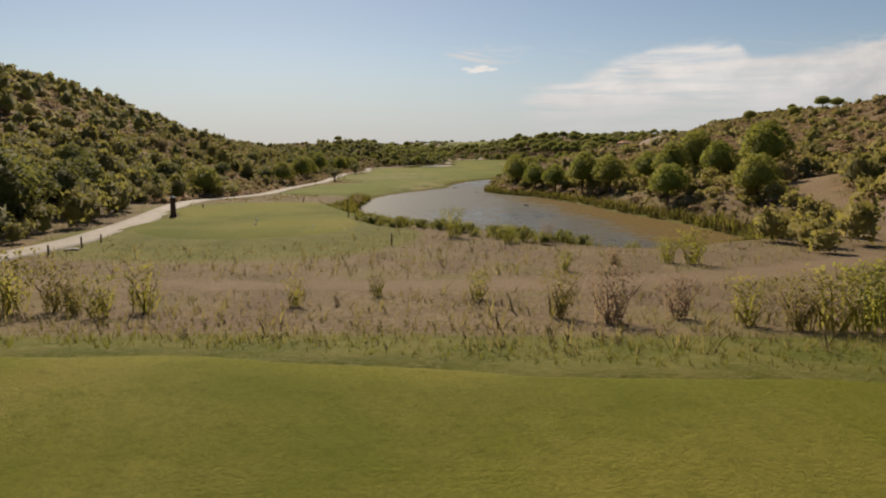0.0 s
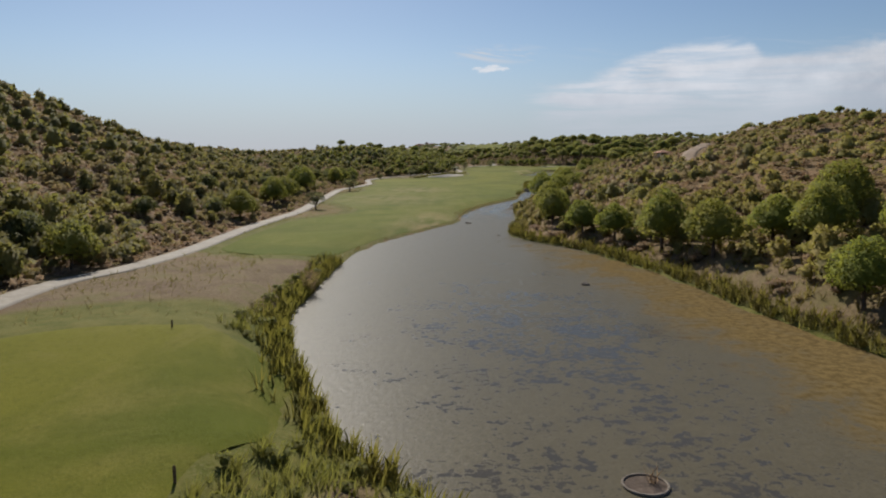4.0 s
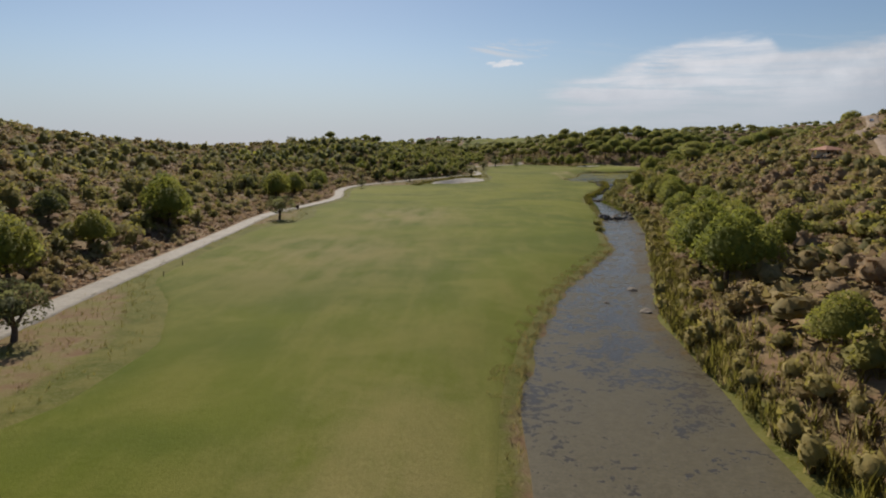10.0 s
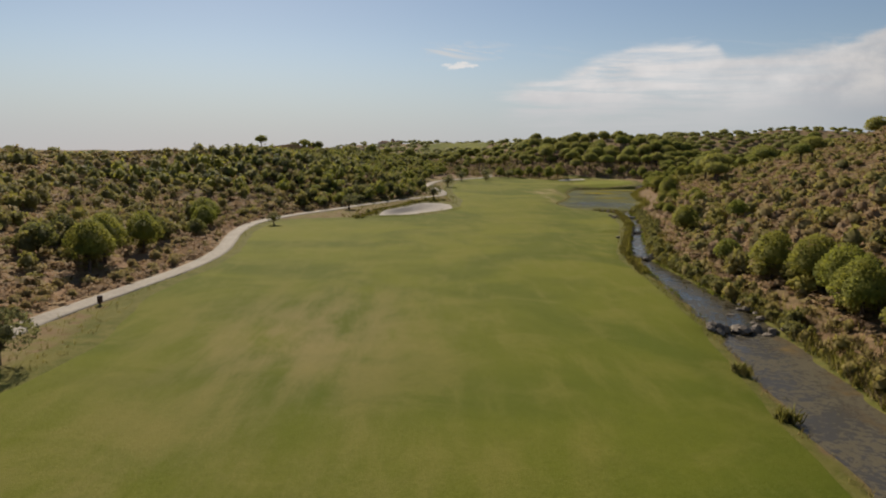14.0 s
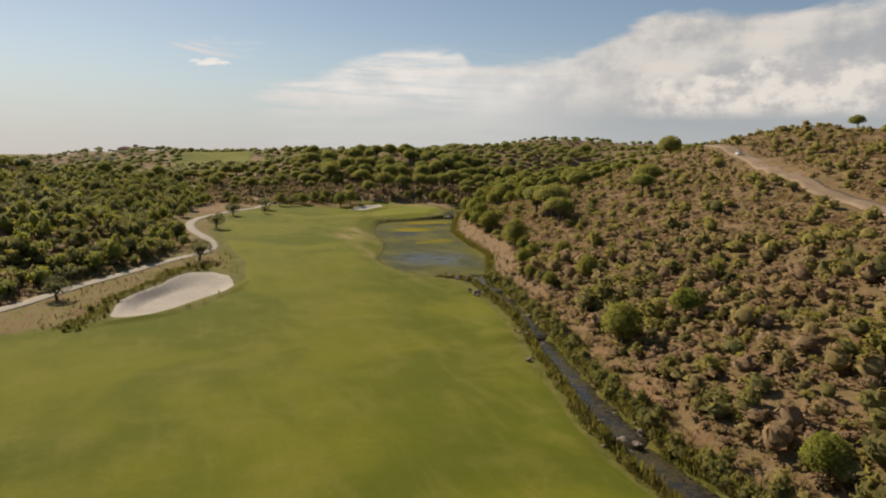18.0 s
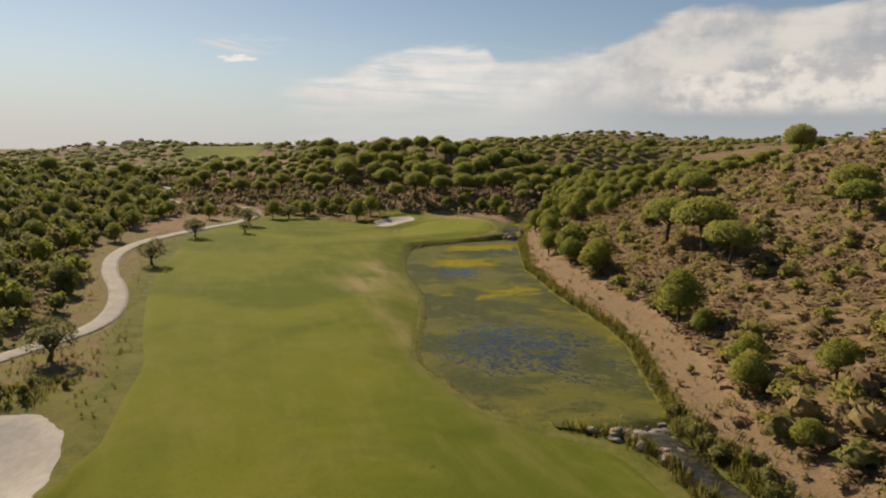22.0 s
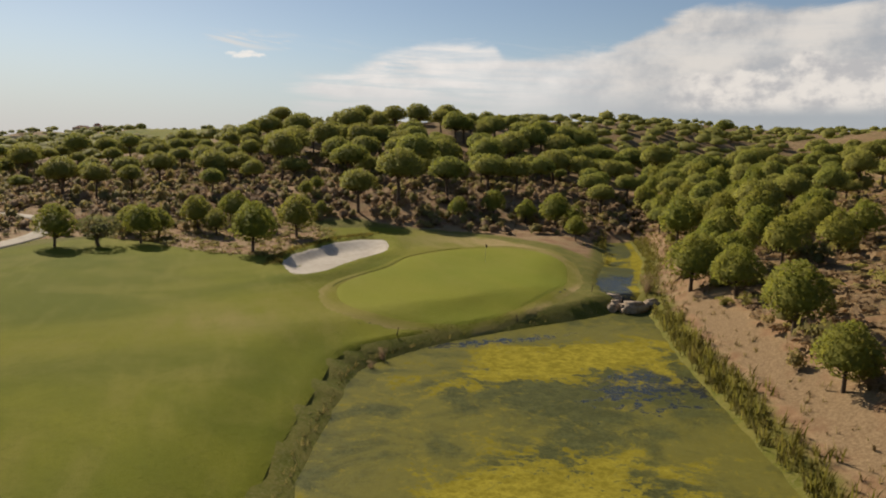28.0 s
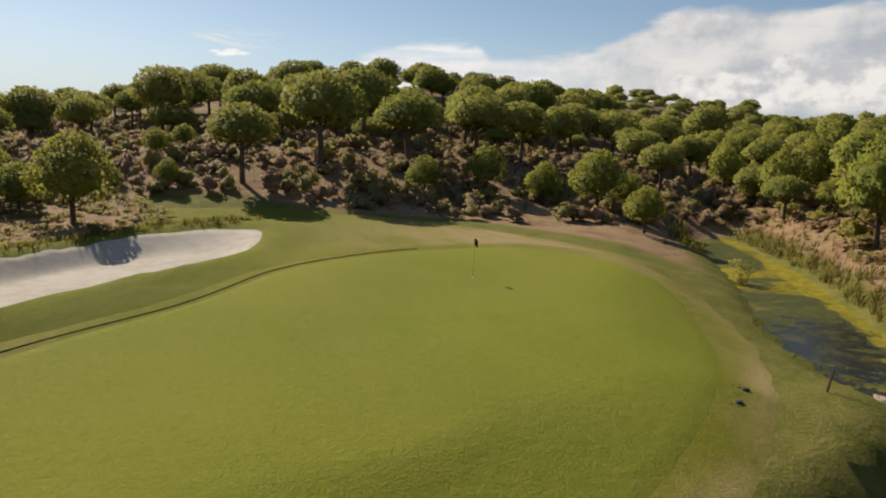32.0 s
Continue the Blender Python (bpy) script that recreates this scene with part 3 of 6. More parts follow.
def near_line(x, y, line):
    """Distance from a line, thinned out."""
    p = line[::3]
    best = np.full(np.broadcast(x, y).shape, 1e9)
    for px, py in p:
        best = np.minimum(best, (x - px) ** 2 + (y - py) ** 2)
    return np.sqrt(best)


near_edge = curve((-60, 16.5), (-10, 16), (-4, 15.4), (3, 14.2), (9, 13.2), (30, 11), (60, 9))
PATH_LINE, TRACK_LINE, ROAD_LINE = dense(PATH), dense(TRACK), dense(ROAD, 3.0)

# ---- mesh helpers ----


def mesh_from(name, verts, faces, mat, attrs=None, shade=True, normals=None):
    """A mesh from arrays; faces is an (n, 3) or (n, 4) array."""
    verts, faces = np.asarray(verts, np.float32), np.asarray(faces, np.int32)
    me = bpy.data.meshes.new(name)
    k = faces.shape[1]
    me.vertices.add(len(verts))
    me.vertices.foreach_set("co", verts.ravel())
    me.loops.add(faces.size)
    me.loops.foreach_set("vertex_index", faces.ravel())
    me.polygons.add(len(faces))
    me.polygons.foreach_set("loop_start", np.arange(len(faces), dtype=np.int32) * k)
    me.polygons.foreach_set("use_smooth", np.full(len(faces), shade))
    for key, value in (attrs or {}).items():
        me.attributes.new(key, "FLOAT", "POINT").data.foreach_set("value", np.asarray(value, np.float32).ravel())
    if normals is not None:
        me.attributes.new("custom_normal", "FLOAT_VECTOR", "POINT").data.foreach_set("vector", np.asarray(normals, np.float32).ravel())
    me.update(calc_edges=True)
    me.materials.append(mat)
    return me


def grid_faces(rows, cols):
    i = np.arange(rows - 1)[:, None] * cols + np.arange(cols - 1)
    return np.stack([i, i + 1, i + cols + 1, i + cols], -1).reshape(-1, 4)


def part(name, me, parent=None, label=""):
    ob = new(name, me)
    ob.parent = parent
    return tagged(ob, label)


def spread(lo, a, b, hi, step, grow):
    """Even steps from a to b, then growing ones out to lo and hi."""
    mid = list(np.arange(a, b + step * 0.5, step))
    for end, sign in ((hi, 1), (lo, -1)):
        s = step
        while (mid[-1] < end) if sign > 0 else (mid[0] > end):
            s *= grow
            if sign > 0:
                mid.append(mid[-1] + s)
            else:
                mid.insert(0, mid[0] - s)
    return np.array(mid)


# ---- the ground ----


def build_ground():
    xs = np.unique(np.concatenate([spread(-4500, -58, 122, 4500, 1.7, 1.055)]))
    ys = np.concatenate([spread(-3500, -20, 60, 60, 0.9, 1.07), spread(61.2, 61.2, 625, 4600, 2.0, 1.04), np.arange(536.3, 598, 0.85)])
    ys = np.sort(ys)
    ys = ys[np.concatenate([[True], np.diff(ys) > 0.2])]
    x, y = np.meshgrid(xs, ys)
    z = ground(x, y)
    side = fairway_side(x, y)
    tee = outline(TEE_C, TEE_R, x, y)
    z = z - 0.12 * smooth(-side, 0.3, 0.8) - 0.25 * smooth(-side, 1.5, 3.0)
    z = np.where(tee < 0.85, z - 0.3, z)
    z = np.where((y < near_edge(x) - 1.2) & (np.abs(x) < 56), z - 0.3, z)
    far_path = near_line(x, y, PATH_LINE)
    z = np.where(far_path < 1.1, z - 0.08, z)
    water = water_side(x, y)
    green = np.maximum(smooth(-side, -7, -0.5), smooth(-tee, -2.0, -1.2) * 0.9)
    green = np.maximum(green, 0.95 * smooth(-y, -21.5, -15))
    green = np.maximum(green, 0.75 * smooth(-water, -4, -1) * (y < 600))
    green = green * (1 - 0.5 * smooth(-water, -1.0, -0.2) * (y > 130) * (y < 430) * (x < 0.5 * (WATER_L(y) + WATER_R(y))))
    green = np.maximum(green, 0.62 * smooth(-ellipse(BUNKERS[0], x, y), -2.2, -1.2))
    green = np.maximum(green, 0.85 * smooth(-outline(GREEN_C, GREEN_R, x, y), -1.9, -1.35) * smooth(-y, -578, -566))
    between = (x > np.interp(y, PATH_LINE[:480, 1], PATH_LINE[:480, 0])) & (x < FAIR_L(y)) & (y > 125) & (y < 560)
    green = np.maximum(green, 0.5 * between)
    bare = np.maximum(0.8 * smooth(-near_line(x, y, TRACK_LINE), -3.2, -1.0), smooth(-near_line(x, y, ROAD_LINE), -4.5, -1.8))
    bare = np.maximum(bare, 0.3 * smooth(-far_path, -3.0, -1.5) * (x < np.interp(y, PATH_LINE[:, 1], PATH_LINE[:, 0])) * (y > 100))
    past = x - WATER_R(y)
    bare = np.maximum(bare, 0.85 * smooth(past, 2.5, 4) * smooth(-past, -9.5, -5.5) * smooth(y, 395, 420) * smooth(-y, -570, -545))
    scrub = np.maximum(smooth(np.maximum(FOOT_L(y) - x, x - FOOT_R(y)), 4, 14), smooth(x - FOOT_R(y), -3, 4) * smooth(y, 60, 80) * smooth(-y, -420, -395)) + 0.7 * (y > 620) - 0.75 * bump_at(x, y, 70, 640, 55, 30, 1)
    me = mesh_from("ground", np.stack([x, y, z], -1).reshape(-1, 3), grid_faces(len(ys), len(xs)), GROUND, {"green": green, "bare": bare, "scrub": np.clip(scrub, 0, 1), "meadow": smooth(-y, -140, -115) * smooth(-np.maximum(FOOT_L(y) - x, x - FOOT_R(y)), -12, -2)})
    tagged(part("ground", me), "dry scrubby valley ground with brown soil and straw grass", "ground", kind="structure")


def under_green(x, y):
    """Turf layers dip away below the putting surface."""
    return 0.2 * smooth(-outline(GREEN_C, GREEN_R, x, y), -0.96, -0.86)


COLLAR_R = tuple(r * 1.06 + 0.9 for r in GREEN_R)


def under_collar(x, y):
    return 0.25 * smooth(-outline(GREEN_C, COLLAR_R, x, y), -0.975, -0.9)


def band(name, left, right, ys, cols, lift, mat, label, category, worn=None, surface=ground):
    """A strip of ground cover between two edges, laid just over the ground, with turned-down sides."""
    s = np.linspace(0, 1, cols)[None, :]
    l, r = left(ys)[:, None], right(ys)[:, None]
    x, y = l + (r - l) * s, np.repeat(ys[:, None], cols, 1)
    z = surface(x, y) + lift - under_collar(x, y)
    z[:, 0] -= lift + 0.1
    z[:, -1] -= lift + 0.1
    z[0] -= lift + 0.1
    z[-1] -= lift + 0.1
    me = mesh_from(name, np.stack([x, y, z], -1).reshape(-1, 3), grid_faces(len(ys), cols), mat, {"worn": worn(x, y) if worn else np.zeros_like(x), "lush": smooth(-y, -390, -250)})
    return tagged(part(name, me), label, category, kind="structure")


def blob(name, edge, rings, steps, mat, label, category, lift, worn=None, sunk=None):
    """A patch inside a closed outline; edge(angle) gives points of the outline about a centre."""
    c, pts = edge(np.linspace(0, 2 * np.pi, steps, endpoint=False))
    t = np.linspace(0, 1, rings + 1)[1:, None, None]
    ringed = c + (pts - c)[None] * t
    verts = np.vstack([np.array([c]), ringed.reshape(-1, 2)])
    z = ground(verts[:, 0], verts[:, 1]) + lift
    z[-steps:] -= lift + 0.06
    if sunk:
        z -= sunk(verts[:, 0], verts[:, 1])
    idx = 1 + np.arange(rings)[:, None] * steps + np.arange(steps)[None]
    nxt = np.roll(idx, -1, 1)
    quads = np.stack([idx[:-1], idx[1:], nxt[1:], nxt[:-1]], -1).reshape(-1, 4)
    fan = np.stack([np.zeros(steps, int), idx[0], nxt[0], nxt[0]], -1)
    tris = np.vstack([fan[:, :3], quads[:, [0, 1, 2]], quads[:, [0, 2, 3]]])
    w = worn(verts[:, 0], verts[:, 1]) if worn else np.zeros(len(verts))
    me = mesh_from(name, np.column_stack([verts, z]), tris, mat, {"worn": w})
    return tagged(part(name, me), label, category, kind="structure")


def star(c, radii):
    def edge(a):
        rr = radius_at(radii, a)
        return np.array(c), np.column_stack([c[0] + rr * np.cos(a), c[1] + rr * np.sin(a)])
    return edge


def kidney(b):
    def edge(a):
        pts = []
        for t in a:
            lo, hi = 0.0, 40.0
            for _ in range(24):
                m = (lo + hi) / 2
                inside = ellipse(b, b[0][0] + m * math.cos(t), b[0][1] + m * math.sin(t)) < 1
                lo, hi = (m, hi) if inside else (lo, m)
            m = lo * (1 + 0.012 * math.sin(t * 9) + 0.01 * math.sin(t * 23))
            pts.append((b[0][0] + m * math.cos(t), b[0][1] + m * math.sin(t)))
        return np.array(b[0]), np.array(pts)
    return edge


def ribbon(name, line, width, lift, mat, label, category):
    d = np.gradient(line, axis=0)
    nrm = np.column_stack([d[:, 1], -d[:, 0]]) / np.hypot(*d.T)[:, None]
    offs = np.array([-0.5, -0.48, -0.25, 0.0, 0.25, 0.48, 0.5]) * width
    pts = line[:, None] + nrm[:, None] * offs[None, :, None]
    z = ground(pts[..., 0], pts[..., 1])
    mid = z[:, 3:4] + lift
    z = 0.5 * (z + lift) + 0.5 * mid
    z[:, [0, -1]] -= lift + 0.12
    me = mesh_from(name, np.concatenate([pts, z[..., None]], -1).reshape(-1, 3), grid_faces(len(line), len(offs)), mat)
    return tagged(part(name, me), label, category, kind="structure")


def trim(x, y):
    """Scalped grass along the top of the bank below the green."""
    return 0.8 * np.exp(-((outline(GREEN_C, GREEN_R, x, y) - 1.085) / 0.06) ** 2) * smooth(-y, -572, -560) * (0.55 + 0.45 * ripple(x, y, 14, 77))


def fairway_worn(x, y):
    w = bump_at(x, y, 50, 478, 2.0, 24, 0.45) + bump_at(x, y, 44, 497, 2.4, 6, 0.45) + bump_at(x, y, -4, 165, 4, 22, 0.7) + bump_at(x, y, 98, 592, 8, 8, 0.8) + bump_at(x, y, 58, 553, 5, 3, 0.3) + bump_at(x, y, -20, 245, 12, 18, 0.4) + bump_at(x, y, 100, 570, 3, 14, 0.7) + bump_at(x, y, 42, 495, 2.6, 6, 0.45) + bump_at(x, y, 49, 510, 2.0, 6, 0.7) + bump_at(x, y, 41, 460, 1.4, 18, 0.6) + bump_at(x, y, -14, 300, 8, 14, 0.5)
    return np.clip(w, 0, 1)


def build_water(name, y0, y1, mat, label, algae, category, clear=lambda x, y: 0 * x, margin=1.2):
    ys = np.arange(y0, y1 + 0.01, 0.75)
    s = np.linspace(0, 1, 28)[None]
    l, r = WATER_L(ys)[:, None] - margin, WATER_R(ys)[:, None] + margin
    x, y = l + (r - l) * s, np.repeat(ys[:, None], 28, 1)
    z = np.full_like(x, float(water_level((y0 + y1) / 2)) + 0.02)
    z[0] -= 0.75
    y[0] -= 0.25
    me = mesh_from(name, np.stack([x, y, z], -1).reshape(-1, 3), grid_faces(len(ys), 28), mat, {"algae": np.clip(algae(x, y), 0, 1), "open": np.clip(clear(x, y), 0, 1)})
    tagged(part(name, me), label, category, kind="structure")


build_ground()
band("fairway", FAIR_L, FAIR_R, np.arange(127.2, 607.8, 0.9), 64, 0.05, FAIRWAY, "mown green fairway turf with tan worn streaks", "fairway", fairway_worn)
blob("tee_box", star(TEE_C, TEE_R), 14, 96, TEE, "flat mown grass tee box beside the cart path", "tee", 0.07)


def build_front_tee():
    xs = np.arange(-58, 58.1, 0.8)
    t = np.linspace(0, 1, 50)[None]
    e = near_edge(xs)[:, None] + 0.25 * ripple(xs, xs * 0, 6, 2)[:, None]
    y, x = -45 + (e + 45) * t, np.repeat(xs[:, None], 50, 1)
    z = ground(x, y) + 0.06
    z[:, -1] -= 0.25
    me = mesh_from("tee_front", np.stack([x, y, z], -1).reshape(-1, 3), grid_faces(len(xs), 50)[:, ::-1], TEE, {"worn": np.zeros_like(x)})
    tagged(part("tee_lawn", me), "close-mown green grass of the back tee", "tee", kind="structure")


build_front_tee()
blob("green_collar", star(GREEN_C, COLLAR_R), 20, 128, COLLAR, "mown collar ringing the putting green", "turf", 0.075, lambda x, y: bump_at(x, y, 103, 580, 5, 12, 0.45) + trim(x, y), under_green)
blob("putting_green", star(GREEN_C, GREEN_R), 20, 128, GREEN, "smooth light-green putting green", "green", 0.115)
SEAM = plain_material("seam_grass", (0.075, 0.085, 0.01), (0.115, 0.12, 0.016), 4.0, 0.95)
seam_line = star(GREEN_C, tuple(r * 1.012 for r in GREEN_R))(np.radians(np.linspace(70, 196, 120)))[1]
ribbon("collar_edge", seam_line, 0.05, 0.118, SEAM, "dark narrow cut along the edge of the green", "turf")
VERGE_C, VERGE_R = (57.0, 601.0), (17.0, 17.0, 16.0, 14.0, 12.0, 12.0, 13.0, 15.0, 15.0, 10.0, 10.0, 11.0, 14.0, 17.5, 15.0, 15.0)
blob("rough_verge", star(VERGE_C, VERGE_R), 14, 90, GROUND, "uncut dry ground under the young pines", "ground", 0.12)
for b in BUNKERS:
    blob("bunker", kidney(b), 16, 110, SAND, "kidney-shaped bunker filled with pale sand", "bunker", 0.16)
ribbon("cart_path", PATH_LINE, 2.9, 0.07, CONCRETE, "pale concrete cart path winding along the fairway", "path")
ribbon("dirt_road", ROAD_LINE, 5.4, 0.3, DIRT, "dusty tan dirt road over the hill", "road")
build_water("lake", 48, 303, WATER, "dark rippled lake water with brown weed along the bank", lambda x, y: 0.75 * smooth(x - WATER_R(y), -15.0, -2.0) * smooth(y, 52, 66) * smooth(-y, -165, -125) + bump_at(x, y, 24, 78, 8, 14, 0.25) + 0.42 * smooth(x - WATER_R(y), -4.5, -1.0) * smooth(y, 180, 215), "water", lambda x, y: bump_at(x, y, 8, 92, 9, 20, 0.5) + bump_at(x, y, 14, 60, 12, 7, 0.5) + 0.5 * smooth(y, 160, 215))
for a, b_ in ((303, 349), (349, 384), (384, 414), (414, 432)):
    build_water("stream", a, b_, STREAM, "narrow dark stream between grassy banks", lambda x, y: 0 * x, "water", lambda x, y: 0.45 + 0 * x)
build_water("pond", 430, 557.6, POND, "green pond water with yellow algae mats and dark openings", lambda x, y: bump_at(x, y, 71, 521, 6.5, 4, 0.8) + bump_at(x, y, 85, 542.5, 9, 4.2, 0.75) + bump_at(x, y, 64, 488, 7, 4, 0.4) + bump_at(x, y, 70, 470, 6, 16, 0.2) + 0.16, "water", lambda x, y: bump_at(x, y, 66, 510, 4.5, 5.5, 0.75) + bump_at(x, y, 55, 457, 9, 12, 0.62) + bump_at(x, y, 87, 534, 5, 3, 0.6) + bump_at(x, y, 80, 549, 7, 1.2, 0.65) + bump_at(x, y, 87, 538.5, 3, 1.6, 0.5))
build_water("upper_pool", 559.2, 600, POND, "still upper pool with algae behind the stones", lambda x, y: 0.05 + bump_at(x, y, 113, 581, 7, 6, 0.6) + 0.6 * smooth(x - WATER_R(y), -2.6, -0.6), "water", lambda x, y: 0.62 * smooth(-y, -574, -568) + 0 * x, 0.6)

# ---- plants ----
rng = np.random.RandomState(11)


def leaves(centres, out, size, r, stretch=1.6, lift=0.85):
    """A triangle for each centre, turned more or less outwards."""
    k = len(centres)
    nrm = out + r.normal(0, 0.75, (k, 3))
    nrm /= np.linalg.norm(nrm, axis=1)[:, None] + 1e-9
    u = np.cross(nrm, r.normal(0, 1, (k, 3)))
    u /= np.linalg.norm(u, axis=1)[:, None] + 1e-9
    nrm *= np.where((nrm * out).sum(1) < 0, -1.0, 1.0)[:, None]
    v = np.cross(nrm, u)
    s = size * r.uniform(0.6, 1.4, (k, 1))
    a, b, c = centres + u * s * stretch * 0.6, centres - u * s * 0.5 + v * s * 0.5, centres - u * s * 0.45 - v * s * 0.5
    verts = np.stack([a, b, c], 1).reshape(-1, 3)
    soft = out / (np.linalg.norm(out, axis=1)[:, None] + 1e-9) * 0.8 + r.normal(0, 0.2, (k, 3)) + np.array([0, 0, lift])
    soft /= np.linalg.norm(soft, axis=1)[:, None] + 1e-9
    return verts, np.arange(3 * k).reshape(-1, 3), np.repeat(soft, 3, 0)


def core(scale, centre, r, rough=0.12, rings=5, seg=9):
    """A rough closed body that fills the inside of a crown."""
    v = [(0, 0, 1.0)]
    for i in range(1, rings):
        t = math.pi * i / rings
        for j in range(seg):
            a = 2 * math.pi * (j + 0.5 * (i % 2)) / seg
            v.append((math.sin(t) * math.cos(a), math.sin(t) * math.sin(a), math.cos(t)))
    v.append((0, 0, -1.0))
    v = np.array(v) * (1 + r.uniform(-rough, rough, (len(v), 1))) * scale + centre
    f = [(0, 1 + j, 1 + (j + 1) % seg) for j in range(seg)]
    for i in range(rings - 2):
        for j in range(seg):
            a, b = 1 + i * seg + j, 1 + i * seg + (j + 1) % seg
            f += [(a, a + seg, b + seg), (a, b + seg, b)]
    last, base = len(v) - 1, 1 + (rings - 2) * seg
    f += [(base + j, last, base + (j + 1) % seg) for j in range(seg)]
    out = (v - centre) / np.asarray(scale)
    return v, np.array(f), out / (np.linalg.norm(out, axis=1)[:, None] + 1e-9)


def join(pieces):
    vs, fs, ns, at = [], [], [], 0
    for v, f, *more in pieces:
        vs.append(v)
        fs.append(f + at)
        ns += more
        at += len(v)
    return (np.vstack(vs), np.vstack(fs), np.vstack(ns)) if ns else (np.vstack(vs), np.vstack(fs))


def tube(path, radii, seg=7):
    """A tapered limb along a path."""
    path = np.array(path, float)
    v, f = [], []
    for i, (p, rad) in enumerate(zip(path, radii)):
        d = path[min(i + 1, len(path) - 1)] - path[max(i - 1, 0)]
        d = d / np.linalg.norm(d)
        u = np.cross(d, (0.3, 1.0, 0.1))
        u /= np.linalg.norm(u)
        w = np.cross(d, u)
        a = np.arange(seg) * 2 * math.pi / seg
        v.append(p + rad * (np.cos(a)[:, None] * u + np.sin(a)[:, None] * w))
    for i in range(len(path) - 1):
        for j in range(seg):
            a, b = i * seg + j, i * seg + (j + 1) % seg
            f += [(a, b, b + seg), (a, b + seg, a + seg)]
    return np.vstack(v), np.array(f)


def lobes(d, bumps, depth):
    """Radius of a lumpy crown along the directions d."""
    near = np.max(d @ bumps.T, axis=-1)
    return 1.0 - depth * np.clip(1.0 - near, 0, 0.25) / 0.25


def crown(kind, r, count, knobs, leaf, rings=9, seg=18, fill=None):
    """Crown of a tree one metre wide with its base at the origin: a lumpy leafy shell over a dense inside."""
    wide, up, down, mid, depth = {"stone": (0.49, 0.42, 0.15, 0.7, 0.24), "young": (0.48, 0.56, 0.26, 0.5, 0.3), "bush": (0.48, 0.58, 0.36, 0.38, 0.3), "olive": (0.5, 0.46, 0.26, 0.46, 0.42)}[kind]
    bumps = r.normal(0, 1, (knobs, 3))
    bumps /= np.linalg.norm(bumps, axis=1)[:, None]
    lean = r.uniform(-0.05, 0.05, 2)

    def shape(d, scale):
        q = d * lobes(d, bumps, depth)[:, None] * scale
        z = q[:, 2] * np.where(q[:, 2] > 0, up, down)
        if kind in ("young", "bush"):
            taper = 1.0 - 0.25 * np.clip(q[:, 2], 0, 1)
        else:
            taper = 1.0
        return np.column_stack([q[:, 0] * wide * taper + lean[0] * z, q[:, 1] * wide * taper + lean[1] * z, z + mid])

    d = r.normal(0, 1, (count, 3))
    d /= np.linalg.norm(d, axis=1)[:, None]
    d[:, 2] = np.where(r.uniform(0, 1, count) < 0.6, np.abs(d[:, 2]), d[:, 2])
    pts = shape(d, 1.05 - 0.27 * r.uniform(0, 1, (count, 1)) ** 1.3)
    step = 0.05
    out = d + 1.1 * np.column_stack([lobes(d + step * np.eye(3)[i], bumps, depth) - lobes(d, bumps, depth) for i in range(3)]) / -step * depth * 2.0
    pieces = [leaves(pts, out, leaf, r)]
    v, f, _ = core(np.ones(3), np.zeros(3), r, 0.0, rings, seg)
    body = shape(v / np.linalg.norm(v, axis=1)[:, None], fill or {"stone": 0.74, "young": 0.64, "bush": 0.7, "olive": 0.42}[kind])
    pieces.append((body, f, v / np.linalg.norm(v, axis=1)[:, None] * 0.7 + np.array([0, 0, 0.7])))
    return join(pieces)


def trunk(kind, r):
    bend = r.uniform(-0.04, 0.04, (3, 2))
    if kind == "stone":
        path = [(0, 0, -0.05), (*bend[0], 0.3), (*(bend[0] + bend[1]), 0.6), (*(bend[0] + bend[1]), 0.9)]
        pieces = [tube(path, (0.042, 0.034, 0.028, 0.016))]
        for i in range(6):
            a = i * 1.05 + r.uniform(-0.3, 0.3)
            z = r.uniform(0.42, 0.56)
            q = r.uniform(0.2, 0.34)
            base = (*(bend[0] + bend[1] * 0.7), z)
            pieces.append(tube([base, (base[0] + q * 0.5 * math.cos(a), base[1] + q * 0.5 * math.sin(a), z + 0.10), (q * math.cos(a), q * math.sin(a), 0.8)], (0.018, 0.013, 0.006), 5))
    elif kind == "young":
        pieces = [tube([(0, 0, -0.05), (*bend[0] * 0.5, 0.35), (0, 0, 0.85)], (0.035, 0.026, 0.008))]
        for i in range(5):
            a, z = i * 1.3, 0.2 + 0.11 * i
            pieces.append(tube([(0, 0, z), (0.14 * math.cos(a), 0.14 * math.sin(a), z + 0.04), (0.27 * math.cos(a), 0.27 * math.sin(a), z + 0.12)], (0.012, 0.009, 0.004), 5))
    else:
        pieces = [tube([(0, 0, -0.05), (*bend[0], 0.13), (*bend[0], 0.24)], (0.055, 0.042, 0.036))]
        for i in range(4):
            a = i * 1.6 + r.uniform(-0.3, 0.3)
            q = r.uniform(0.16, 0.3)
            pieces.append(tube([(*bend[0], 0.2), (q * 0.5 * math.cos(a), q * 0.5 * math.sin(a), 0.36), (q * math.cos(a), q * math.sin(a), 0.58)], (0.032, 0.022, 0.008), 5))
    return join(pieces)


def leafy(name, piece, mat):
    """A mesh of leaves that takes the light as a soft whole."""
    return mesh_from(name, piece[0], piece[1], mat, normals=piece[2])


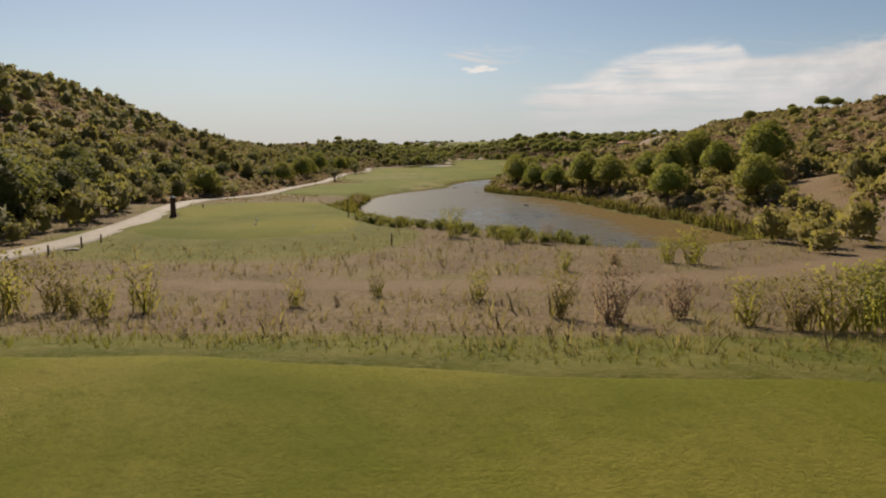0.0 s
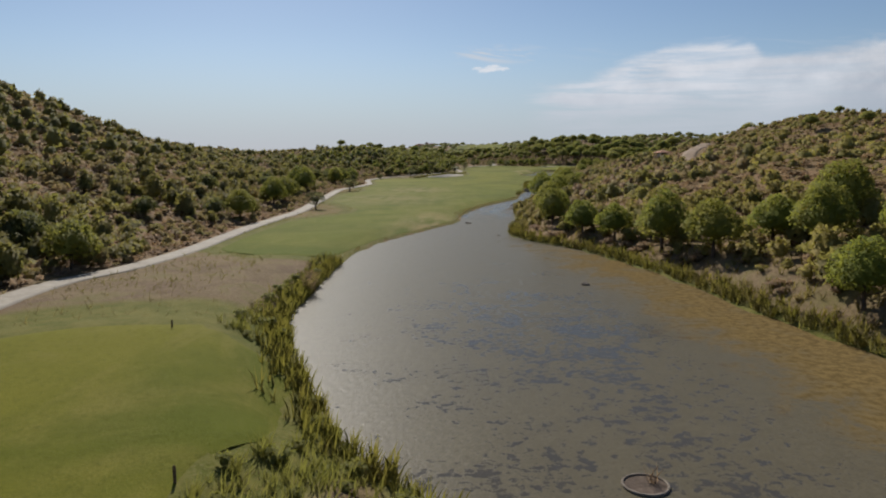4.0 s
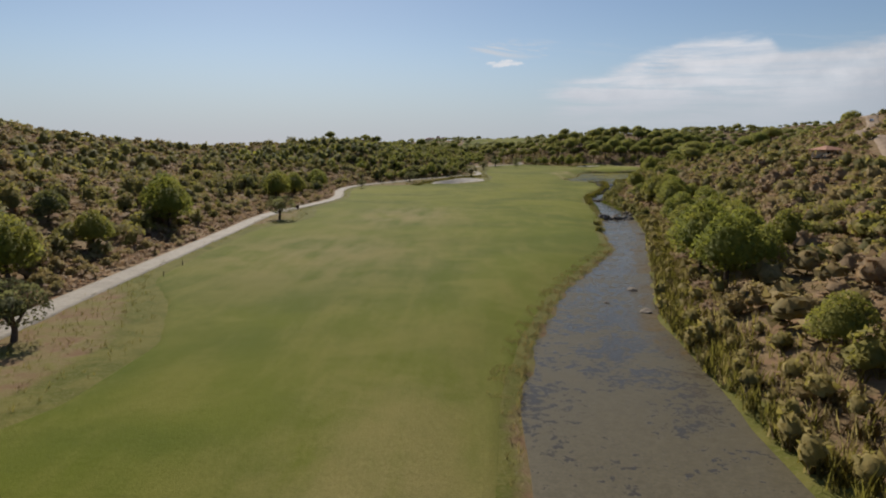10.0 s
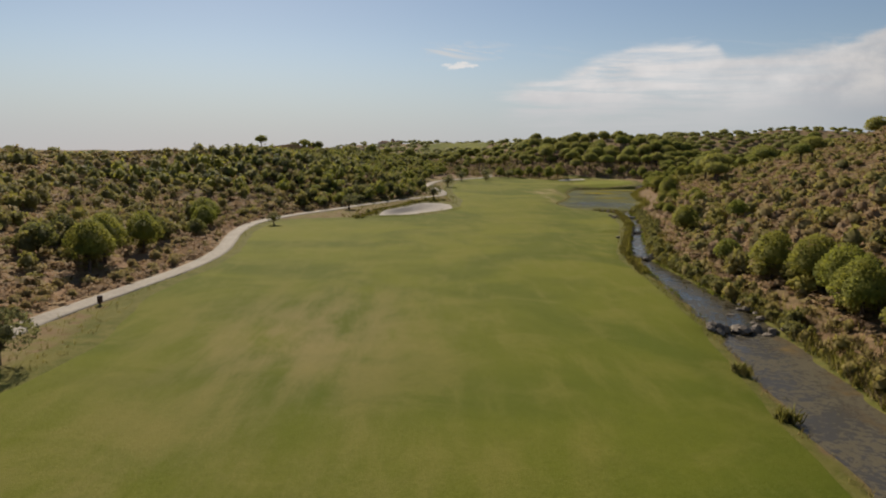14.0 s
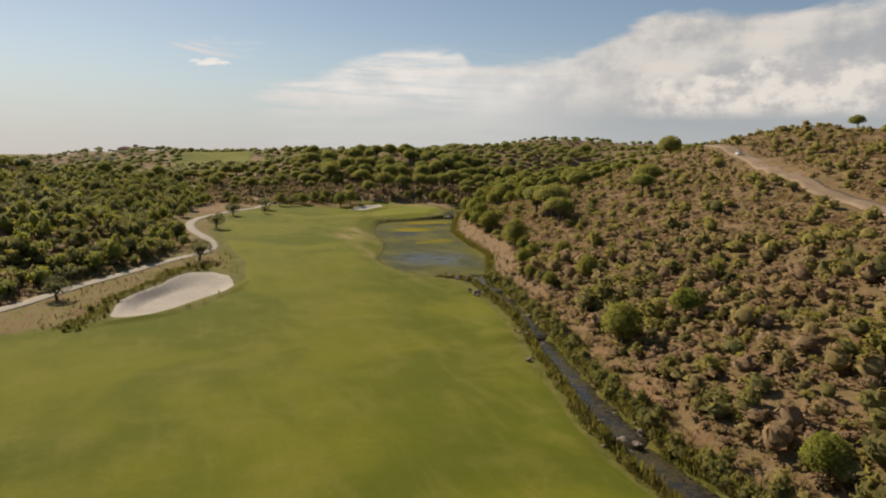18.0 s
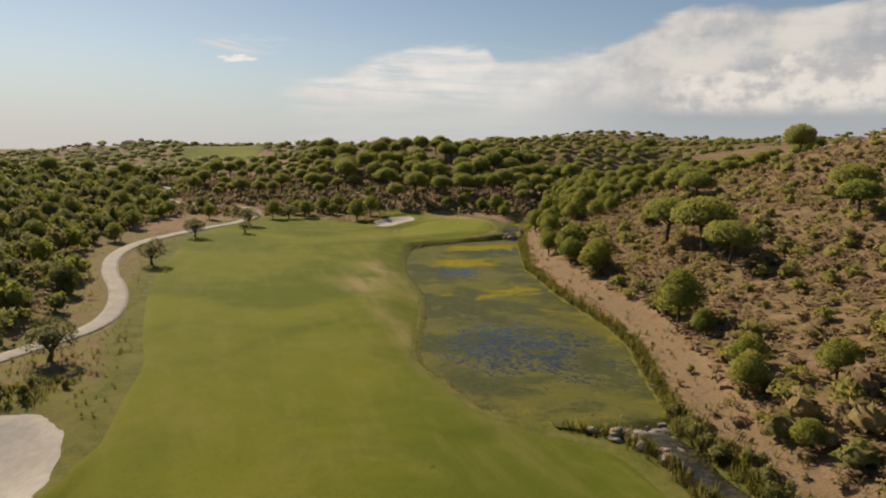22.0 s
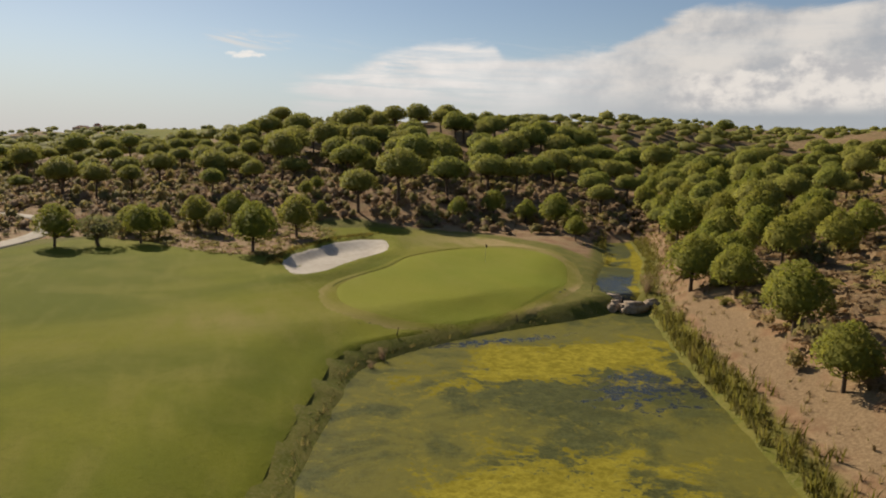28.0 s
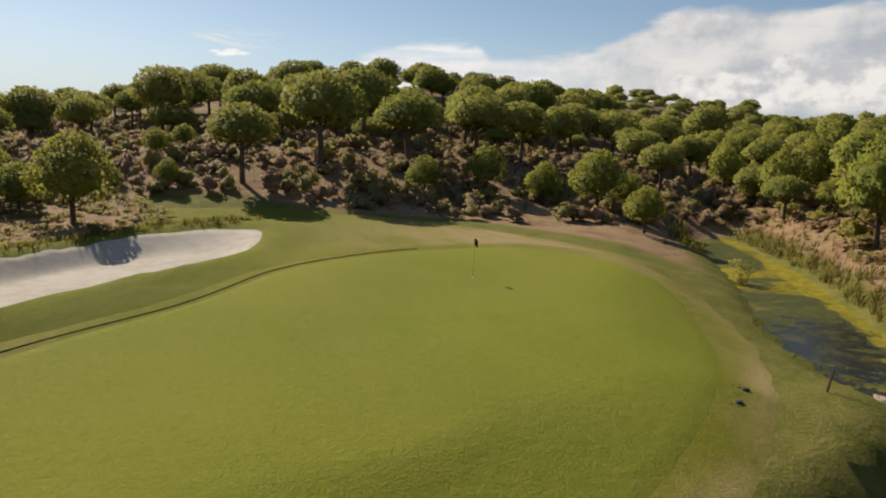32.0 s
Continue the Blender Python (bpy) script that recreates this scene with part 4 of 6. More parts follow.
def tree_kinds(kind, name, count, shell, knobs, leaf, mat, label, group):
    """Some trees of a kind, set aside to be copied."""
    out = []
    for i in range(count):
        r = np.random.RandomState(100 + i * 7 + len(kind))
        out.append((mesh_from("trunk", *trunk(kind, r), BARK), leafy("crown", crown(kind, r, shell, knobs, leaf), mat)))
    return dict(name=name, meshes=out, label=label, group=group)


def plant(kind, x, y, width, tall=1.0):
    """One tree as a thing of trunk and crown."""
    trunk_mesh, crown_mesh = kind["meshes"][rng.randint(len(kind["meshes"]))]
    root = new(kind["name"])
    root.matrix_basis = pose(x, y, lie(x, y), rng.uniform(-4, 4), rng.uniform(-4, 4), rng.uniform(0, 360)) @ Matrix.Diagonal((width, width, width * tall, 1))
    tagged(root, kind["label"], "tree", kind["group"])
    part("trunk", trunk_mesh, root)
    part("crown", crown_mesh, root)


def scatter(name, templates, pos, scale, mat, label, category, tall=None, tilt=0.0):
    """Many small plants as one object."""
    vs, fs, ns, at = [], [], [], 0
    pick = rng.randint(0, len(templates), len(pos))
    turn = rng.uniform(0, 2 * math.pi, len(pos))
    tall = np.ones(len(pos)) if tall is None else tall
    for t, (v, f, nv) in enumerate(templates):
        idx = np.where(pick == t)[0]
        if not len(idx):
            continue
        c, s = np.cos(turn[idx])[:, None], np.sin(turn[idx])[:, None]
        sc = scale[idx][:, None]
        x = (v[None, :, 0] * c - v[None, :, 1] * s) * sc + pos[idx, 0][:, None]
        y = (v[None, :, 0] * s + v[None, :, 1] * c) * sc + pos[idx, 1][:, None]
        z = v[None, :, 2] * sc * tall[idx][:, None] + pos[idx, 2][:, None]
        vs.append(np.stack([x, y, z], -1).reshape(-1, 3))
        ns.append(np.stack([nv[None, :, 0] * c - nv[None, :, 1] * s, nv[None, :, 0] * s + nv[None, :, 1] * c, np.repeat(nv[None, :, 2], len(idx), 0)], -1).reshape(-1, 3))
        fs.append((f[None] + (np.arange(len(idx)) * len(v))[:, None, None]).reshape(-1, 3) + at)
        at += len(idx) * len(v)
    me = mesh_from(name, np.vstack(vs), np.vstack(fs), mat, normals=np.vstack(ns))
    return tagged(part(name, me), label, category, kind="stuff")


def shrub(r, clumps, per, leaf, fill=0.8, open_top=0.0):
    """A low bush one metre in radius."""
    a, q = r.uniform(0, 2 * math.pi, clumps), np.sqrt(r.uniform(0, 1, clumps)) * 0.72
    cen = np.column_stack([q * np.cos(a), q * np.sin(a), 0.25 + 0.42 * np.sqrt(1 - q * q) * r.uniform(0.6, 1.2, clumps)])
    dirs = r.normal(0, 1, (clumps, per, 3))
    dirs /= np.linalg.norm(dirs, axis=2)[..., None]
    dirs[..., 2] = np.abs(dirs[..., 2])
    pts = cen[:, None] + dirs * r.uniform(0.18, 0.4, (clumps, per, 1))
    out = pts * np.array([0.9, 0.9, 0.7]) + dirs * 0.4
    pieces = [leaves(pts.reshape(-1, 3), out.reshape(-1, 3), leaf, r, 1.6, 1.6)]
    if fill:
        v, f, nv = core(np.array([0.72, 0.72, 0.5]) * fill, np.array([0, 0, 0.3]), r, 0.25, 3, 6)
        pieces.append((v, f, nv * 0.7 + np.array([0, 0, 0.7])))
    return join(pieces)


def tuft(r, blades, width, lean):
    """Grass or reed: thin bent blades one metre tall."""
    v, f, nrm = [], [], []
    for i in range(blades):
        a, b = r.uniform(0, 6.28), r.uniform(0, 6.28)
        q, h = r.uniform(0, 0.3), r.uniform(0.55, 1.05)
        base = np.array([q * math.cos(a), q * math.sin(a), -0.05])
        mid = base + np.array([lean * 0.35 * math.cos(b), lean * 0.35 * math.sin(b), h * 0.55])
        tip = base + np.array([lean * math.cos(b), lean * math.sin(b), h])
        side = np.array([-math.sin(b + 0.6), math.cos(b + 0.6), 0]) * width
        k = len(v)
        v += [base - side, base + side, mid + side * 0.8, mid - side * 0.8, tip]
        f += [(k, k + 1, k + 2), (k, k + 2, k + 3), (k + 3, k + 2, k + 4)]
        nrm += [(0.45 * math.cos(b), 0.45 * math.sin(b), 0.9)] * 5
    return np.array(v), np.array(f), np.array(nrm)


def random_points(count, x0, x1, y0, y1, keep):
    """Random ground points inside a box for which keep(x, y) holds."""
    x, y = rng.uniform(x0, x1, count), rng.uniform(y0, y1, count)
    ok = keep(x, y)
    x, y = x[ok], y[ok]
    return np.column_stack([x, y, ground(x, y)])


def apart(points, gap):
    """Drops points nearer than gap to one kept before."""
    cells, out = {}, []
    for p in points:
        c = (int(p[0] // gap), int(p[1] // gap))
        close = any(math.hypot(p[0] - q[0], p[1] - q[1]) < gap for i in (-1, 0, 1) for j in (-1, 0, 1) for q in cells.get((c[0] + i, c[1] + j), ()))
        if not close:
            cells.setdefault(c, []).append(p)
            out.append(p)
    return np.array(out)


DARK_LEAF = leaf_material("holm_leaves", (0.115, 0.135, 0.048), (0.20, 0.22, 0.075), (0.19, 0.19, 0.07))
STONE = tree_kinds("stone", "stone_pine", 10, 1500, 34, 0.042, PINE, "umbrella-shaped stone pine with bare dark trunk", "stone pines on the slopes")
FINE = tree_kinds("young", "young_pine", 8, 2300, 44, 0.034, YOUNG, "bushy young pine with bright green rounded crown", "young pines by the water")
BUSHY = tree_kinds("young", "young_pine", 8, 1150, 38, 0.044, YOUNG, "bushy young pine with bright green rounded crown", "young pines by the water")
OLIVES = tree_kinds("olive", "olive_tree", 4, 1700, 22, 0.032, OLIVE, "small grey-green olive tree beside the cart path", "olive trees by the path")

YOUNG_LAKE = [(36, 79, 5.3), (31, 95, 5.6), (48, 103, 7.5), (43, 108, 5.7), (38, 114, 6.4), (35, 119, 5.7), (29, 120, 6.1), (45, 124, 7.6), (26, 129, 6.7), (23, 141, 5.4), (20, 149, 5.3), (17, 161, 5.7), (18, 168, 6.2), (-40, 173, 6.0), (21, 181, 4.2), (21, 199, 4.0), (-42, 205, 6.2), (-43, 220, 6.5), (23, 223, 6.5), (26, 229, 3.3), (24, 233, 7.3), (-46, 240, 5.1), (27, 243, 5.2)]
YOUNG_STREAM = [(-47, 264, 7.3), (-51, 271, 7.0), (34, 273, 6.1), (38, 285, 4.5), (40, 293, 4.4), (41, 301, 6.2), (43, 307, 6.4), (44, 315, 6.4), (43, 323, 6.0), (44, 330, 2.6), (-49, 331, 6.6), (43, 336, 4.1), (-50, 338, 6.8), (-49, 350, 6.1), (51, 374, 5.5), (62, 375, 4.5), (-49, 382, 5.5), (-51, 389, 6.5), (57, 390, 2.6), (67, 407, 4.5), (60, 409, 3.2), (62, 420, 2.8), (74, 428, 4.3)]
YOUNG_POND = [(66, 431, 3.9), (71, 436, 3.8), (75, 448, 3.2), (76, 454, 6.6), (84, 488, 6.0), (87, 492, 5.6), (86, 500, 5.2), (89, 505, 6.6), (89, 515, 4.8), (94, 525, 4.1), (100, 535, 5.4), (105, 547, 5.1), (106, 555, 6.5), (113.7, 594, 3.7), (115, 603.6, 5.9), (119.3, 605.1, 3.8)]
YOUNG_GREEN = [(61.4, 586.9, 6.3), (68.6, 599.2, 6.0), (64, 605, 4.0), (54.4, 606.3, 5.0), (60, 609.8, 5.5), (57, 602, 3.8), (37, 593, 5.4), (47, 596, 4.9), (49, 601, 4.2), (45, 604, 4.4), (74.4, 613.8, 2.5), (73.2, 623.5, 2.9), (76, 627.9, 2.9), (99, 610.5, 3.9), (106.4, 612.1, 4.8), (111.3, 608.3, 4.1)]
for group in (YOUNG_LAKE, YOUNG_STREAM, YOUNG_POND, YOUNG_GREEN):
    for x, y, w in group:
        plant(FINE, x, y, w * 1.08, rng.uniform(0.85, 1.0))
for x, y, w in ((-32, 204, 4.6), (-37, 290, 5.4), (-37, 394, 3.1), (-23.5, 430, 4.5), (0.5, 463, 5.6), (7.5, 520, 5.2), (15, 554, 5.0), (27, 561, 3.5), (29, 576, 5.6), (42, 594, 5.2)):
    plant(OLIVES, x, y, w * 1.1, rng.uniform(0.85, 1.0))
HOLM = tree_kinds("young", "evergreen_tree", 5, 1400, 36, 0.042, DARK_LEAF, "dense dark evergreen tree at the foot of the slope", "evergreen trees by the path")
for x, y, w in ((-35.5, 54, 7.6), (-37, 60, 6.8), (-38, 69, 6.6), (-41, 78, 6.4), (-44, 66, 6.0), (-47, 88, 6.0), (-42, 46, 6.5), (-45, 104, 5.0), (-47, 118, 5.5), (-53, 340, 6.0), (-56, 352, 6.2), (-52, 362, 5.4), (-58, 335, 6.0), (-47.5, 372, 4.4), (-60, 346, 5.5), (-43, 168, 4.6), (-48, 150, 4.4), (-52, 190, 5.0), (-50, 228, 5.6), (-55, 246, 5.0)):
    plant(HOLM, x, y, w, rng.uniform(0.7, 0.85))
plant(BUSHY, -39.5, 114, 6.0, 0.85)
for x, y in apart(np.column_stack([rng.uniform(108, 200, 420), rng.uniform(552, 640, 420)]), 4.3):
    gap = x - WATER_R(y)
    if 4 < gap < 34:
        plant(BUSHY, x, y, rng.uniform(3.8, 6.4), rng.uniform(0.85, 1.2))
PINES = [(98, 470, 8.5), (128, 472, 7.3), (103, 482, 10.5), (137, 481, 8.5), (104, 494, 9.5), (149, 541, 9.5), (155, 553, 10.5), (81.4, 615, 7.4), (89.6, 618.3, 9.4), (100.6, 621.4, 8.4), (110, 624.2, 8.8), (117, 625.7, 7.4), (137.5, 647.7, 9.7), (142.6, 643.5, 8.5), (62.8, 648, 7.4), (57, 646.3, 7.6), (46.3, 652.8, 7.2), (75.3, 684.1, 9.0), (87.9, 688.7, 10.0), (103.9, 695.7, 9.4), (116, 698, 8.4), (98, 723, 8.6), (81.4, 751.8, 9.0), (148.4, 639.6, 7.9), (144.8, 626.1, 6.2), (224, 578, 12.5), (320, 801, 11.0), (84, 782, 8.5), (-97, 644.6, 7.6), (-74, 654, 7.2), (247, 496, 6.5), (165, 305, 7.0), (150, 300, 5.5), (141, 322, 6.0), (185, 330, 7.0)]
for i, (x, y, w) in enumerate(PINES):
    if i < 7:
        plant(STONE, x, y, w * 1.12, rng.uniform(0.7, 0.8))
    else:
        plant(STONE, x, y, w, rng.uniform(0.85, 1.05))


def pine_wood():
    """The pine wood behind the green and on the slopes round it: nearest as things, the rest as one wood."""
    def keep(x, y):
        bare = bump_at(x, y, 78, 628, 9, 9, 1) + bump_at(x, y, 60, 655, 10, 8, 0.8) + bump_at(x, y, 110, 612, 12, 6, 1)
        start_gap = ripple(x, y, 20, 27) < np.where(y < 665, 0.0, -0.5)
        valley = (np.abs(x - (115 + (y - 580) * 0.62)) < 5) & (y < 640)
        start = np.where(x > 128, 575 + (x - 128) * 0.1, 630)
        start = np.where(x < 70, 626 + (70 - x) * 0.2, start)
        thin = (ripple(x, y, 26, 23) < -0.35) & (x < 128) & (y < 690) | start_gap & (x < 122)
        return ~thin & (np.hypot(x + 46, y - 690) > 20) & (y > start) & (bare < 0.6) & ~valley & (near_line(x, y, PATH_LINE) > 5) & (near_line(x, y, ROAD_LINE) > 8)
    pts = random_points(4200, -60, 330, 575, 800, keep)
    pts = apart([*[(a, b, 0) for a, b, _ in PINES], *pts], 6.4)[len(PINES):]
    pts = pts[np.argsort(np.hypot(pts[:, 0] - 90, pts[:, 1] - 560))]
    for x, y, _ in pts[:270]:
        plant(STONE, x, y, (6.0 + 4.6 * rng.uniform() ** 1.4) * (0.72 if x > 128 and y < 660 or x < 66 else 1.0), rng.uniform(0.8, 1.1))
    far = random_points(15000, -520, 900, 640, 1500, lambda x, y: (ripple(x, y, 130, 21) > np.where(x < 60, -0.9, -0.45)) & (y > 780 - 130 * (x < -60)) & (near_line(x, y, ROAD_LINE) > 8) & (((x - 30) / 36) ** 2 + ((y - 900) / 118) ** 2 > 1) & (np.hypot(x + 46, y - 690) > 20))
    far = np.vstack([pts[270:], apart(far, 8.0)])
    distant = far[:, 1] > 950
    plain = [crown("stone", np.random.RandomState(75 + i), 8, 12, 0.16, 4, 7, 1.0) for i in range(6)]
    plain = [(v - np.array([0, 0, 0.34]), f, nv) for v, f, nv in plain]
    scatter("distant_wood", plain, far[distant], rng.uniform(5.5, 9.5, distant.sum()), PINE, "distant stone pines on the horizon", "wood", rng.uniform(0.6, 0.9, distant.sum()))
    far = far[~distant]
    cheap = [crown("stone", np.random.RandomState(60 + i), 26, 14, 0.12, 5, 9, 0.95) for i in range(8)]
    cheap = [(v - np.array([0, 0, 0.34]), f, nv) for v, f, nv in cheap]
    scatter("pine_wood", cheap, far, rng.uniform(5.0, 9.0, len(far)), PINE, "distant stone pine wood on the hills", "wood", rng.uniform(0.6, 0.95, len(far)))


pine_wood()

# ---- scrub on the slopes ----


def slope_points(count, x0, x1, y0, y1, lo, hi, thin):
    """Points on the slopes, lo to hi metres beyond the foot on either side."""
    def keep(x, y):
        d = np.maximum(FOOT_L(y) - x, x - FOOT_R(y))
        ok = (d > lo) & (d < hi) & (water_side(x, y) > 2.5) & (fairway_side(x, y) > 3)
        ok &= (near_line(x, y, PATH_LINE) > 4.0) & (near_line(x, y, ROAD_LINE) > 5.5) & (near_line(x, y, TRACK_LINE) > 3)
        past = x - WATER_R(y)
        ok &= ~((past < 7.5) & (past > 2) & (y > 400) & (y < 560))
        return ok & (rng.uniform(0, 1, len(x)) < thin(x, y, d))
    return random_points(count, x0, x1, y0, y1, keep)


def airy(r):
    """A loose bush about a metre wide, of separate leafy sprays."""
    v, f, nv = shrub(r, 9, 14, 0.19, 0.55)
    return v * np.array([0.5, 0.5, 0.62]), f, nv


fine_shrubs = [shrub(np.random.RandomState(i), 10, 13, 0.2, 0.6) for i in range(8)]
dome_shrubs = [crown("bush", np.random.RandomState(160 + i), 130, 16, 0.115, 5, 8, 0.68) for i in range(6)] + [airy(np.random.RandomState(230 + i)) for i in range(6)]
far_domes = [crown("bush", np.random.RandomState(190 + i), 26, 11, 0.17, 4, 7, 0.84) for i in range(10)]


def bushes(name, pos, scale, mat, label, tall):
    """Rounded bushes: fully leaved ones on the lower slopes, simpler ones further up."""
    pair = rng.uniform(0, 1, len(pos)) < 0.5
    aside = pos[pair] + rng.normal(0, 0.42, (pair.sum(), 3)) * scale[pair][:, None]
    aside[:, 2] = ground(aside[:, 0], aside[:, 1])
    pos, scale, tall = np.vstack([pos, aside]), np.append(scale, scale[pair] * rng.uniform(0.45, 0.85, pair.sum())), np.append(tall, tall[pair] * 0.9)
    up = np.maximum(FOOT_L(pos[:, 1]) - pos[:, 0], pos[:, 0] - FOOT_R(pos[:, 1])) > 34
    scatter(name, dome_shrubs, pos[~up], scale[~up], mat, label, "bushes", tall[~up])
    scatter("far_" + name, far_domes, pos[up], scale[up], mat, label + " higher up", "bushes", tall[up])


mid_shrubs = [shrub(np.random.RandomState(130 + i), 9, 10, 0.24, 0.55) for i in range(8)]
low_shrubs = [shrub(np.random.RandomState(20 + i), 4, 4, 0.46, 0) for i in range(8)]
left_thin = lambda x, y, d: np.where(x < 0, 1.0, 0.75) * np.clip(1.25 - d / 160, 0.15, 1)
p = slope_points(32000, -270, 270, -20, 640, 3, 240, left_thin)
kinds = rng.uniform(0, 1, len(p)) - 0.12 * (p[:, 0] > 0) + 0.3 * ripple(p[:, 0], p[:, 1], 30, 31)
for name, mat, lo, hi, a, b, label in (("scrub", SCRUB, 0.62, 9, 0.35, 1.1, "olive-green scrub bushes covering the hillsides"), ("dry_scrub", DRYLEAF, -9, 0.62, 0.45, 1.5, "brown dried scrub covering the hillsides")):
    q = p[(kinds > lo) & (kinds <= hi)]
    scatter(name, low_shrubs, q, a + (b - a) * rng.uniform(0, 1, len(q)) ** 1.3, mat, label, "scrub", rng.uniform(0.35, 0.75, len(q)))
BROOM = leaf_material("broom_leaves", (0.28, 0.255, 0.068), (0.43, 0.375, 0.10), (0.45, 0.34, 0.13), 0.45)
p = apart(slope_points(33000, -260, 260, 0, 640, 3, 225, lambda x, y, d: np.where(x < 0, 0.9, 0.75) * np.clip(1.15 + 0.5 * ripple(x, y, 30, 51), 0.2, 1)), 3.5)
q = rng.uniform(0, 1, len(p)) < np.where(p[:, 0] < 0, 0.5, 0.8)
bushes("broom_bushes", p[q], 1.7 + 3.4 * rng.uniform(0, 1, q.sum()) ** 1.6, BROOM, "rounded yellow-green broom bushes on the slopes", rng.uniform(0.48, 0.85, q.sum()))
bushes("slope_shrubs", p[~q], 1.6 + 3.2 * rng.uniform(0, 1, (~q).sum()) ** 1.4, SCRUB, "rounded olive shrubs on the slopes", rng.uniform(0.48, 0.85, (~q).sum()))
p = np.vstack([slope_points(46000, 8, 250, 60, 600, 2, 165, lambda x, y, d: np.clip(1.3 - d / 140, 0.3, 1) * ((d > 10) | (y > 260))), slope_points(30000, -150, 0, 20, 620, 2, 110, lambda x, y, d: np.clip(1.2 - d / 120, 0.3, 1))])
brown = rng.uniform(0, 1, len(p)) + 0.35 * ripple(p[:, 0], p[:, 1], 22, 71) < 0.68
for name, q, mat, label in (("brown_undergrowth", p[brown], DRYLEAF, "brown low undergrowth between the bushes"), ("olive_undergrowth", p[~brown], SCRUB, "olive low undergrowth between the bushes")):
    scatter(name, low_shrubs, q, rng.uniform(0.6, 1.5, len(q)), mat, label, "scrub", rng.uniform(0.35, 0.8, len(q)))
DARK = leaf_material("evergreen_leaves", (0.17, 0.175, 0.06), (0.28, 0.265, 0.095), (0.31, 0.25, 0.10))
p = apart(slope_points(9000, -130, 120, -10, 600, 2.5, 90, lambda x, y, d: np.where(x < 0, 1.0 * np.exp(-d / 80), 0.14 * np.exp(-d / 30))), 3.2)
bushes("evergreen_bushes", p, rng.uniform(2.0, 4.8, len(p)), DARK, "tall dark evergreen bushes on the slopes", rng.uniform(0.8, 1.2, len(p)))



def loop_keep(x, y):
    return (near_line(x, y, PATH_LINE) > 2.6) & (fairway_side(x, y) > 3) & (water_side(x, y) > 6) & (np.hypot(x + 46, y - 690) > 18)


p = random_points(1900, -60, 60, 400, 720, lambda x, y: loop_keep(x, y) & ((x < FOOT_L(y) + 2) | (y > 590)))
scatter("path_scrub", dome_shrubs, p[::2], rng.uniform(0.8, 2.8, len(p[::2])), SCRUB, "olive-green bushes along the cart path", "bushes", rng.uniform(0.8, 1.3, len(p[::2])))
scatter("path_thicket", low_shrubs, p[1::2], rng.uniform(0.4, 1.1, len(p[1::2])), DRYLEAF, "brown dry bushes along the cart path", "bushes")
p = apart(random_points(9000, -130, 12, 432, 690, lambda x, y: loop_keep(x, y) & (near_line(x, y, PATH_LINE) > 3.4) & ((FOOT_L(y) - x > 1) | (y > 628)) & (x < 6 + 0.3 * np.maximum(y - 640, 0)) & (FOOT_L(y) - x < 75)), 3.6)
near = FOOT_L(p[:, 1]) - p[:, 0] < 26
for name, pick, shapes, mat, label in (("green_thicket", near, dome_shrubs, YOUNG, "dense green thicket of young pines beside the path"), ("far_green_thicket", ~near, far_domes, YOUNG, "dense green thicket of young pines up the slope")):
    q = p[pick]
    dark = rng.uniform(0, 1, len(q)) < 0.45
    scatter(name, shapes, q[~dark], rng.uniform(2.6, 5.4, (~dark).sum()), mat, label, "bushes", rng.uniform(0.75, 1.1, (~dark).sum()))
    scatter(name.replace("green", "dark"), shapes, q[dark], rng.uniform(2.4, 5.2, dark.sum()), DARK_LEAF, label.replace("green thicket of young pines", "dark thicket of evergreens"), "bushes", rng.uniform(0.75, 1.1, dark.sum()))
near_bunker = random_points(700, -24, 14, 405, 475, lambda x, y: (fairway_side(x, y) > 0.8) & (near_line(x, y, PATH_LINE) > 1.9) & (x > np.interp(y, PATH_LINE[:480, 1], PATH_LINE[:480, 0])) & (ellipse(BUNKERS[0], x, y) > 1.12))
scatter("bunker_tussocks", [tuft(np.random.RandomState(80 + i), 14, 0.03, 0.5) for i in range(4)], near_bunker, rng.uniform(0.3, 0.9, len(near_bunker)), REED, "tussocks of rough grass behind the bunker", "grass")

# ---- reeds and grasses ----
reed_tufts = [tuft(np.random.RandomState(40 + i), 8, 0.033, 0.4) for i in range(6)]
grass_tufts = [tuft(np.random.RandomState(50 + i), 5, 0.03, 0.6) for i in range(6)]


def shore(edge, side, y0, y1, per_metre, spread_out, lo=0.1):
    k = int((y1 - y0) * per_metre)
    y = rng.uniform(y0, y1, k)
    x = edge(y) + side * (lo + np.abs(rng.normal(0, spread_out, k)))
    return np.column_stack([x, y, np.maximum(ground(x, y), water_level(y) - 0.05)])


reed_beds = [shore(WATER_R, 1, 52, 165, 11, 1.3), shore(WATER_R, 1, 165, 300, 9, 1.6), shore(WATER_L, -1, 52, 128, 10, 1.0), shore(WATER_R, 1, 300, 430, 7, 1.2), shore(WATER_R, 1, 430, 556, 9, 1.1), shore(WATER_R, 1, 557, 640, 10, 2.2), shore(WATER_L, -1, 590, 640, 8, 1.3)]
p = np.vstack(reed_beds)
p = p[p[:, 1] > 50]
scatter("reeds", reed_tufts, p, rng.uniform(0.7, 1.5, len(p)) * np.where(p[:, 1] > 550, 0.7, 1.0), REED, "yellow-green reeds lining the water's edge", "reeds")
p = np.vstack([shore(WATER_L, -1, 128, 300, 2.5, 0.35), shore(WATER_L, -1, 300, 430, 4, 0.5), shore(WATER_L, -1, 434, 556, 3, 0.25)])
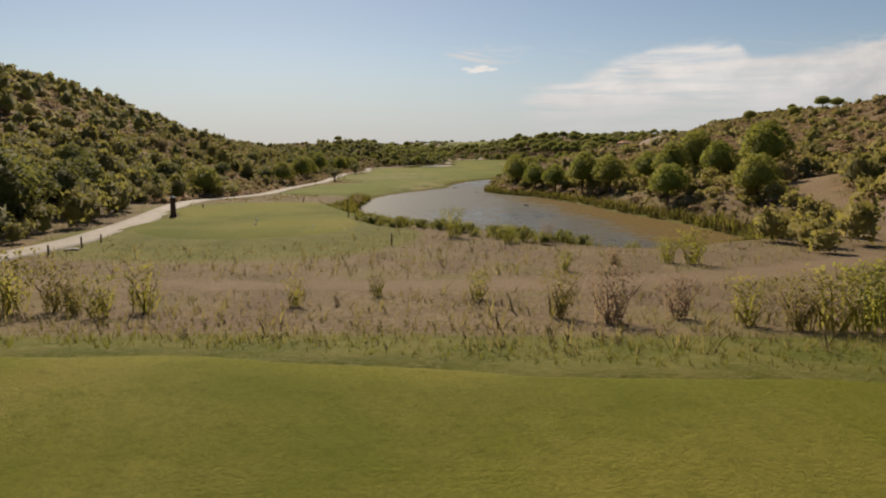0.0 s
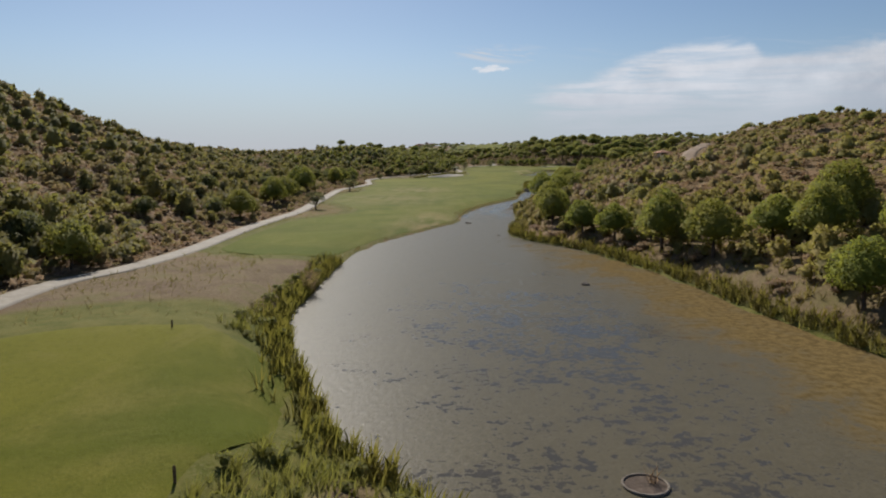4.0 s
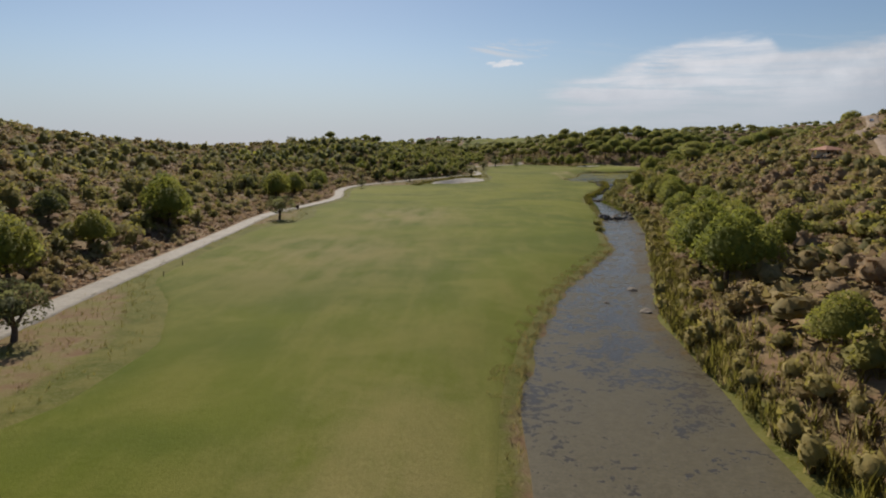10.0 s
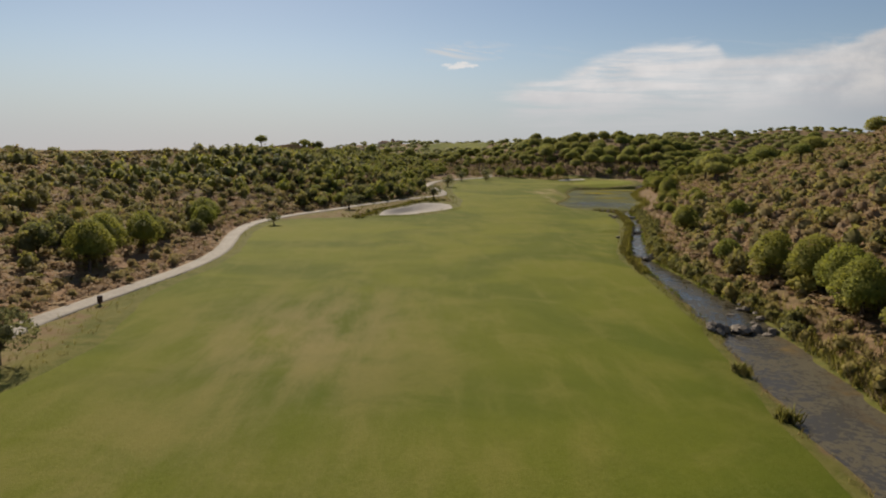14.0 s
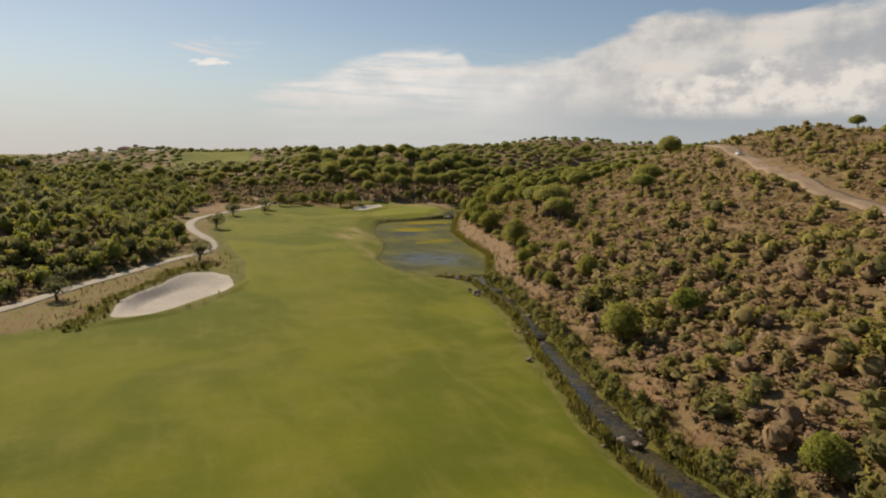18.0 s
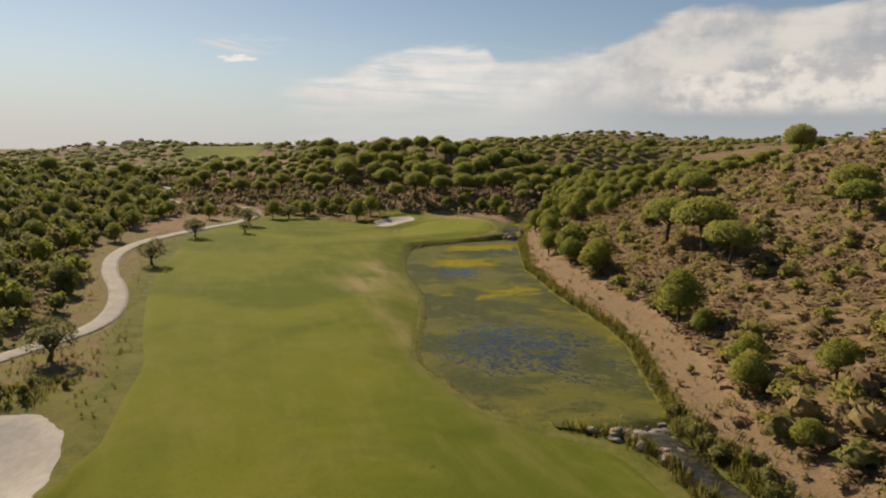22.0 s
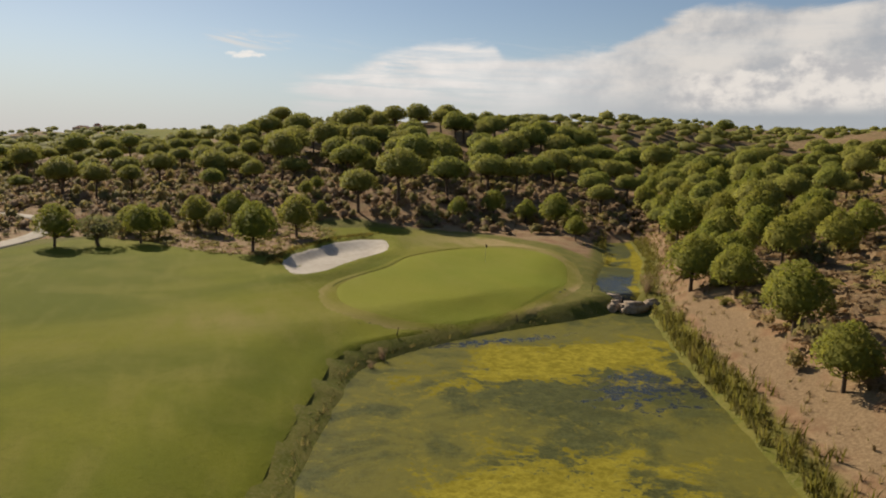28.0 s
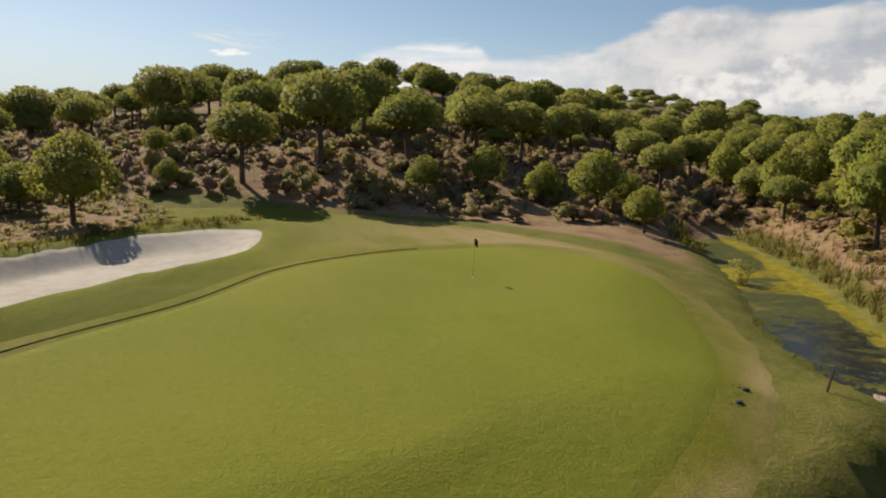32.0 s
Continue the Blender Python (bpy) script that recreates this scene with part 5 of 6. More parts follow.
scatter("bank_grass", grass_tufts, p, rng.uniform(0.2, 0.55, len(p)), STRAW, "dry grass fringe along the fairway bank", "grass")


def open_ground(x, y):
    return (water_side(x, y) > 0.8) & (outline(TEE_C, TEE_R, x, y) > 1.12) & (near_line(x, y, PATH_LINE) > 2.0) & (near_line(x, y, TRACK_LINE) > 1.6 + rng.uniform(0, 1.5, len(x))) & (y > near_edge(x) + 0.6) & (fairway_side(x, y) > 0.5)


p = random_points(60000, -45, 62, 15, 128, lambda x, y: open_ground(x, y) & (rng.uniform(0, 1, len(x)) < np.exp(-(y - 15) / 38)))
scatter("dry_grass", grass_tufts, p, rng.uniform(0.12, 0.4, len(p)) * np.where(rng.uniform(0, 1, len(p)) < 0.06, 2.2, 1.0), STRAW, "straw-coloured dry grass between the tees", "grass")
p = random_points(9000, -45, 45, 13, 20.5, lambda x, y: (y > near_edge(x) - 0.1) & (rng.uniform(0, 1, len(x)) < np.exp(-np.maximum(y - near_edge(x) - 2, 0) / 1.5)))
ROUGH = leaf_material("rough_grass_blades", (0.12, 0.14, 0.016), (0.22, 0.23, 0.03), (0.22, 0.19, 0.05))
scatter("rough_grass", grass_tufts, p, rng.uniform(0.1, 0.24, len(p)), ROUGH, "uncut green grass along the edge of the tee", "grass")


# ---- tall grass on the shores ----
tall_tufts = [tuft(np.random.RandomState(90 + i), 6, 0.05, 0.45) for i in range(6)]


def shore_meadow(x, y):
    past = x - WATER_R(y)
    return (past > 1) & (past < 15) & (near_line(x, y, TRACK_LINE) > 2) & (rng.uniform(0, 1, len(x)) < np.exp(-np.maximum(past - 4, 0) / 5) * (0.5 + 0.5 * (ripple(x, y, 12, 41) > -0.2)))


p = random_points(30000, 5, 75, 60, 432, shore_meadow)
scatter("shore_grass", tall_tufts, p, rng.uniform(0.4, 1.1, len(p)), REED, "tall yellowing grass on the lake shore", "grass")
p = random_points(26000, 45, 140, 432, 600, lambda x, y: (x - WATER_R(y) > 1) & (x - WATER_R(y) < 16) & (ripple(x, y, 9, 42) > 0.1 - 0.5 * (x - WATER_R(y) < 4)))
scatter("bank_straw", tall_tufts, p[::2], rng.uniform(0.25, 0.7, len(p[::2])), STRAW, "dry grass on the bare pond bank", "grass")
p = random_points(800, 45, 120, 410, 575, lambda x, y: (x - WATER_R(y) > 3) & (x - WATER_R(y) < 16) & (rng.uniform(0, 1, len(x)) < 0.5))
scatter("bank_bushes", dome_shrubs, p, rng.uniform(0.5, 1.7, len(p)), SCRUB, "small olive-green bushes on the pond bank", "bushes", rng.uniform(0.7, 1.1, len(p)))
p = random_points(110000, 36, 112, 434, 574, lambda x, y: ((y > 540) | (rng.uniform(0, 1, len(x)) < 0.5)) & (x < 0.5 * (WATER_L(y) + WATER_R(y))) & (water_side(x, y) > 0.05) & (water_side(x, y) < np.where((y > 530) & (x > 70) & (y < 555) & (x < 92), 2.2, 0.5)))
BANK = leaf_material("bank_grass_blades", (0.075, 0.085, 0.016), (0.14, 0.145, 0.026), (0.165, 0.145, 0.04), 0.4)
scatter("green_bank_grass", grass_tufts, p, rng.uniform(0.12, 0.28, len(p)), BANK, "thick long grass on the bank below the green", "grass")
p = np.vstack([shore(WATER_R, 1, 335, 432, 14, 1.4), shore(WATER_L, -1, 335, 432, 9, 0.7)])
scatter("stream_reeds", reed_tufts, p, rng.uniform(0.6, 1.6, len(p)), REED, "rank reeds crowding the stream", "reeds")

# ---- more growth round the green, the path and the stream ----
p = random_points(11000, -40, 150, 598, 700, lambda x, y: (fairway_side(x, y) > 4) & (water_side(x, y) > 3) & (near_line(x, y, PATH_LINE) > 2.6) & (outline(GREEN_C, GREEN_R, x, y) > 1.5))
floor = p[np.argsort(p[:, 1])]
scatter("wood_undergrowth", far_domes, floor[::3], rng.uniform(0.8, 2.6, len(floor[::3])), DRYLEAF, "reddish-brown dry undergrowth below the pines", "scrub", rng.uniform(0.4, 0.9, len(floor[::3])))
scatter("wood_bushes", far_domes, floor[1::5], rng.uniform(0.9, 2.8, len(floor[1::5])), SCRUB, "olive bushes below the pines", "bushes", rng.uniform(0.5, 0.95, len(floor[1::5])))
scatter("wood_grass", tall_tufts, floor[2::2], rng.uniform(0.4, 1.0, len(floor[2::2])), STRAW, "dry straw grass below the pines", "grass")
for x, y in apart(np.column_stack([rng.uniform(-75, 6, 500), rng.uniform(425, 625, 500)]), 6.5):
    d = FOOT_L(y) - x
    if 2 < d < 50 and rng.uniform() < 0.62 * math.exp(-d / 60):
        plant(BUSHY if rng.uniform() < 0.55 else HOLM, x, y, rng.uniform(3.0, 5.6), rng.uniform(0.7, 1.0))
p = random_points(26000, 22, 60, 300, 432, lambda x, y: (x < WATER_L(y) + 0.3) & (water_side(x, y) > -0.4) & (water_side(x, y) < 1.5))
WEED = leaf_material("stream_weed_leaves", (0.08, 0.13, 0.012), (0.15, 0.21, 0.025), (0.15, 0.15, 0.03))
scatter("stream_weeds", grass_tufts, p, rng.uniform(0.2, 0.5, len(p)), WEED, "lush green weeds along the stream", "weeds")

p = apart(random_points(2600, 22, 85, 36, 160, lambda x, y: (x - WATER_R(y) > 5) & (near_line(x, y, TRACK_LINE) > 3) & (x - WATER_R(y) < 38)), 2.6)
scatter("shore_bushes", dome_shrubs, p, rng.uniform(1.3, 3.8, len(p)), BROOM, "yellow-green bushes on the slope above the lake", "bushes", rng.uniform(0.7, 1.2, len(p)))
p = apart(random_points(1500, -62, -27, 22, 130, lambda x, y: (near_line(x, y, PATH_LINE) > 3.6) & (x < np.interp(y, PATH_LINE[:200, 1], PATH_LINE[:200, 0]))), 2.4)
scatter("path_thicket_bushes", dome_shrubs, p, rng.uniform(1.8, 4.6, len(p)), DARK, "dark thicket at the foot of the slope", "bushes", rng.uniform(0.8, 1.3, len(p)))

p = random_points(16000, -16, 26, 47, 132, lambda x, y: (water_side(x, y) > 0.3) & (water_side(x, y) < 10 - 4.5 * (y > 95)) & (x < WATER_L(np.maximum(y, 51)) + 4 * (y < 60)) & (outline(TEE_C, TEE_R, x, y) > 1.07) & (fairway_side(x, y) > 2))
scatter("lakeside_grass", [tuft(np.random.RandomState(270 + i), 13, 0.026, 0.6) for i in range(6)], p[::2], rng.uniform(0.35, 1.0, len(p[::2])), LUSH, "tall yellow-green grass between tee and lake", "grass")
p = apart(p, 2.1)
scatter("lakeside_bushes", fine_shrubs, p, rng.uniform(0.35, 0.85, len(p)), LUSH, "rounded yellow-green bushes between tee and lake", "bushes", rng.uniform(0.8, 1.3, len(p)))


def beside_path(x, y, lo, hi, uphill):
    d = near_line(x, y, PATH_LINE)
    left = x < np.interp(y, PATH_LINE[:480, 1], PATH_LINE[:480, 0])
    return (d > lo) & (d < hi) & (left == uphill)


p = random_points(120000, -60, 12, 90, 560, lambda x, y: beside_path(x, y, 2.1, 9, True))
scatter("verge_scrub", low_shrubs, p[:2600], rng.uniform(0.25, 0.95, 2600), DRYLEAF, "low brown scrub on the verge of the path", "scrub", rng.uniform(0.5, 1.0, 2600))
scatter("verge_bushes", dome_shrubs, p[2600:3100], rng.uniform(0.5, 2.2, 500), SCRUB, "low olive bushes on the verge of the path", "scrub", rng.uniform(0.6, 1.0, 500))
p = random_points(60000, -50, 40, 100, 600, lambda x, y: beside_path(x, y, 1.7, 14, False) & (fairway_side(x, y) > 0.6) & (water_side(x, y) > 8) & (outline(TEE_C, TEE_R, x, y) > 1.2) & (ellipse(BUNKERS[0], x, y) > 1.1))
scatter("path_rough", grass_tufts, p[:9000], rng.uniform(0.15, 0.5, len(p[:9000])), REED, "uncut rough grass between path and fairway", "grass")
p = shore(WATER_R, 1, 300, 432, 3, 1.2, 0.4)
scatter("stream_bushes", dome_shrubs, p, rng.uniform(0.7, 2.0, len(p)), DARK, "dark bushes leaning over the stream", "bushes")
p = random_points(24000, 26, 60, 318, 432, lambda x, y: (water_side(x, y) < 0) & (ripple(x, y, 7, 61) > -0.12))
scatter("stream_cress", grass_tufts, p, rng.uniform(0.45, 0.75, len(p)), WEED, "green weeds growing in the stream bed", "weeds")
rim = random_points(9000, -30, 16, 400, 462, lambda x, y: (ellipse(BUNKERS[0], x, y) > 1.02) & (ellipse(BUNKERS[0], x, y) < 1.45) & ((y - 429.2) * 0.427 - (x + 5) * 0.904 > 2) & (near_line(x, y, PATH_LINE) > 2))
scatter("bunker_rim_grass", tall_tufts, rim[:2600], rng.uniform(0.35, 0.95, len(rim[:2600])), BANK, "long grass over the lip of the bunker", "grass")
for x, y, w in ((29.5, 251, 6.0), (31.5, 262, 5.8), (36.5, 280, 5.6), (31.5, 244, 6.0), (36, 256, 5.4), (28.5, 234, 6.2), (38, 268, 5.4), (33, 233, 5.0), (26.5, 224, 5.2), (44, 290, 5.0), (47, 300, 5.2), (48, 312, 4.8)):
    plant(BUSHY, x, y, w, rng.uniform(0.8, 0.95))
p = apart(random_points(9000, 20, 110, 185, 425, lambda x, y: (x - WATER_R(y) > 7) & (x - WATER_R(y) < 48) & (rng.uniform(0, 1, len(x)) < np.clip(1.2 - (x - WATER_R(y)) / 45, 0, 1))), 2.7)
deal = rng.uniform(0, 1, len(p))
for name, lo, hi, mat, label in (("bank_thicket", 0.0, 0.45, SCRUB, "olive bushes crowding the slope above the stream"), ("brown_thicket", 0.45, 0.75, DRYLEAF, "brown withered bushes on the slope above the stream"), ("dark_bank_bushes", 0.75, 1.0, DARK, "dark green bushes on the slope above the stream")):
    q = p[(deal >= lo) & (deal < hi)]
    scatter(name, far_domes, q, rng.uniform(1.6, 4.2, len(q)), mat, label, "bushes", rng.uniform(0.6, 1.0, len(q)))
p = random_points(30000, 8, 50, 165, 340, lambda x, y: (x - WATER_R(y) > 0.2) & (x - WATER_R(y) < 5.5) & (ripple(x, y, 6, 81) > -0.1))
scatter("bank_reed_straw", tall_tufts, p[:5200], rng.uniform(0.5, 1.3, len(p[:5200])), STRAW, "dry brown reeds among the green ones", "reeds")
p = apart(p, 2.2)
scatter("bank_reed_bushes", far_domes, p, rng.uniform(0.8, 2.1, len(p)), BROOM, "soft yellow-green bushes among the reeds", "bushes", rng.uniform(0.7, 1.2, len(p)))
p = random_points(40000, -4, 24, 196, 262, lambda x, y: (x < WATER_L(y)) & (water_side(x, y) < 2.2) & (water_side(x, y) > 0) & (ripple(x, y, 4, 83) > 0.05))
scatter("trampled_straw", grass_tufts, p[:3400], rng.uniform(0.12, 0.36, len(p[:3400])), STRAW, "flattened straw heaped along the water's edge", "grass")
for x, y, w in ((23.6, 289.4, 0.75), (22.2, 279.6, 0.7), (25.0, 283.5, 0.5)):
    at = np.array([[x + dx, y + dy, ground(np.array(x + dx), np.array(y + dy))] for dx, dy in rng.uniform(-0.7, 0.7, (26, 2))], float)
    scatter("rush_clump", tall_tufts, at, rng.uniform(0.8, 1.7, len(at)) * w, DARK, "dark clump of rushes at the edge of the stream", "rushes")
CAP = plain_material("sprinkler_plastic", (0.015, 0.015, 0.014), (0.04, 0.04, 0.036), 8.0, 0.6)
for x, y in ((93.7, 560.9), (92.7, 560.1)):
    cap = part("sprinkler_cap", mesh_from("sprinkler_cap", np.array([[x + r * math.cos(a), y + r * math.sin(a), float(ground(np.array(x), np.array(y))) + h] for r, h in ((0.13, 0.06), (0.125, 0.13), (0.09, 0.15), (0.001, 0.145)) for a in np.linspace(0, 2 * math.pi, 16, endpoint=False)]), np.array([(16 * k + i, 16 * k + (i + 1) % 16, 16 * k + 16 + (i + 1) % 16, 16 * k + 16 + i) for k in range(3) for i in range(16)]), CAP))
    tagged(cap, "black plastic sprinkler cap set in the mown grass", "sprinkler", group="sprinklers by the green")
far_rim = random_points(9000, 56, 84, 568, 602, lambda x, y: (ellipse(BUNKERS[1], x, y) > 1.03) & (ellipse(BUNKERS[1], x, y) < 1.45) & (y > 577) & ((y - 583.7) * 0.54 - (x - 72.2) * 0.84 > 1.2))
verge = random_points(5000, 38, 78, 582, 620, lambda x, y: (outline(VERGE_C, VERGE_R, x, y) < 1.04) & (ellipse(BUNKERS[1], x, y) > 1.1))
scatter("verge_grass", tall_tufts, verge[::2], rng.uniform(0.2, 0.55, len(verge[::2])), STRAW, "dry uncut grass under the young pines", "grass")
scatter("verge_weeds", low_shrubs, verge[1::5], rng.uniform(0.3, 0.9, len(verge[1::5])), SCRUB, "low olive weeds under the young pines", "weeds", rng.uniform(0.4, 0.8, len(verge[1::5])))
scatter("far_bunker_grass", tall_tufts, far_rim, rng.uniform(0.25, 0.7, len(far_rim)), REED, "rough olive grass on the mound behind the bunker", "grass")
rim = apart(rim, 1.8)
scatter("bunker_rim_bushes", dome_shrubs, rim[::3], rng.uniform(0.6, 1.7, len(rim[::3])), DARK, "low bushes behind the bunker", "bushes")
p = random_points(9000, 5, 90, 62, 430, lambda x, y: (x - WATER_R(y) > 3) & (x - FOOT_R(y) < 9) & (near_line(x, y, TRACK_LINE) > 2.5))
scatter("shore_scrub", mid_shrubs, p[::4], rng.uniform(0.5, 1.4, len(p[::4])), DRYLEAF, "low brown scrub above the shore", "scrub", rng.uniform(0.5, 0.9, len(p[::4])))
scatter("shore_green_scrub", mid_shrubs, p[1::7], rng.uniform(0.4, 1.2, len(p[1::7])), SCRUB, "low olive scrub above the shore", "scrub", rng.uniform(0.5, 0.9, len(p[1::7])))
for x, y in apart(np.column_stack([rng.uniform(-70, 34, 400), rng.uniform(530, 672, 400)]), 5.6):
    at = np.array([x]), np.array([y])
    if x < np.interp(y, (530, 560, 600, 640, 672), (-6, 4, 26, 0, -4)) and loop_keep(*at)[0] and near_line(*at, PATH_LINE)[0] > 4.5 and rng.uniform() < 0.75:
        plant(BUSHY if rng.uniform() < 0.6 else HOLM, x, y, rng.uniform(3.6, 6.2), rng.uniform(0.7, 1.0))

# ---- stones, posts and other small things ----


def box(w, d, h, bevel=0.0, z=0.0, taper=1.0):
    """A bevelled box that stands on z; taper narrows its top."""
    bm = bmesh.new()
    bmesh.ops.create_cube(bm, size=1.0)
    for v in bm.verts:
        k = taper if v.co.z > 0 else 1.0
        v.co = Vector((v.co.x * w * k, v.co.y * d * k, (v.co.z + 0.5) * h + z))
    if bevel:
        bmesh.ops.bevel(bm, geom=bm.edges[:], offset=bevel, segments=2, affect="EDGES")
    return bm


def rod(r0, r1, h, z=0.0, seg=10):
    bm = bmesh.new()
    bmesh.ops.create_cone(bm, cap_ends=True, segments=seg, radius1=r0, radius2=r1, depth=h)
    bmesh.ops.translate(bm, verts=bm.verts, vec=(0, 0, z + h / 2))
    return bm


def to_mesh(name, bm, mat, shift=None):
    if shift is not None:
        bmesh.ops.transform(bm, matrix=shift, verts=bm.verts)
    me = bpy.data.meshes.new(name)
    bm.to_mesh(me)
    bm.free()
    me.materials.append(mat)
    return me


def rock_mesh(seed, flatness):
    """A broken, faceted stone about a metre across."""
    bm = bmesh.new()
    bmesh.ops.create_icosphere(bm, subdivisions=3, radius=0.5)
    r = random.Random(seed)
    for _ in range(9):
        nrm = Vector((r.uniform(-1, 1), r.uniform(-1, 1), r.uniform(-0.8, 1))).normalized()
        cut = r.uniform(0.27, 0.42)
        for v in bm.verts:
            over = v.co.dot(nrm) - cut
            if over > 0:
                v.co -= nrm * over
    for v in bm.verts:
        v.co += v.co.normalized() * 0.035 * noise.noise(v.co * 4 + Vector((seed, 0, 0)))
        v.co.z *= flatness
    return to_mesh("rock", bm, ROCK)


ROCKS = [rock_mesh(i, f) for i, f in enumerate((0.6, 0.5, 0.45, 0.7, 0.4, 0.55))]
SLABS = [rock_mesh(20 + i, f) for i, f in enumerate((0.36, 0.3, 0.38))]


def stone(x, y, size, z=None, meshes=ROCKS, label="grey weathered rock lying at the stream", group="rocks along the stream"):
    ob = new("rock", meshes[rng.randint(len(meshes))])
    floor = max(lie(x, y), float(water_level(y)) - 0.25) if z is None else z
    ob.matrix_basis = pose(x, y, floor + (0.06 if meshes is SLABS else 0.2) * size, rng.uniform(-10, 10), rng.uniform(-10, 10), rng.uniform(0, 360)) @ Matrix.Diagonal((size * rng.uniform(0.8, 1.3), size, size, 1))
    return tagged(ob, label, "rock", group)


for (cx, cy), (sx, sy), count, big in (((31.5, 303.2), (4.0, 0.9), 34, 1.5), ((34.5, 310.5), (2.2, 2.2), 16, 1.1), ((34.5, 350), (2.4, 1.6), 14, 1.0), ((43.2, 384), (1.8, 2.5), 14, 1.1), ((47.8, 414), (1.6, 2.2), 14, 1.0), ((53.5, 430.5), (2.6, 2.2), 22, 1.4)):
    for i in range(count):
        x, y = cx + rng.normal(0, sx * 0.6), cy + rng.normal(0, sy * 0.6)
        stone(x, y, big * rng.uniform(0.35, 1.0))
for i in range(64):
    y = rng.uniform(345, 431)
    left = rng.uniform() < 0.7
    stone((WATER_L(y) + rng.uniform(-0.5, 0.7)) if left else (WATER_R(y) + rng.uniform(-0.6, 0.6)), y, rng.uniform(0.35, 1.1))
for x, y, s in ((51.8, 431, 2.4), (54.5, 429.5, 2.0), (49.8, 428.5, 1.6), (54.2, 425.5, 1.6)):
    stone(x, y, s, None, SLABS, "flat pale slab of rock at the pond outlet", "slabs at the outlet")
for x, y, s in ((7.6, 157.8, 1.1), (3.2, 179, 1.2), (15.7, 228.5, 1.3), (14.7, 219, 1.4), (12, 222.5, 0.8), (15.4, 222, 0.7), (28.9, 277, 1.1), (36.8, 366, 1.2), (37.5, 375, 1.1), (60.5, 438, 0.9), (64, 441.5, 0.7), (2.8, 181, 0.7), (8.2, 159, 0.7), (13.8, 113.6, 1.3)):
    stone(x, y, s)
DAM = ((99.3, 559.8, 2.5, 2.0, 1.2, 1.1, -40, 6), (98.3, 557.6, 2.1, 1.2, 1.1, 1.3, -25, -8), (99.7, 556.2, 2.0, 3.2, 1.5, 1.5, 8, 5), (102.3, 556.6, 2.2, 1.6, 1.4, 1.4, -6, -6), (97.4, 557.0, 1.9, 1.1, 0.9, 1.3, 30, 12), (104.6, 558.2, 2.9, 1.2, 0.9, 0.7, 15, 5))
BOULDER = plain_material("pale_boulder", (0.22, 0.165, 0.115), (0.44, 0.36, 0.27), 1.6, 0.9, 0.9)


def boulder(x, y, z, w, d, h, turn, lean):
    """A squared block of the dam with chipped, uneven faces."""
    bm = bmesh.new()
    bmesh.ops.create_cube(bm, size=1.0)
    bmesh.ops.bevel(bm, geom=bm.edges[:], offset=0.17, segments=3, affect="EDGES")
    bmesh.ops.subdivide_edges(bm, edges=bm.edges[:], cuts=1, use_grid_fill=True)
    for v in bm.verts:
        q = v.co * 2.1 + Vector((x, y, z))
        v.co += v.co.normalized() * (0.2 * noise.noise(q) + 0.07 * noise.noise(q * 3.1))
        v.co = Vector((v.co.x * w, v.co.y * d, v.co.z * h))
    for face in bm.faces:
        face.smooth = True
    ob = new("boulder", to_mesh("boulder", bm, BOULDER))
    ob.matrix_basis = pose(x, y, z + 0.4 * h, lean, lean * 0.4, turn)
    tagged(ob, "pale squared boulder of the little dam by the green", "rock", "stones of the dam")


for row in DAM:
    boulder(*row)
# tumbled blocks where the pond spills into the stream
for x, y, w, d, h, turn, lean in ((50.0, 431.2, 1.6, 1.1, 0.6, 20, 6), (52.2, 430.2, 2.6, 1.5, 0.7, -12, 9), (50.2, 429.0, 1.4, 1.1, 0.6, 45, -8), (51.6, 427.6, 1.7, 1.2, 0.6, 10, 12), (53.6, 428.2, 1.2, 0.9, 0.7, -30, 5), (50.8, 426.2, 1.1, 0.9, 0.5, 65, -6), (52.6, 425.4, 1.3, 0.9, 0.6, 0, 8), (51.4, 423.4, 1.5, 1.0, 0.5, 35, 4), (53.9, 430.9, 1.0, 0.8, 0.6, 15, -5), (48.6, 430.4, 0.9, 0.7, 0.4, 50, 5)):
    boulder(x, y, float(ground(np.array(x), np.array(y))) + 0.3 * h, w, d, h, turn, lean)

WOOD = plain_material("weathered_wood", (0.09, 0.06, 0.04), (0.18, 0.125, 0.085), 8.0, 0.9, 0.5)
WHITE = plain_material("white_paint", (0.72, 0.71, 0.68), (0.82, 0.81, 0.78), 4.0, 0.6, 0.1)
BROWN = plain_material("brown_stained_wood", (0.055, 0.03, 0.022), (0.10, 0.055, 0.038), 6.0, 0.75, 0.4)
BLACK = plain_material("dark_cloth", (0.02, 0.018, 0.025), (0.05, 0.04, 0.05), 5.0, 0.8, 0.3)
TILE = plain_material("terracotta_roof", (0.36, 0.17, 0.10), (0.48, 0.26, 0.17), 3.0, 0.85, 0.5)
STUCCO = plain_material("cream_stucco", (0.55, 0.48, 0.38), (0.66, 0.59, 0.48), 2.0, 0.9, 0.2)
GLASS = plain_material("dark_window_glass", (0.02, 0.025, 0.03), (0.04, 0.045, 0.05), 1.0, 0.08, 0.0, 0.5)
RUBBER = plain_material("black_rubber", (0.02, 0.02, 0.02), (0.04, 0.04, 0.04), 6.0, 0.8, 0.2)
CARPAINT = plain_material("white_car_paint", (0.75, 0.75, 0.74), (0.80, 0.80, 0.79), 1.0, 0.25, 0.0, 0.5)
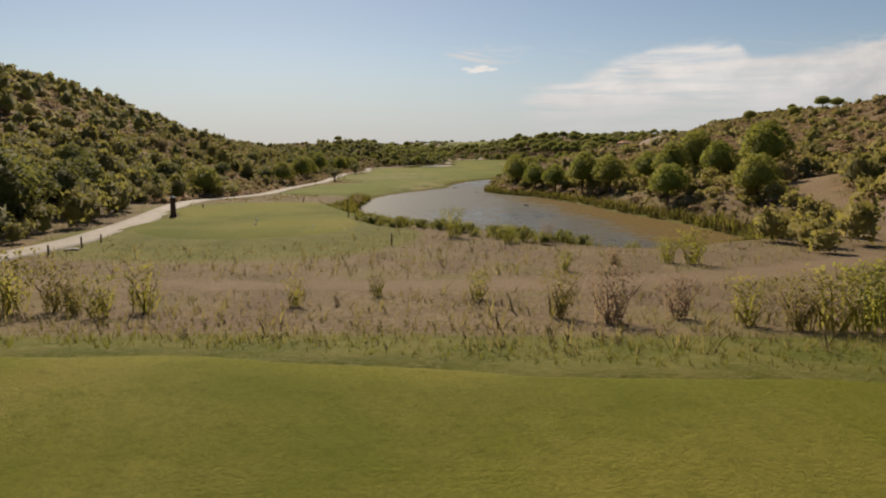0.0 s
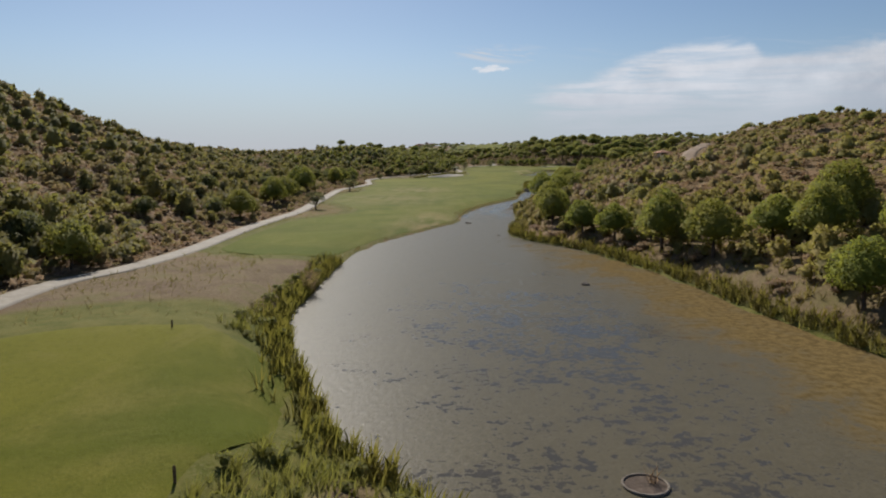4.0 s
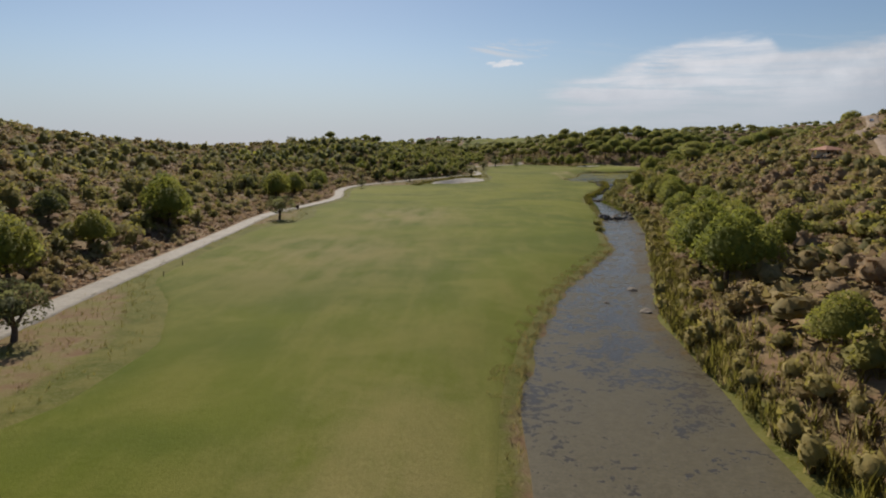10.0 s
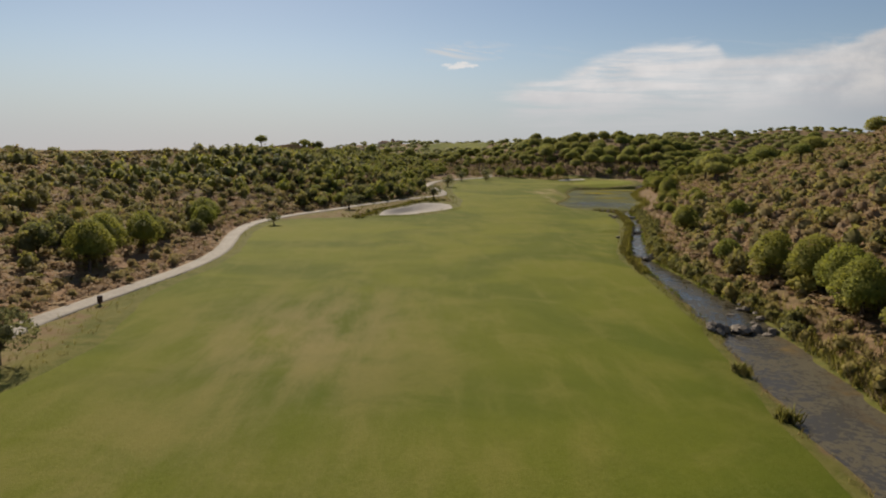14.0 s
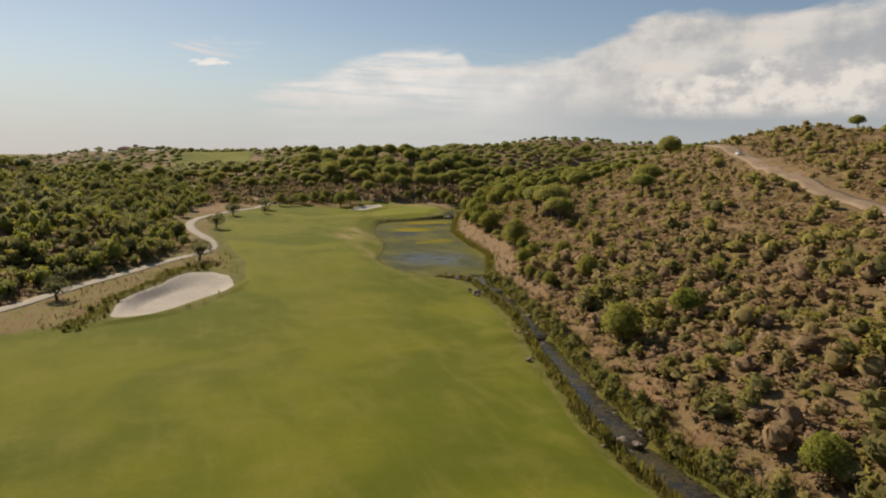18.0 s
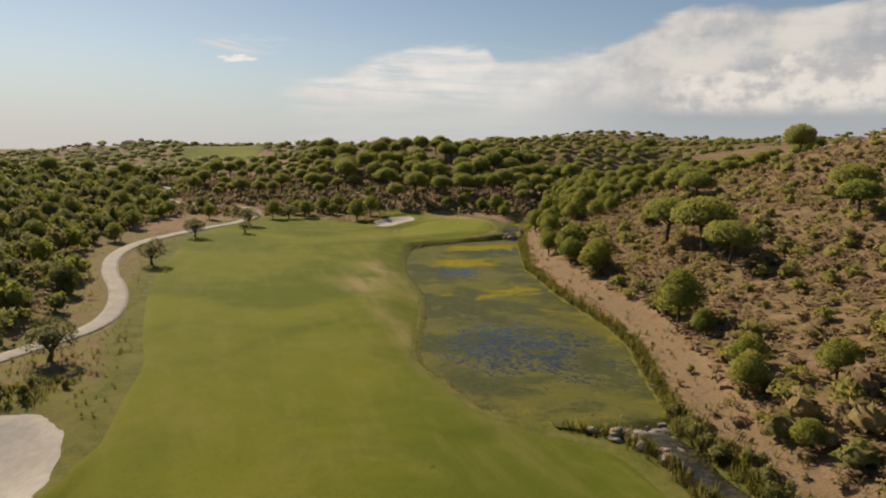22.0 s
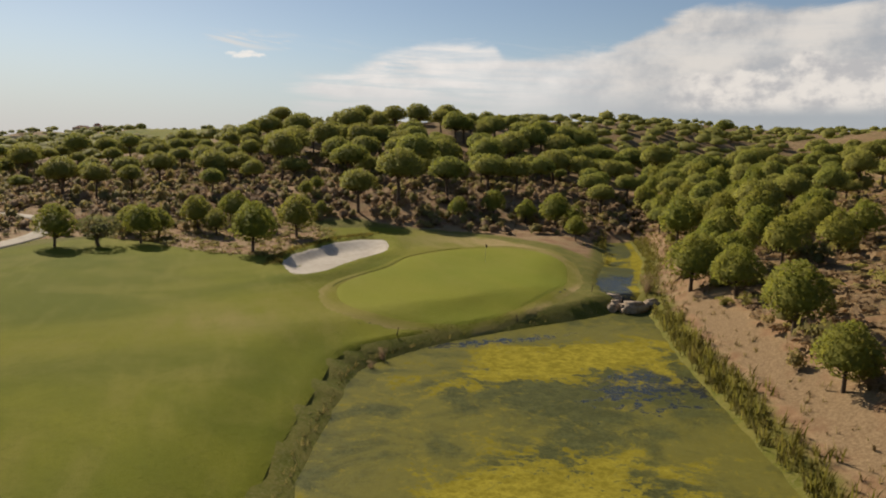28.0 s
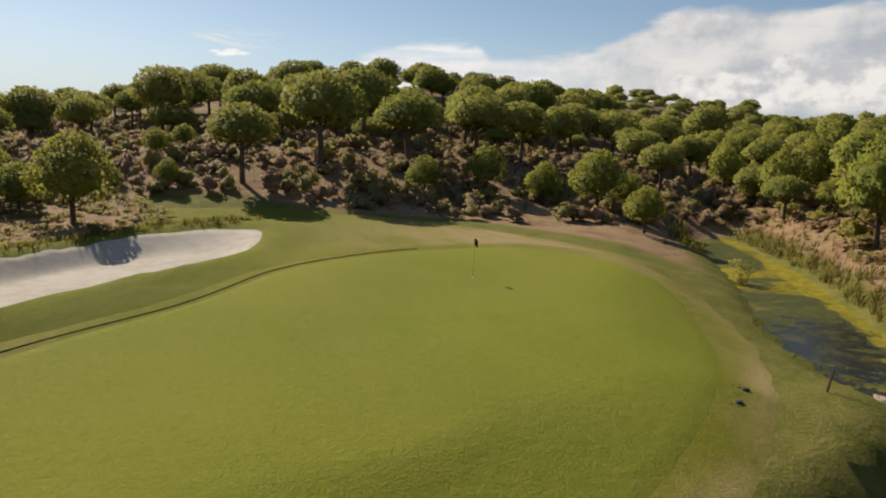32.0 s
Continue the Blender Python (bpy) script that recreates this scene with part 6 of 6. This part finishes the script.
STEEL = plain_material("pale_metal", (0.45, 0.45, 0.44), (0.6, 0.6, 0.58), 6.0, 0.35, 0.05, 0.5, 0.8)


def thing(name, x, y, label, category, group="", turn=0.0, z=None):
    root = new(name)
    root.matrix_basis = pose(x, y, lie(x, y) if z is None else z, 0, 0, turn)
    return tagged(root, label, category, group)


def tee_sign(x, y):
    t = thing("tee_post", x, y, "tall dark brown wooden tee post with white cap beside the path", "post", turn=12)
    part("plinth", to_mesh("plinth", box(0.66, 0.66, 0.42, 0.03, -0.1, 0.92), BROWN), t)
    part("post", to_mesh("post", box(0.46, 0.46, 1.62, 0.03, 0.3, 0.92), BROWN), t)
    part("collar", to_mesh("collar", box(0.5, 0.5, 0.08, 0.015, 1.86), BROWN), t)
    part("cap", to_mesh("cap", box(0.44, 0.44, 0.13, 0.05, 1.93, 0.6), WHITE), t, "white painted cap")


def stake(x, y, h, thick=0.09, lean=0.0, label="short wooden marker stake in the grass"):
    t = thing("stake", x, y, label, "stake", "marker stakes", rng.uniform(0, 90))
    t.matrix_basis = t.matrix_basis @ pose(0, 0, 0, lean, lean * 0.5, 0)
    part("shaft", to_mesh("shaft", box(thick, thick, h + 0.15, 0.012, -0.15), WOOD), t)
    part("tip", to_mesh("tip", box(thick * 1.02, thick * 1.02, 0.06, 0.012, h, 0.5), WOOD), t)


tee_sign(-26.2, 66.8)
for x, y, h in ((-23.6, 40.8, 0.55), (-23.7, 44.8, 0.7), (-23.8, 47.6, 0.55), (-3.5, 46.5, 0.75), (-9.0, 65.4, 0.5), (-17.4, 85.8, 0.5), (-26.5, 76, 0.45), (-33.2, 180, 0.45), (-33, 190, 0.45), (-32.6, 229, 0.5), (-33.5, 236, 0.5)):
    stake(x, y, h)
for x, y, h, l in ((97.0, 560.6, 0.8, 8), (71.2, 549.6, 0.7, 14), (84.6, 553.6, 0.7, -12)):
    stake(x, y, h, 0.07, l, "thin leaning wooden stake on the green's bank")


def tee_marker(x, y):
    t = thing("tee_marker", x, y, "small pale tee marker on the mown tee", "tee marker", "tee markers", z=lie(x, y) + 0.07)
    bm = bmesh.new()
    bmesh.ops.create_uvsphere(bm, u_segments=12, v_segments=8, radius=0.08)
    part("ball", to_mesh("ball", bm, WHITE, Matrix.Translation((0, 0, 0.08))), t)
    part("spike", to_mesh("spike", rod(0.015, 0.015, 0.12, -0.08, 6), STEEL), t)


for x, y in ((-16.5, 60.8), (-10.4, 55), (-15.5, 56.8)):
    tee_marker(x, y)
cover = thing("drain_cover", -23.6, 43.4, "flat pale concrete cover in the grass by the path", "cover", turn=20)
part("slab", to_mesh("slab", box(0.9, 0.7, 0.16, 0.02, -0.06), CONCRETE), cover)
part("lid", to_mesh("lid", box(0.6, 0.45, 0.03, 0.008, 0.1), CONCRETE), cover)


def flagstick(x, y):
    z = lie(x, y) + 0.11
    t = thing("flagstick", x, y, "thin pale flagstick with a small drooping dark flag on the green", "flag", z=z)
    part("pole", to_mesh("pole", rod(0.014, 0.011, 2.25, -0.05, 8), STEEL), t, "pale pole")
    bm = bmesh.new()
    rows, cols = 8, 5
    grid = [[bm.verts.new((0.012 + c * 0.05 + 0.015 * math.sin(r_ * 0.9), 0.03 * math.sin(c * 1.7 + r_ * 0.5), 2.2 - r_ * 0.055 - c * 0.05)) for c in range(cols)] for r_ in range(rows)]
    for a in range(rows - 1):
        for b in range(cols - 1):
            bm.faces.new((grid[a][b], grid[a][b + 1], grid[a + 1][b + 1], grid[a + 1][b]))
    bmesh.ops.solidify(bm, geom=bm.faces[:], thickness=0.006)
    part("flag", to_mesh("flag", bm, BLACK), t, "dark drooping cloth")
    bm = rod(0.06, 0.06, 0.012, -0.004, 16)
    part("cup", to_mesh("cup", bm, WHITE), t, "white rim of the hole")


flagstick(91.0, 578.0)


def planter_ring(x, y, twigs):
    """A sunken ring in the lake with weeds in it."""
    t = thing("planter_ring", x, y, "sunken concrete planting ring with dry weeds in the lake", "planter", "planting rings in the lake", z=-0.2)
    bm = bmesh.new()
    seg = 28
    prof = ((0.84, 0.0), (0.95, 0.0), (0.95, 0.3), (0.93, 0.32), (0.86, 0.32), (0.84, 0.3))
    rings = [[bm.verts.new((q * math.cos(a), q * math.sin(a), h)) for q, h in prof] for a in np.arange(seg) * 2 * math.pi / seg]
    for i in range(seg):
        for j in range(len(prof)):
            k = (j + 1) % len(prof)
            bm.faces.new((rings[i][j], rings[(i + 1) % seg][j], rings[(i + 1) % seg][k], rings[i][k]))
    part("ring", to_mesh("ring", bm, ROCK), t)
    bm = rod(0.85, 0.85, 0.26, 0.0, 20)
    part("soil", to_mesh("soil", bm, BARK), t)
    v, f, nv = join([tuft(np.random.RandomState(int(x * 10) + k), twigs, 0.02, 0.5) for k in range(3)])
    part("weeds", leafy("weeds", (v * 0.9 + np.array([0.35, 0.2, 0.2]), f, nv), DRYLEAF), t, "dry brown weeds")


for x, y, k in ((7.9, 70.0, 8), (8.4, 61.0, 14), (12.1, 55.2, 12)):
    planter_ring(x, y, k)


def litter_bin(x, y):
    t = thing("course_bin", x, y, "dark wooden course bin on a post by the path", "bin", turn=25)
    part("body", to_mesh("body", box(0.55, 0.5, 0.7, 0.03, 0.25, 1.06), BROWN), t)
    part("lid", to_mesh("lid", box(0.62, 0.58, 0.08, 0.03, 0.95, 0.9), BLACK), t, "dark lid")
    part("foot", to_mesh("foot", box(0.2, 0.2, 0.3, 0.01, -0.05), WOOD), t)


litter_bin(-38.9, 312)


def shelter(x, y, turn):
    """The hut on the right-hand hill."""
    t = thing("hut", x, y, "small open hut with a terracotta hipped roof on the hillside", "hut", turn=turn, z=lie(x, y) - 0.1)
    t.matrix_basis = t.matrix_basis @ Matrix.Scale(0.6, 4)
    part("floor_slab", to_mesh("floor_slab", box(8.2, 8.2, 0.7, 0.03, -0.3), CONCRETE), t)
    for sx in (-1, 1):
        for sy in (-1, 1):
            part("pillar", to_mesh("pillar", box(0.5, 0.5, 2.5, 0.02, 0.4), STUCCO, Matrix.Translation((3.4 * sx, 3.4 * sy, 0))), t)
    wall = part("wall", to_mesh("wall", box(5.4, 4.6, 2.5, 0.02, 0.4), STUCCO), t)
    part("door", to_mesh("door", box(1.0, 0.08, 2.05, 0.01, 0.4), BROWN, Matrix.Translation((0.6, -2.33, 0))), wall)
    part("window", to_mesh("window", box(1.2, 0.08, 0.9, 0.01, 1.4), GLASS, Matrix.Translation((-1.4, -2.33, 0))), wall)
    bm = bmesh.new()
    half, eave, top_z = 5.0, 2.9, 4.7
    lower = [bm.verts.new((sx * half, sy * half, eave)) for sx, sy in ((-1, -1), (1, -1), (1, 1), (-1, 1))]
    under = [bm.verts.new((v.co.x * 0.98, v.co.y * 0.98, eave - 0.16)) for v in lower]
    peak = bm.verts.new((0, 0, top_z))
    for i in range(4):
        k = (i + 1) % 4
        bm.faces.new((lower[i], lower[k], peak))
        bm.faces.new((under[i], under[k], lower[k], lower[i]))
    bm.faces.new(under[::-1])
    roof = part("roof", to_mesh("roof", bm, TILE), t, "terracotta tiles")
    part("ridge_cap", to_mesh("ridge_cap", rod(0.3, 0.12, 0.35, top_z - 0.12, 12), TILE), roof)


shelter(86, 331, 15)


def car(x, y, turn):
    """A white car parked on the dirt road."""
    t = thing("car", x, y, "white hatchback car standing on the dirt road", "car", turn=turn, z=lie(x, y) + 0.02)
    bm = bmesh.new()
    profile = ((-2.05, 0.35), (-2.1, 0.75), (-1.95, 1.0), (-1.55, 1.42), (0.35, 1.45), (1.05, 1.0), (1.95, 0.85), (2.1, 0.6), (2.05, 0.35))
    sides = []
    for s in (-1, 1):
        sides.append([bm.verts.new((px, s * (0.85 - 0.16 * max(0, pz - 0.9)), pz)) for px, pz in profile])
    k = len(profile)
    for i in range(k):
        j = (i + 1) % k
        bm.faces.new((sides[0][i], sides[0][j], sides[1][j], sides[1][i]))
    bm.faces.new(sides[0][::-1])
    bm.faces.new(sides[1])
    bmesh.ops.bevel(bm, geom=bm.edges[:], offset=0.06, segments=2, affect="EDGES")
    part("body", to_mesh("body", bm, CARPAINT), t)
    part("rear_window", to_mesh("rear_window", box(0.05, 1.25, 0.42, 0.01), GLASS, pose(-1.78, 0, 1.02, 0, 43, 0)), t)
    part("windscreen", to_mesh("windscreen", box(0.05, 1.3, 0.6, 0.01), GLASS, pose(1.0, 0, 1.02, 0, -57, 0)), t)
    for s in (-1, 1):
        part("side_window", to_mesh("side_window", box(1.7, 0.04, 0.36, 0.01, 1.02), GLASS, Matrix.Translation((-0.5, s * 0.815, 0))), t)
        part("tail_light", to_mesh("tail_light", box(0.06, 0.22, 0.16, 0.02, 0.72), TILE, Matrix.Translation((-2.07, s * 0.66, 0))), t, "red tail light")
        for wx in (-1.3, 1.3):
            tyre = part("wheel", to_mesh("wheel", rod(0.33, 0.33, 0.22, -0.11, 20), RUBBER, pose(wx, s * 0.78, 0.33, 90, 0, 0)), t)
            part("rim", to_mesh("rim", rod(0.2, 0.2, 0.24, -0.12, 16), STEEL, pose(wx, s * 0.78, 0.33, 90, 0, 0)), tyre)


car(191, 499, 62)


def house(name, x, y, turn, w, d, storeys, roof_mat, wall_mat, label, flat_roof):
    """A far villa with its storeys, windows and roof."""
    t = thing(name, x, y, label, "house", turn=turn, z=lie(x, y) - 0.5)
    h = 3.1 * storeys
    wall = part("wall", to_mesh("wall", box(w, d, h, 0.05), wall_mat), t)
    if flat_roof:
        part("roof", to_mesh("roof", box(w + 2.0, d + 2.0, 0.5, 0.05, h), wall_mat), t, "flat overhanging roof")
    else:
        bm = box(w + 1.4, d + 1.4, 2.4, 0.0, h, 0.35)
        part("roof", to_mesh("roof", bm, roof_mat), t, "terracotta tiles")
    for s in range(storeys):
        for i in range(int(w // 3.2)):
            wx = -w / 2 + 1.8 + i * 3.2
            win = part("window", to_mesh("window", box(1.5, 0.16, 1.5, 0.02, s * 3.1 + 0.9), wall_mat, Matrix.Translation((wx, -d / 2 - 0.02, 0))), t)
            part("pane", to_mesh("pane", box(1.25, 0.06, 1.25, 0.0, s * 3.1 + 1.02), GLASS, Matrix.Translation((wx, -d / 2 - 0.1, 0))), win)


house("villa", -58, 1248, 8, 18, 11, 2, TILE, STUCCO, "cream villa with terracotta roof on the far hilltop", False)
house("villa", -38, 1256, -6, 11, 9, 2, TILE, STUCCO, "cream villa with terracotta roof on the far hilltop", False)
house("villa", -47, 1262, 0, 6, 6, 3, TILE, STUCCO, "tall cream villa tower with terracotta roof", False)
house("modern_house", -70, 1090, 5, 22, 12, 2, TILE, STUCCO, "pale flat-roofed modern house among the trees", True)
house("villa", 130, 900, 10, 18, 10, 1, TILE, STUCCO, "low pale building among the far pines", True)

# ---- bushes of the foreground ----


def wispy(r, count, tall):
    """A loose upright bush of thin stems and fine leaves."""
    stems = tuft(r, 22, 0.018, 0.55)
    a = r.uniform(0, 6.28, count)
    h = r.uniform(0.1, 1.0, count)
    q = (0.18 + 0.42 * h) * np.sqrt(r.uniform(0, 1, count))
    pts = np.column_stack([q * np.cos(a), q * np.sin(a), h * tall])
    out = np.column_stack([np.cos(a), np.sin(a), r.uniform(0, 1.2, count)])
    return join([(stems[0] * np.array([1, 1, tall]), stems[1], stems[2]), leaves(pts, out, 0.036, r, 2.6)])


SPRAY = leaf_material("broom_sprays", (0.27, 0.26, 0.052), (0.42, 0.39, 0.08), (0.44, 0.36, 0.10), 0.6)
WISPY = [leafy("broom_bush", wispy(np.random.RandomState(70 + i), 620, 1.1), m) for i, m in enumerate((SPRAY, REED, SPRAY, OLIVE, SPRAY, DRYLEAF))]
for x, y, s in ((-13.8, 21.5, 1.9), (-12.6, 22.0, 1.5), (-10.6, 20.8, 1.2), (-9.7, 21.8, 1.4), (-11.6, 21.2, 1.0), (1.3, 24.8, 1.0), (3.6, 20.7, 1.3), (4.9, 19.7, 1.5), (7.2, 20.6, 1.2), (8.7, 19.2, 1.3), (9.7, 18.4, 1.4), (10.6, 18.2, 1.6), (11.4, 18.0, 1.7), (12.4, 19.0, 1.6), (103.6, 559.4, 1.9), (110.4, 579.0, 1.6), (69.1, 546.2, 0.9), (67.8, 544.6, 0.8), (0.7, 51.8, 2.0), (13.3, 36.3, 1.7), (12.2, 37.0, 1.3), (-13.4, 108, 1.9), (14.5, 22.0, 1.6), (17.5, 24.0, 1.6), (20.0, 30.0, 1.5), (-16.5, 24.0, 1.6), (-5.0, 23.0, 0.9), (-2.5, 25.5, 0.8), (6.0, 33.5, 0.9), (9.0, 36.0, 0.8), (4.5, 47.5, 1.2), (7.5, 49.0, 1.1), (10.5, 49.5, 1.0), (13.5, 48.5, 1.2), (17.5, 49.5, 1.2)):
    ob = new("broom_bush", WISPY[rng.randint(6)])
    ob.matrix_basis = pose(x, y, lie(x, y) - 0.03, 0, 0, rng.uniform(0, 360)) @ Matrix.Diagonal((s, s, s, 1))
    if y > 500:
        tagged(ob, "loose reedy clump growing at the pond's edge", "bush", "clumps by the pond")
    else:
        tagged(ob, "wispy yellow-green broom bush in the dry grass", "bush", "broom bushes between the tees")

# ---- far fairways ----
blob("far_fairway", star((30, 900), (26, 30, 44, 90, 110, 90, 44, 30, 26, 30, 44, 80, 100, 80, 44, 30)), 16, 64, FAIRWAY, "strip of another fairway beyond the pines", "fairway", 0.5)
blob("far_green", star((-46, 690), (16, 15, 12, 10, 11, 14, 17, 15)), 8, 48, FAIRWAY, "patch of another mown fairway behind the scrub", "fairway", 0.3)


def divot(x, y, size):
    """A scuffed mark in the turf, dark soil with a raised rim of torn grass."""
    t = thing("divot", x, y, "small dark scuffed mark in the mown turf", "divot", "marks in the turf", rng.uniform(0, 180), lie(x, y) + (0.115 if outline(GREEN_C, GREEN_R, x, y) < 1 else 0.06))
    part("soil", to_mesh("soil", rod(size, size * 0.8, 0.03, -0.015, 12), SEAM, Matrix.Diagonal((1.6, 0.8, 1, 1))), t)
    part("torn_turf", to_mesh("torn_turf", rod(size * 0.45, size * 0.2, 0.06, 0.0, 9), SEAM, Matrix.Translation((size * 1.1, 0, 0))), t)


for x, y, size in ((92.5, 560.0, 0.13), (93.6, 561.2, 0.1), (77.5, 577.0, 0.12), (68.4, 552.0, 0.11), (69.4, 552.2, 0.11), (18, 480, 0.16), (27, 470, 0.15), (33, 428, 0.16)):
    divot(x, y, size)
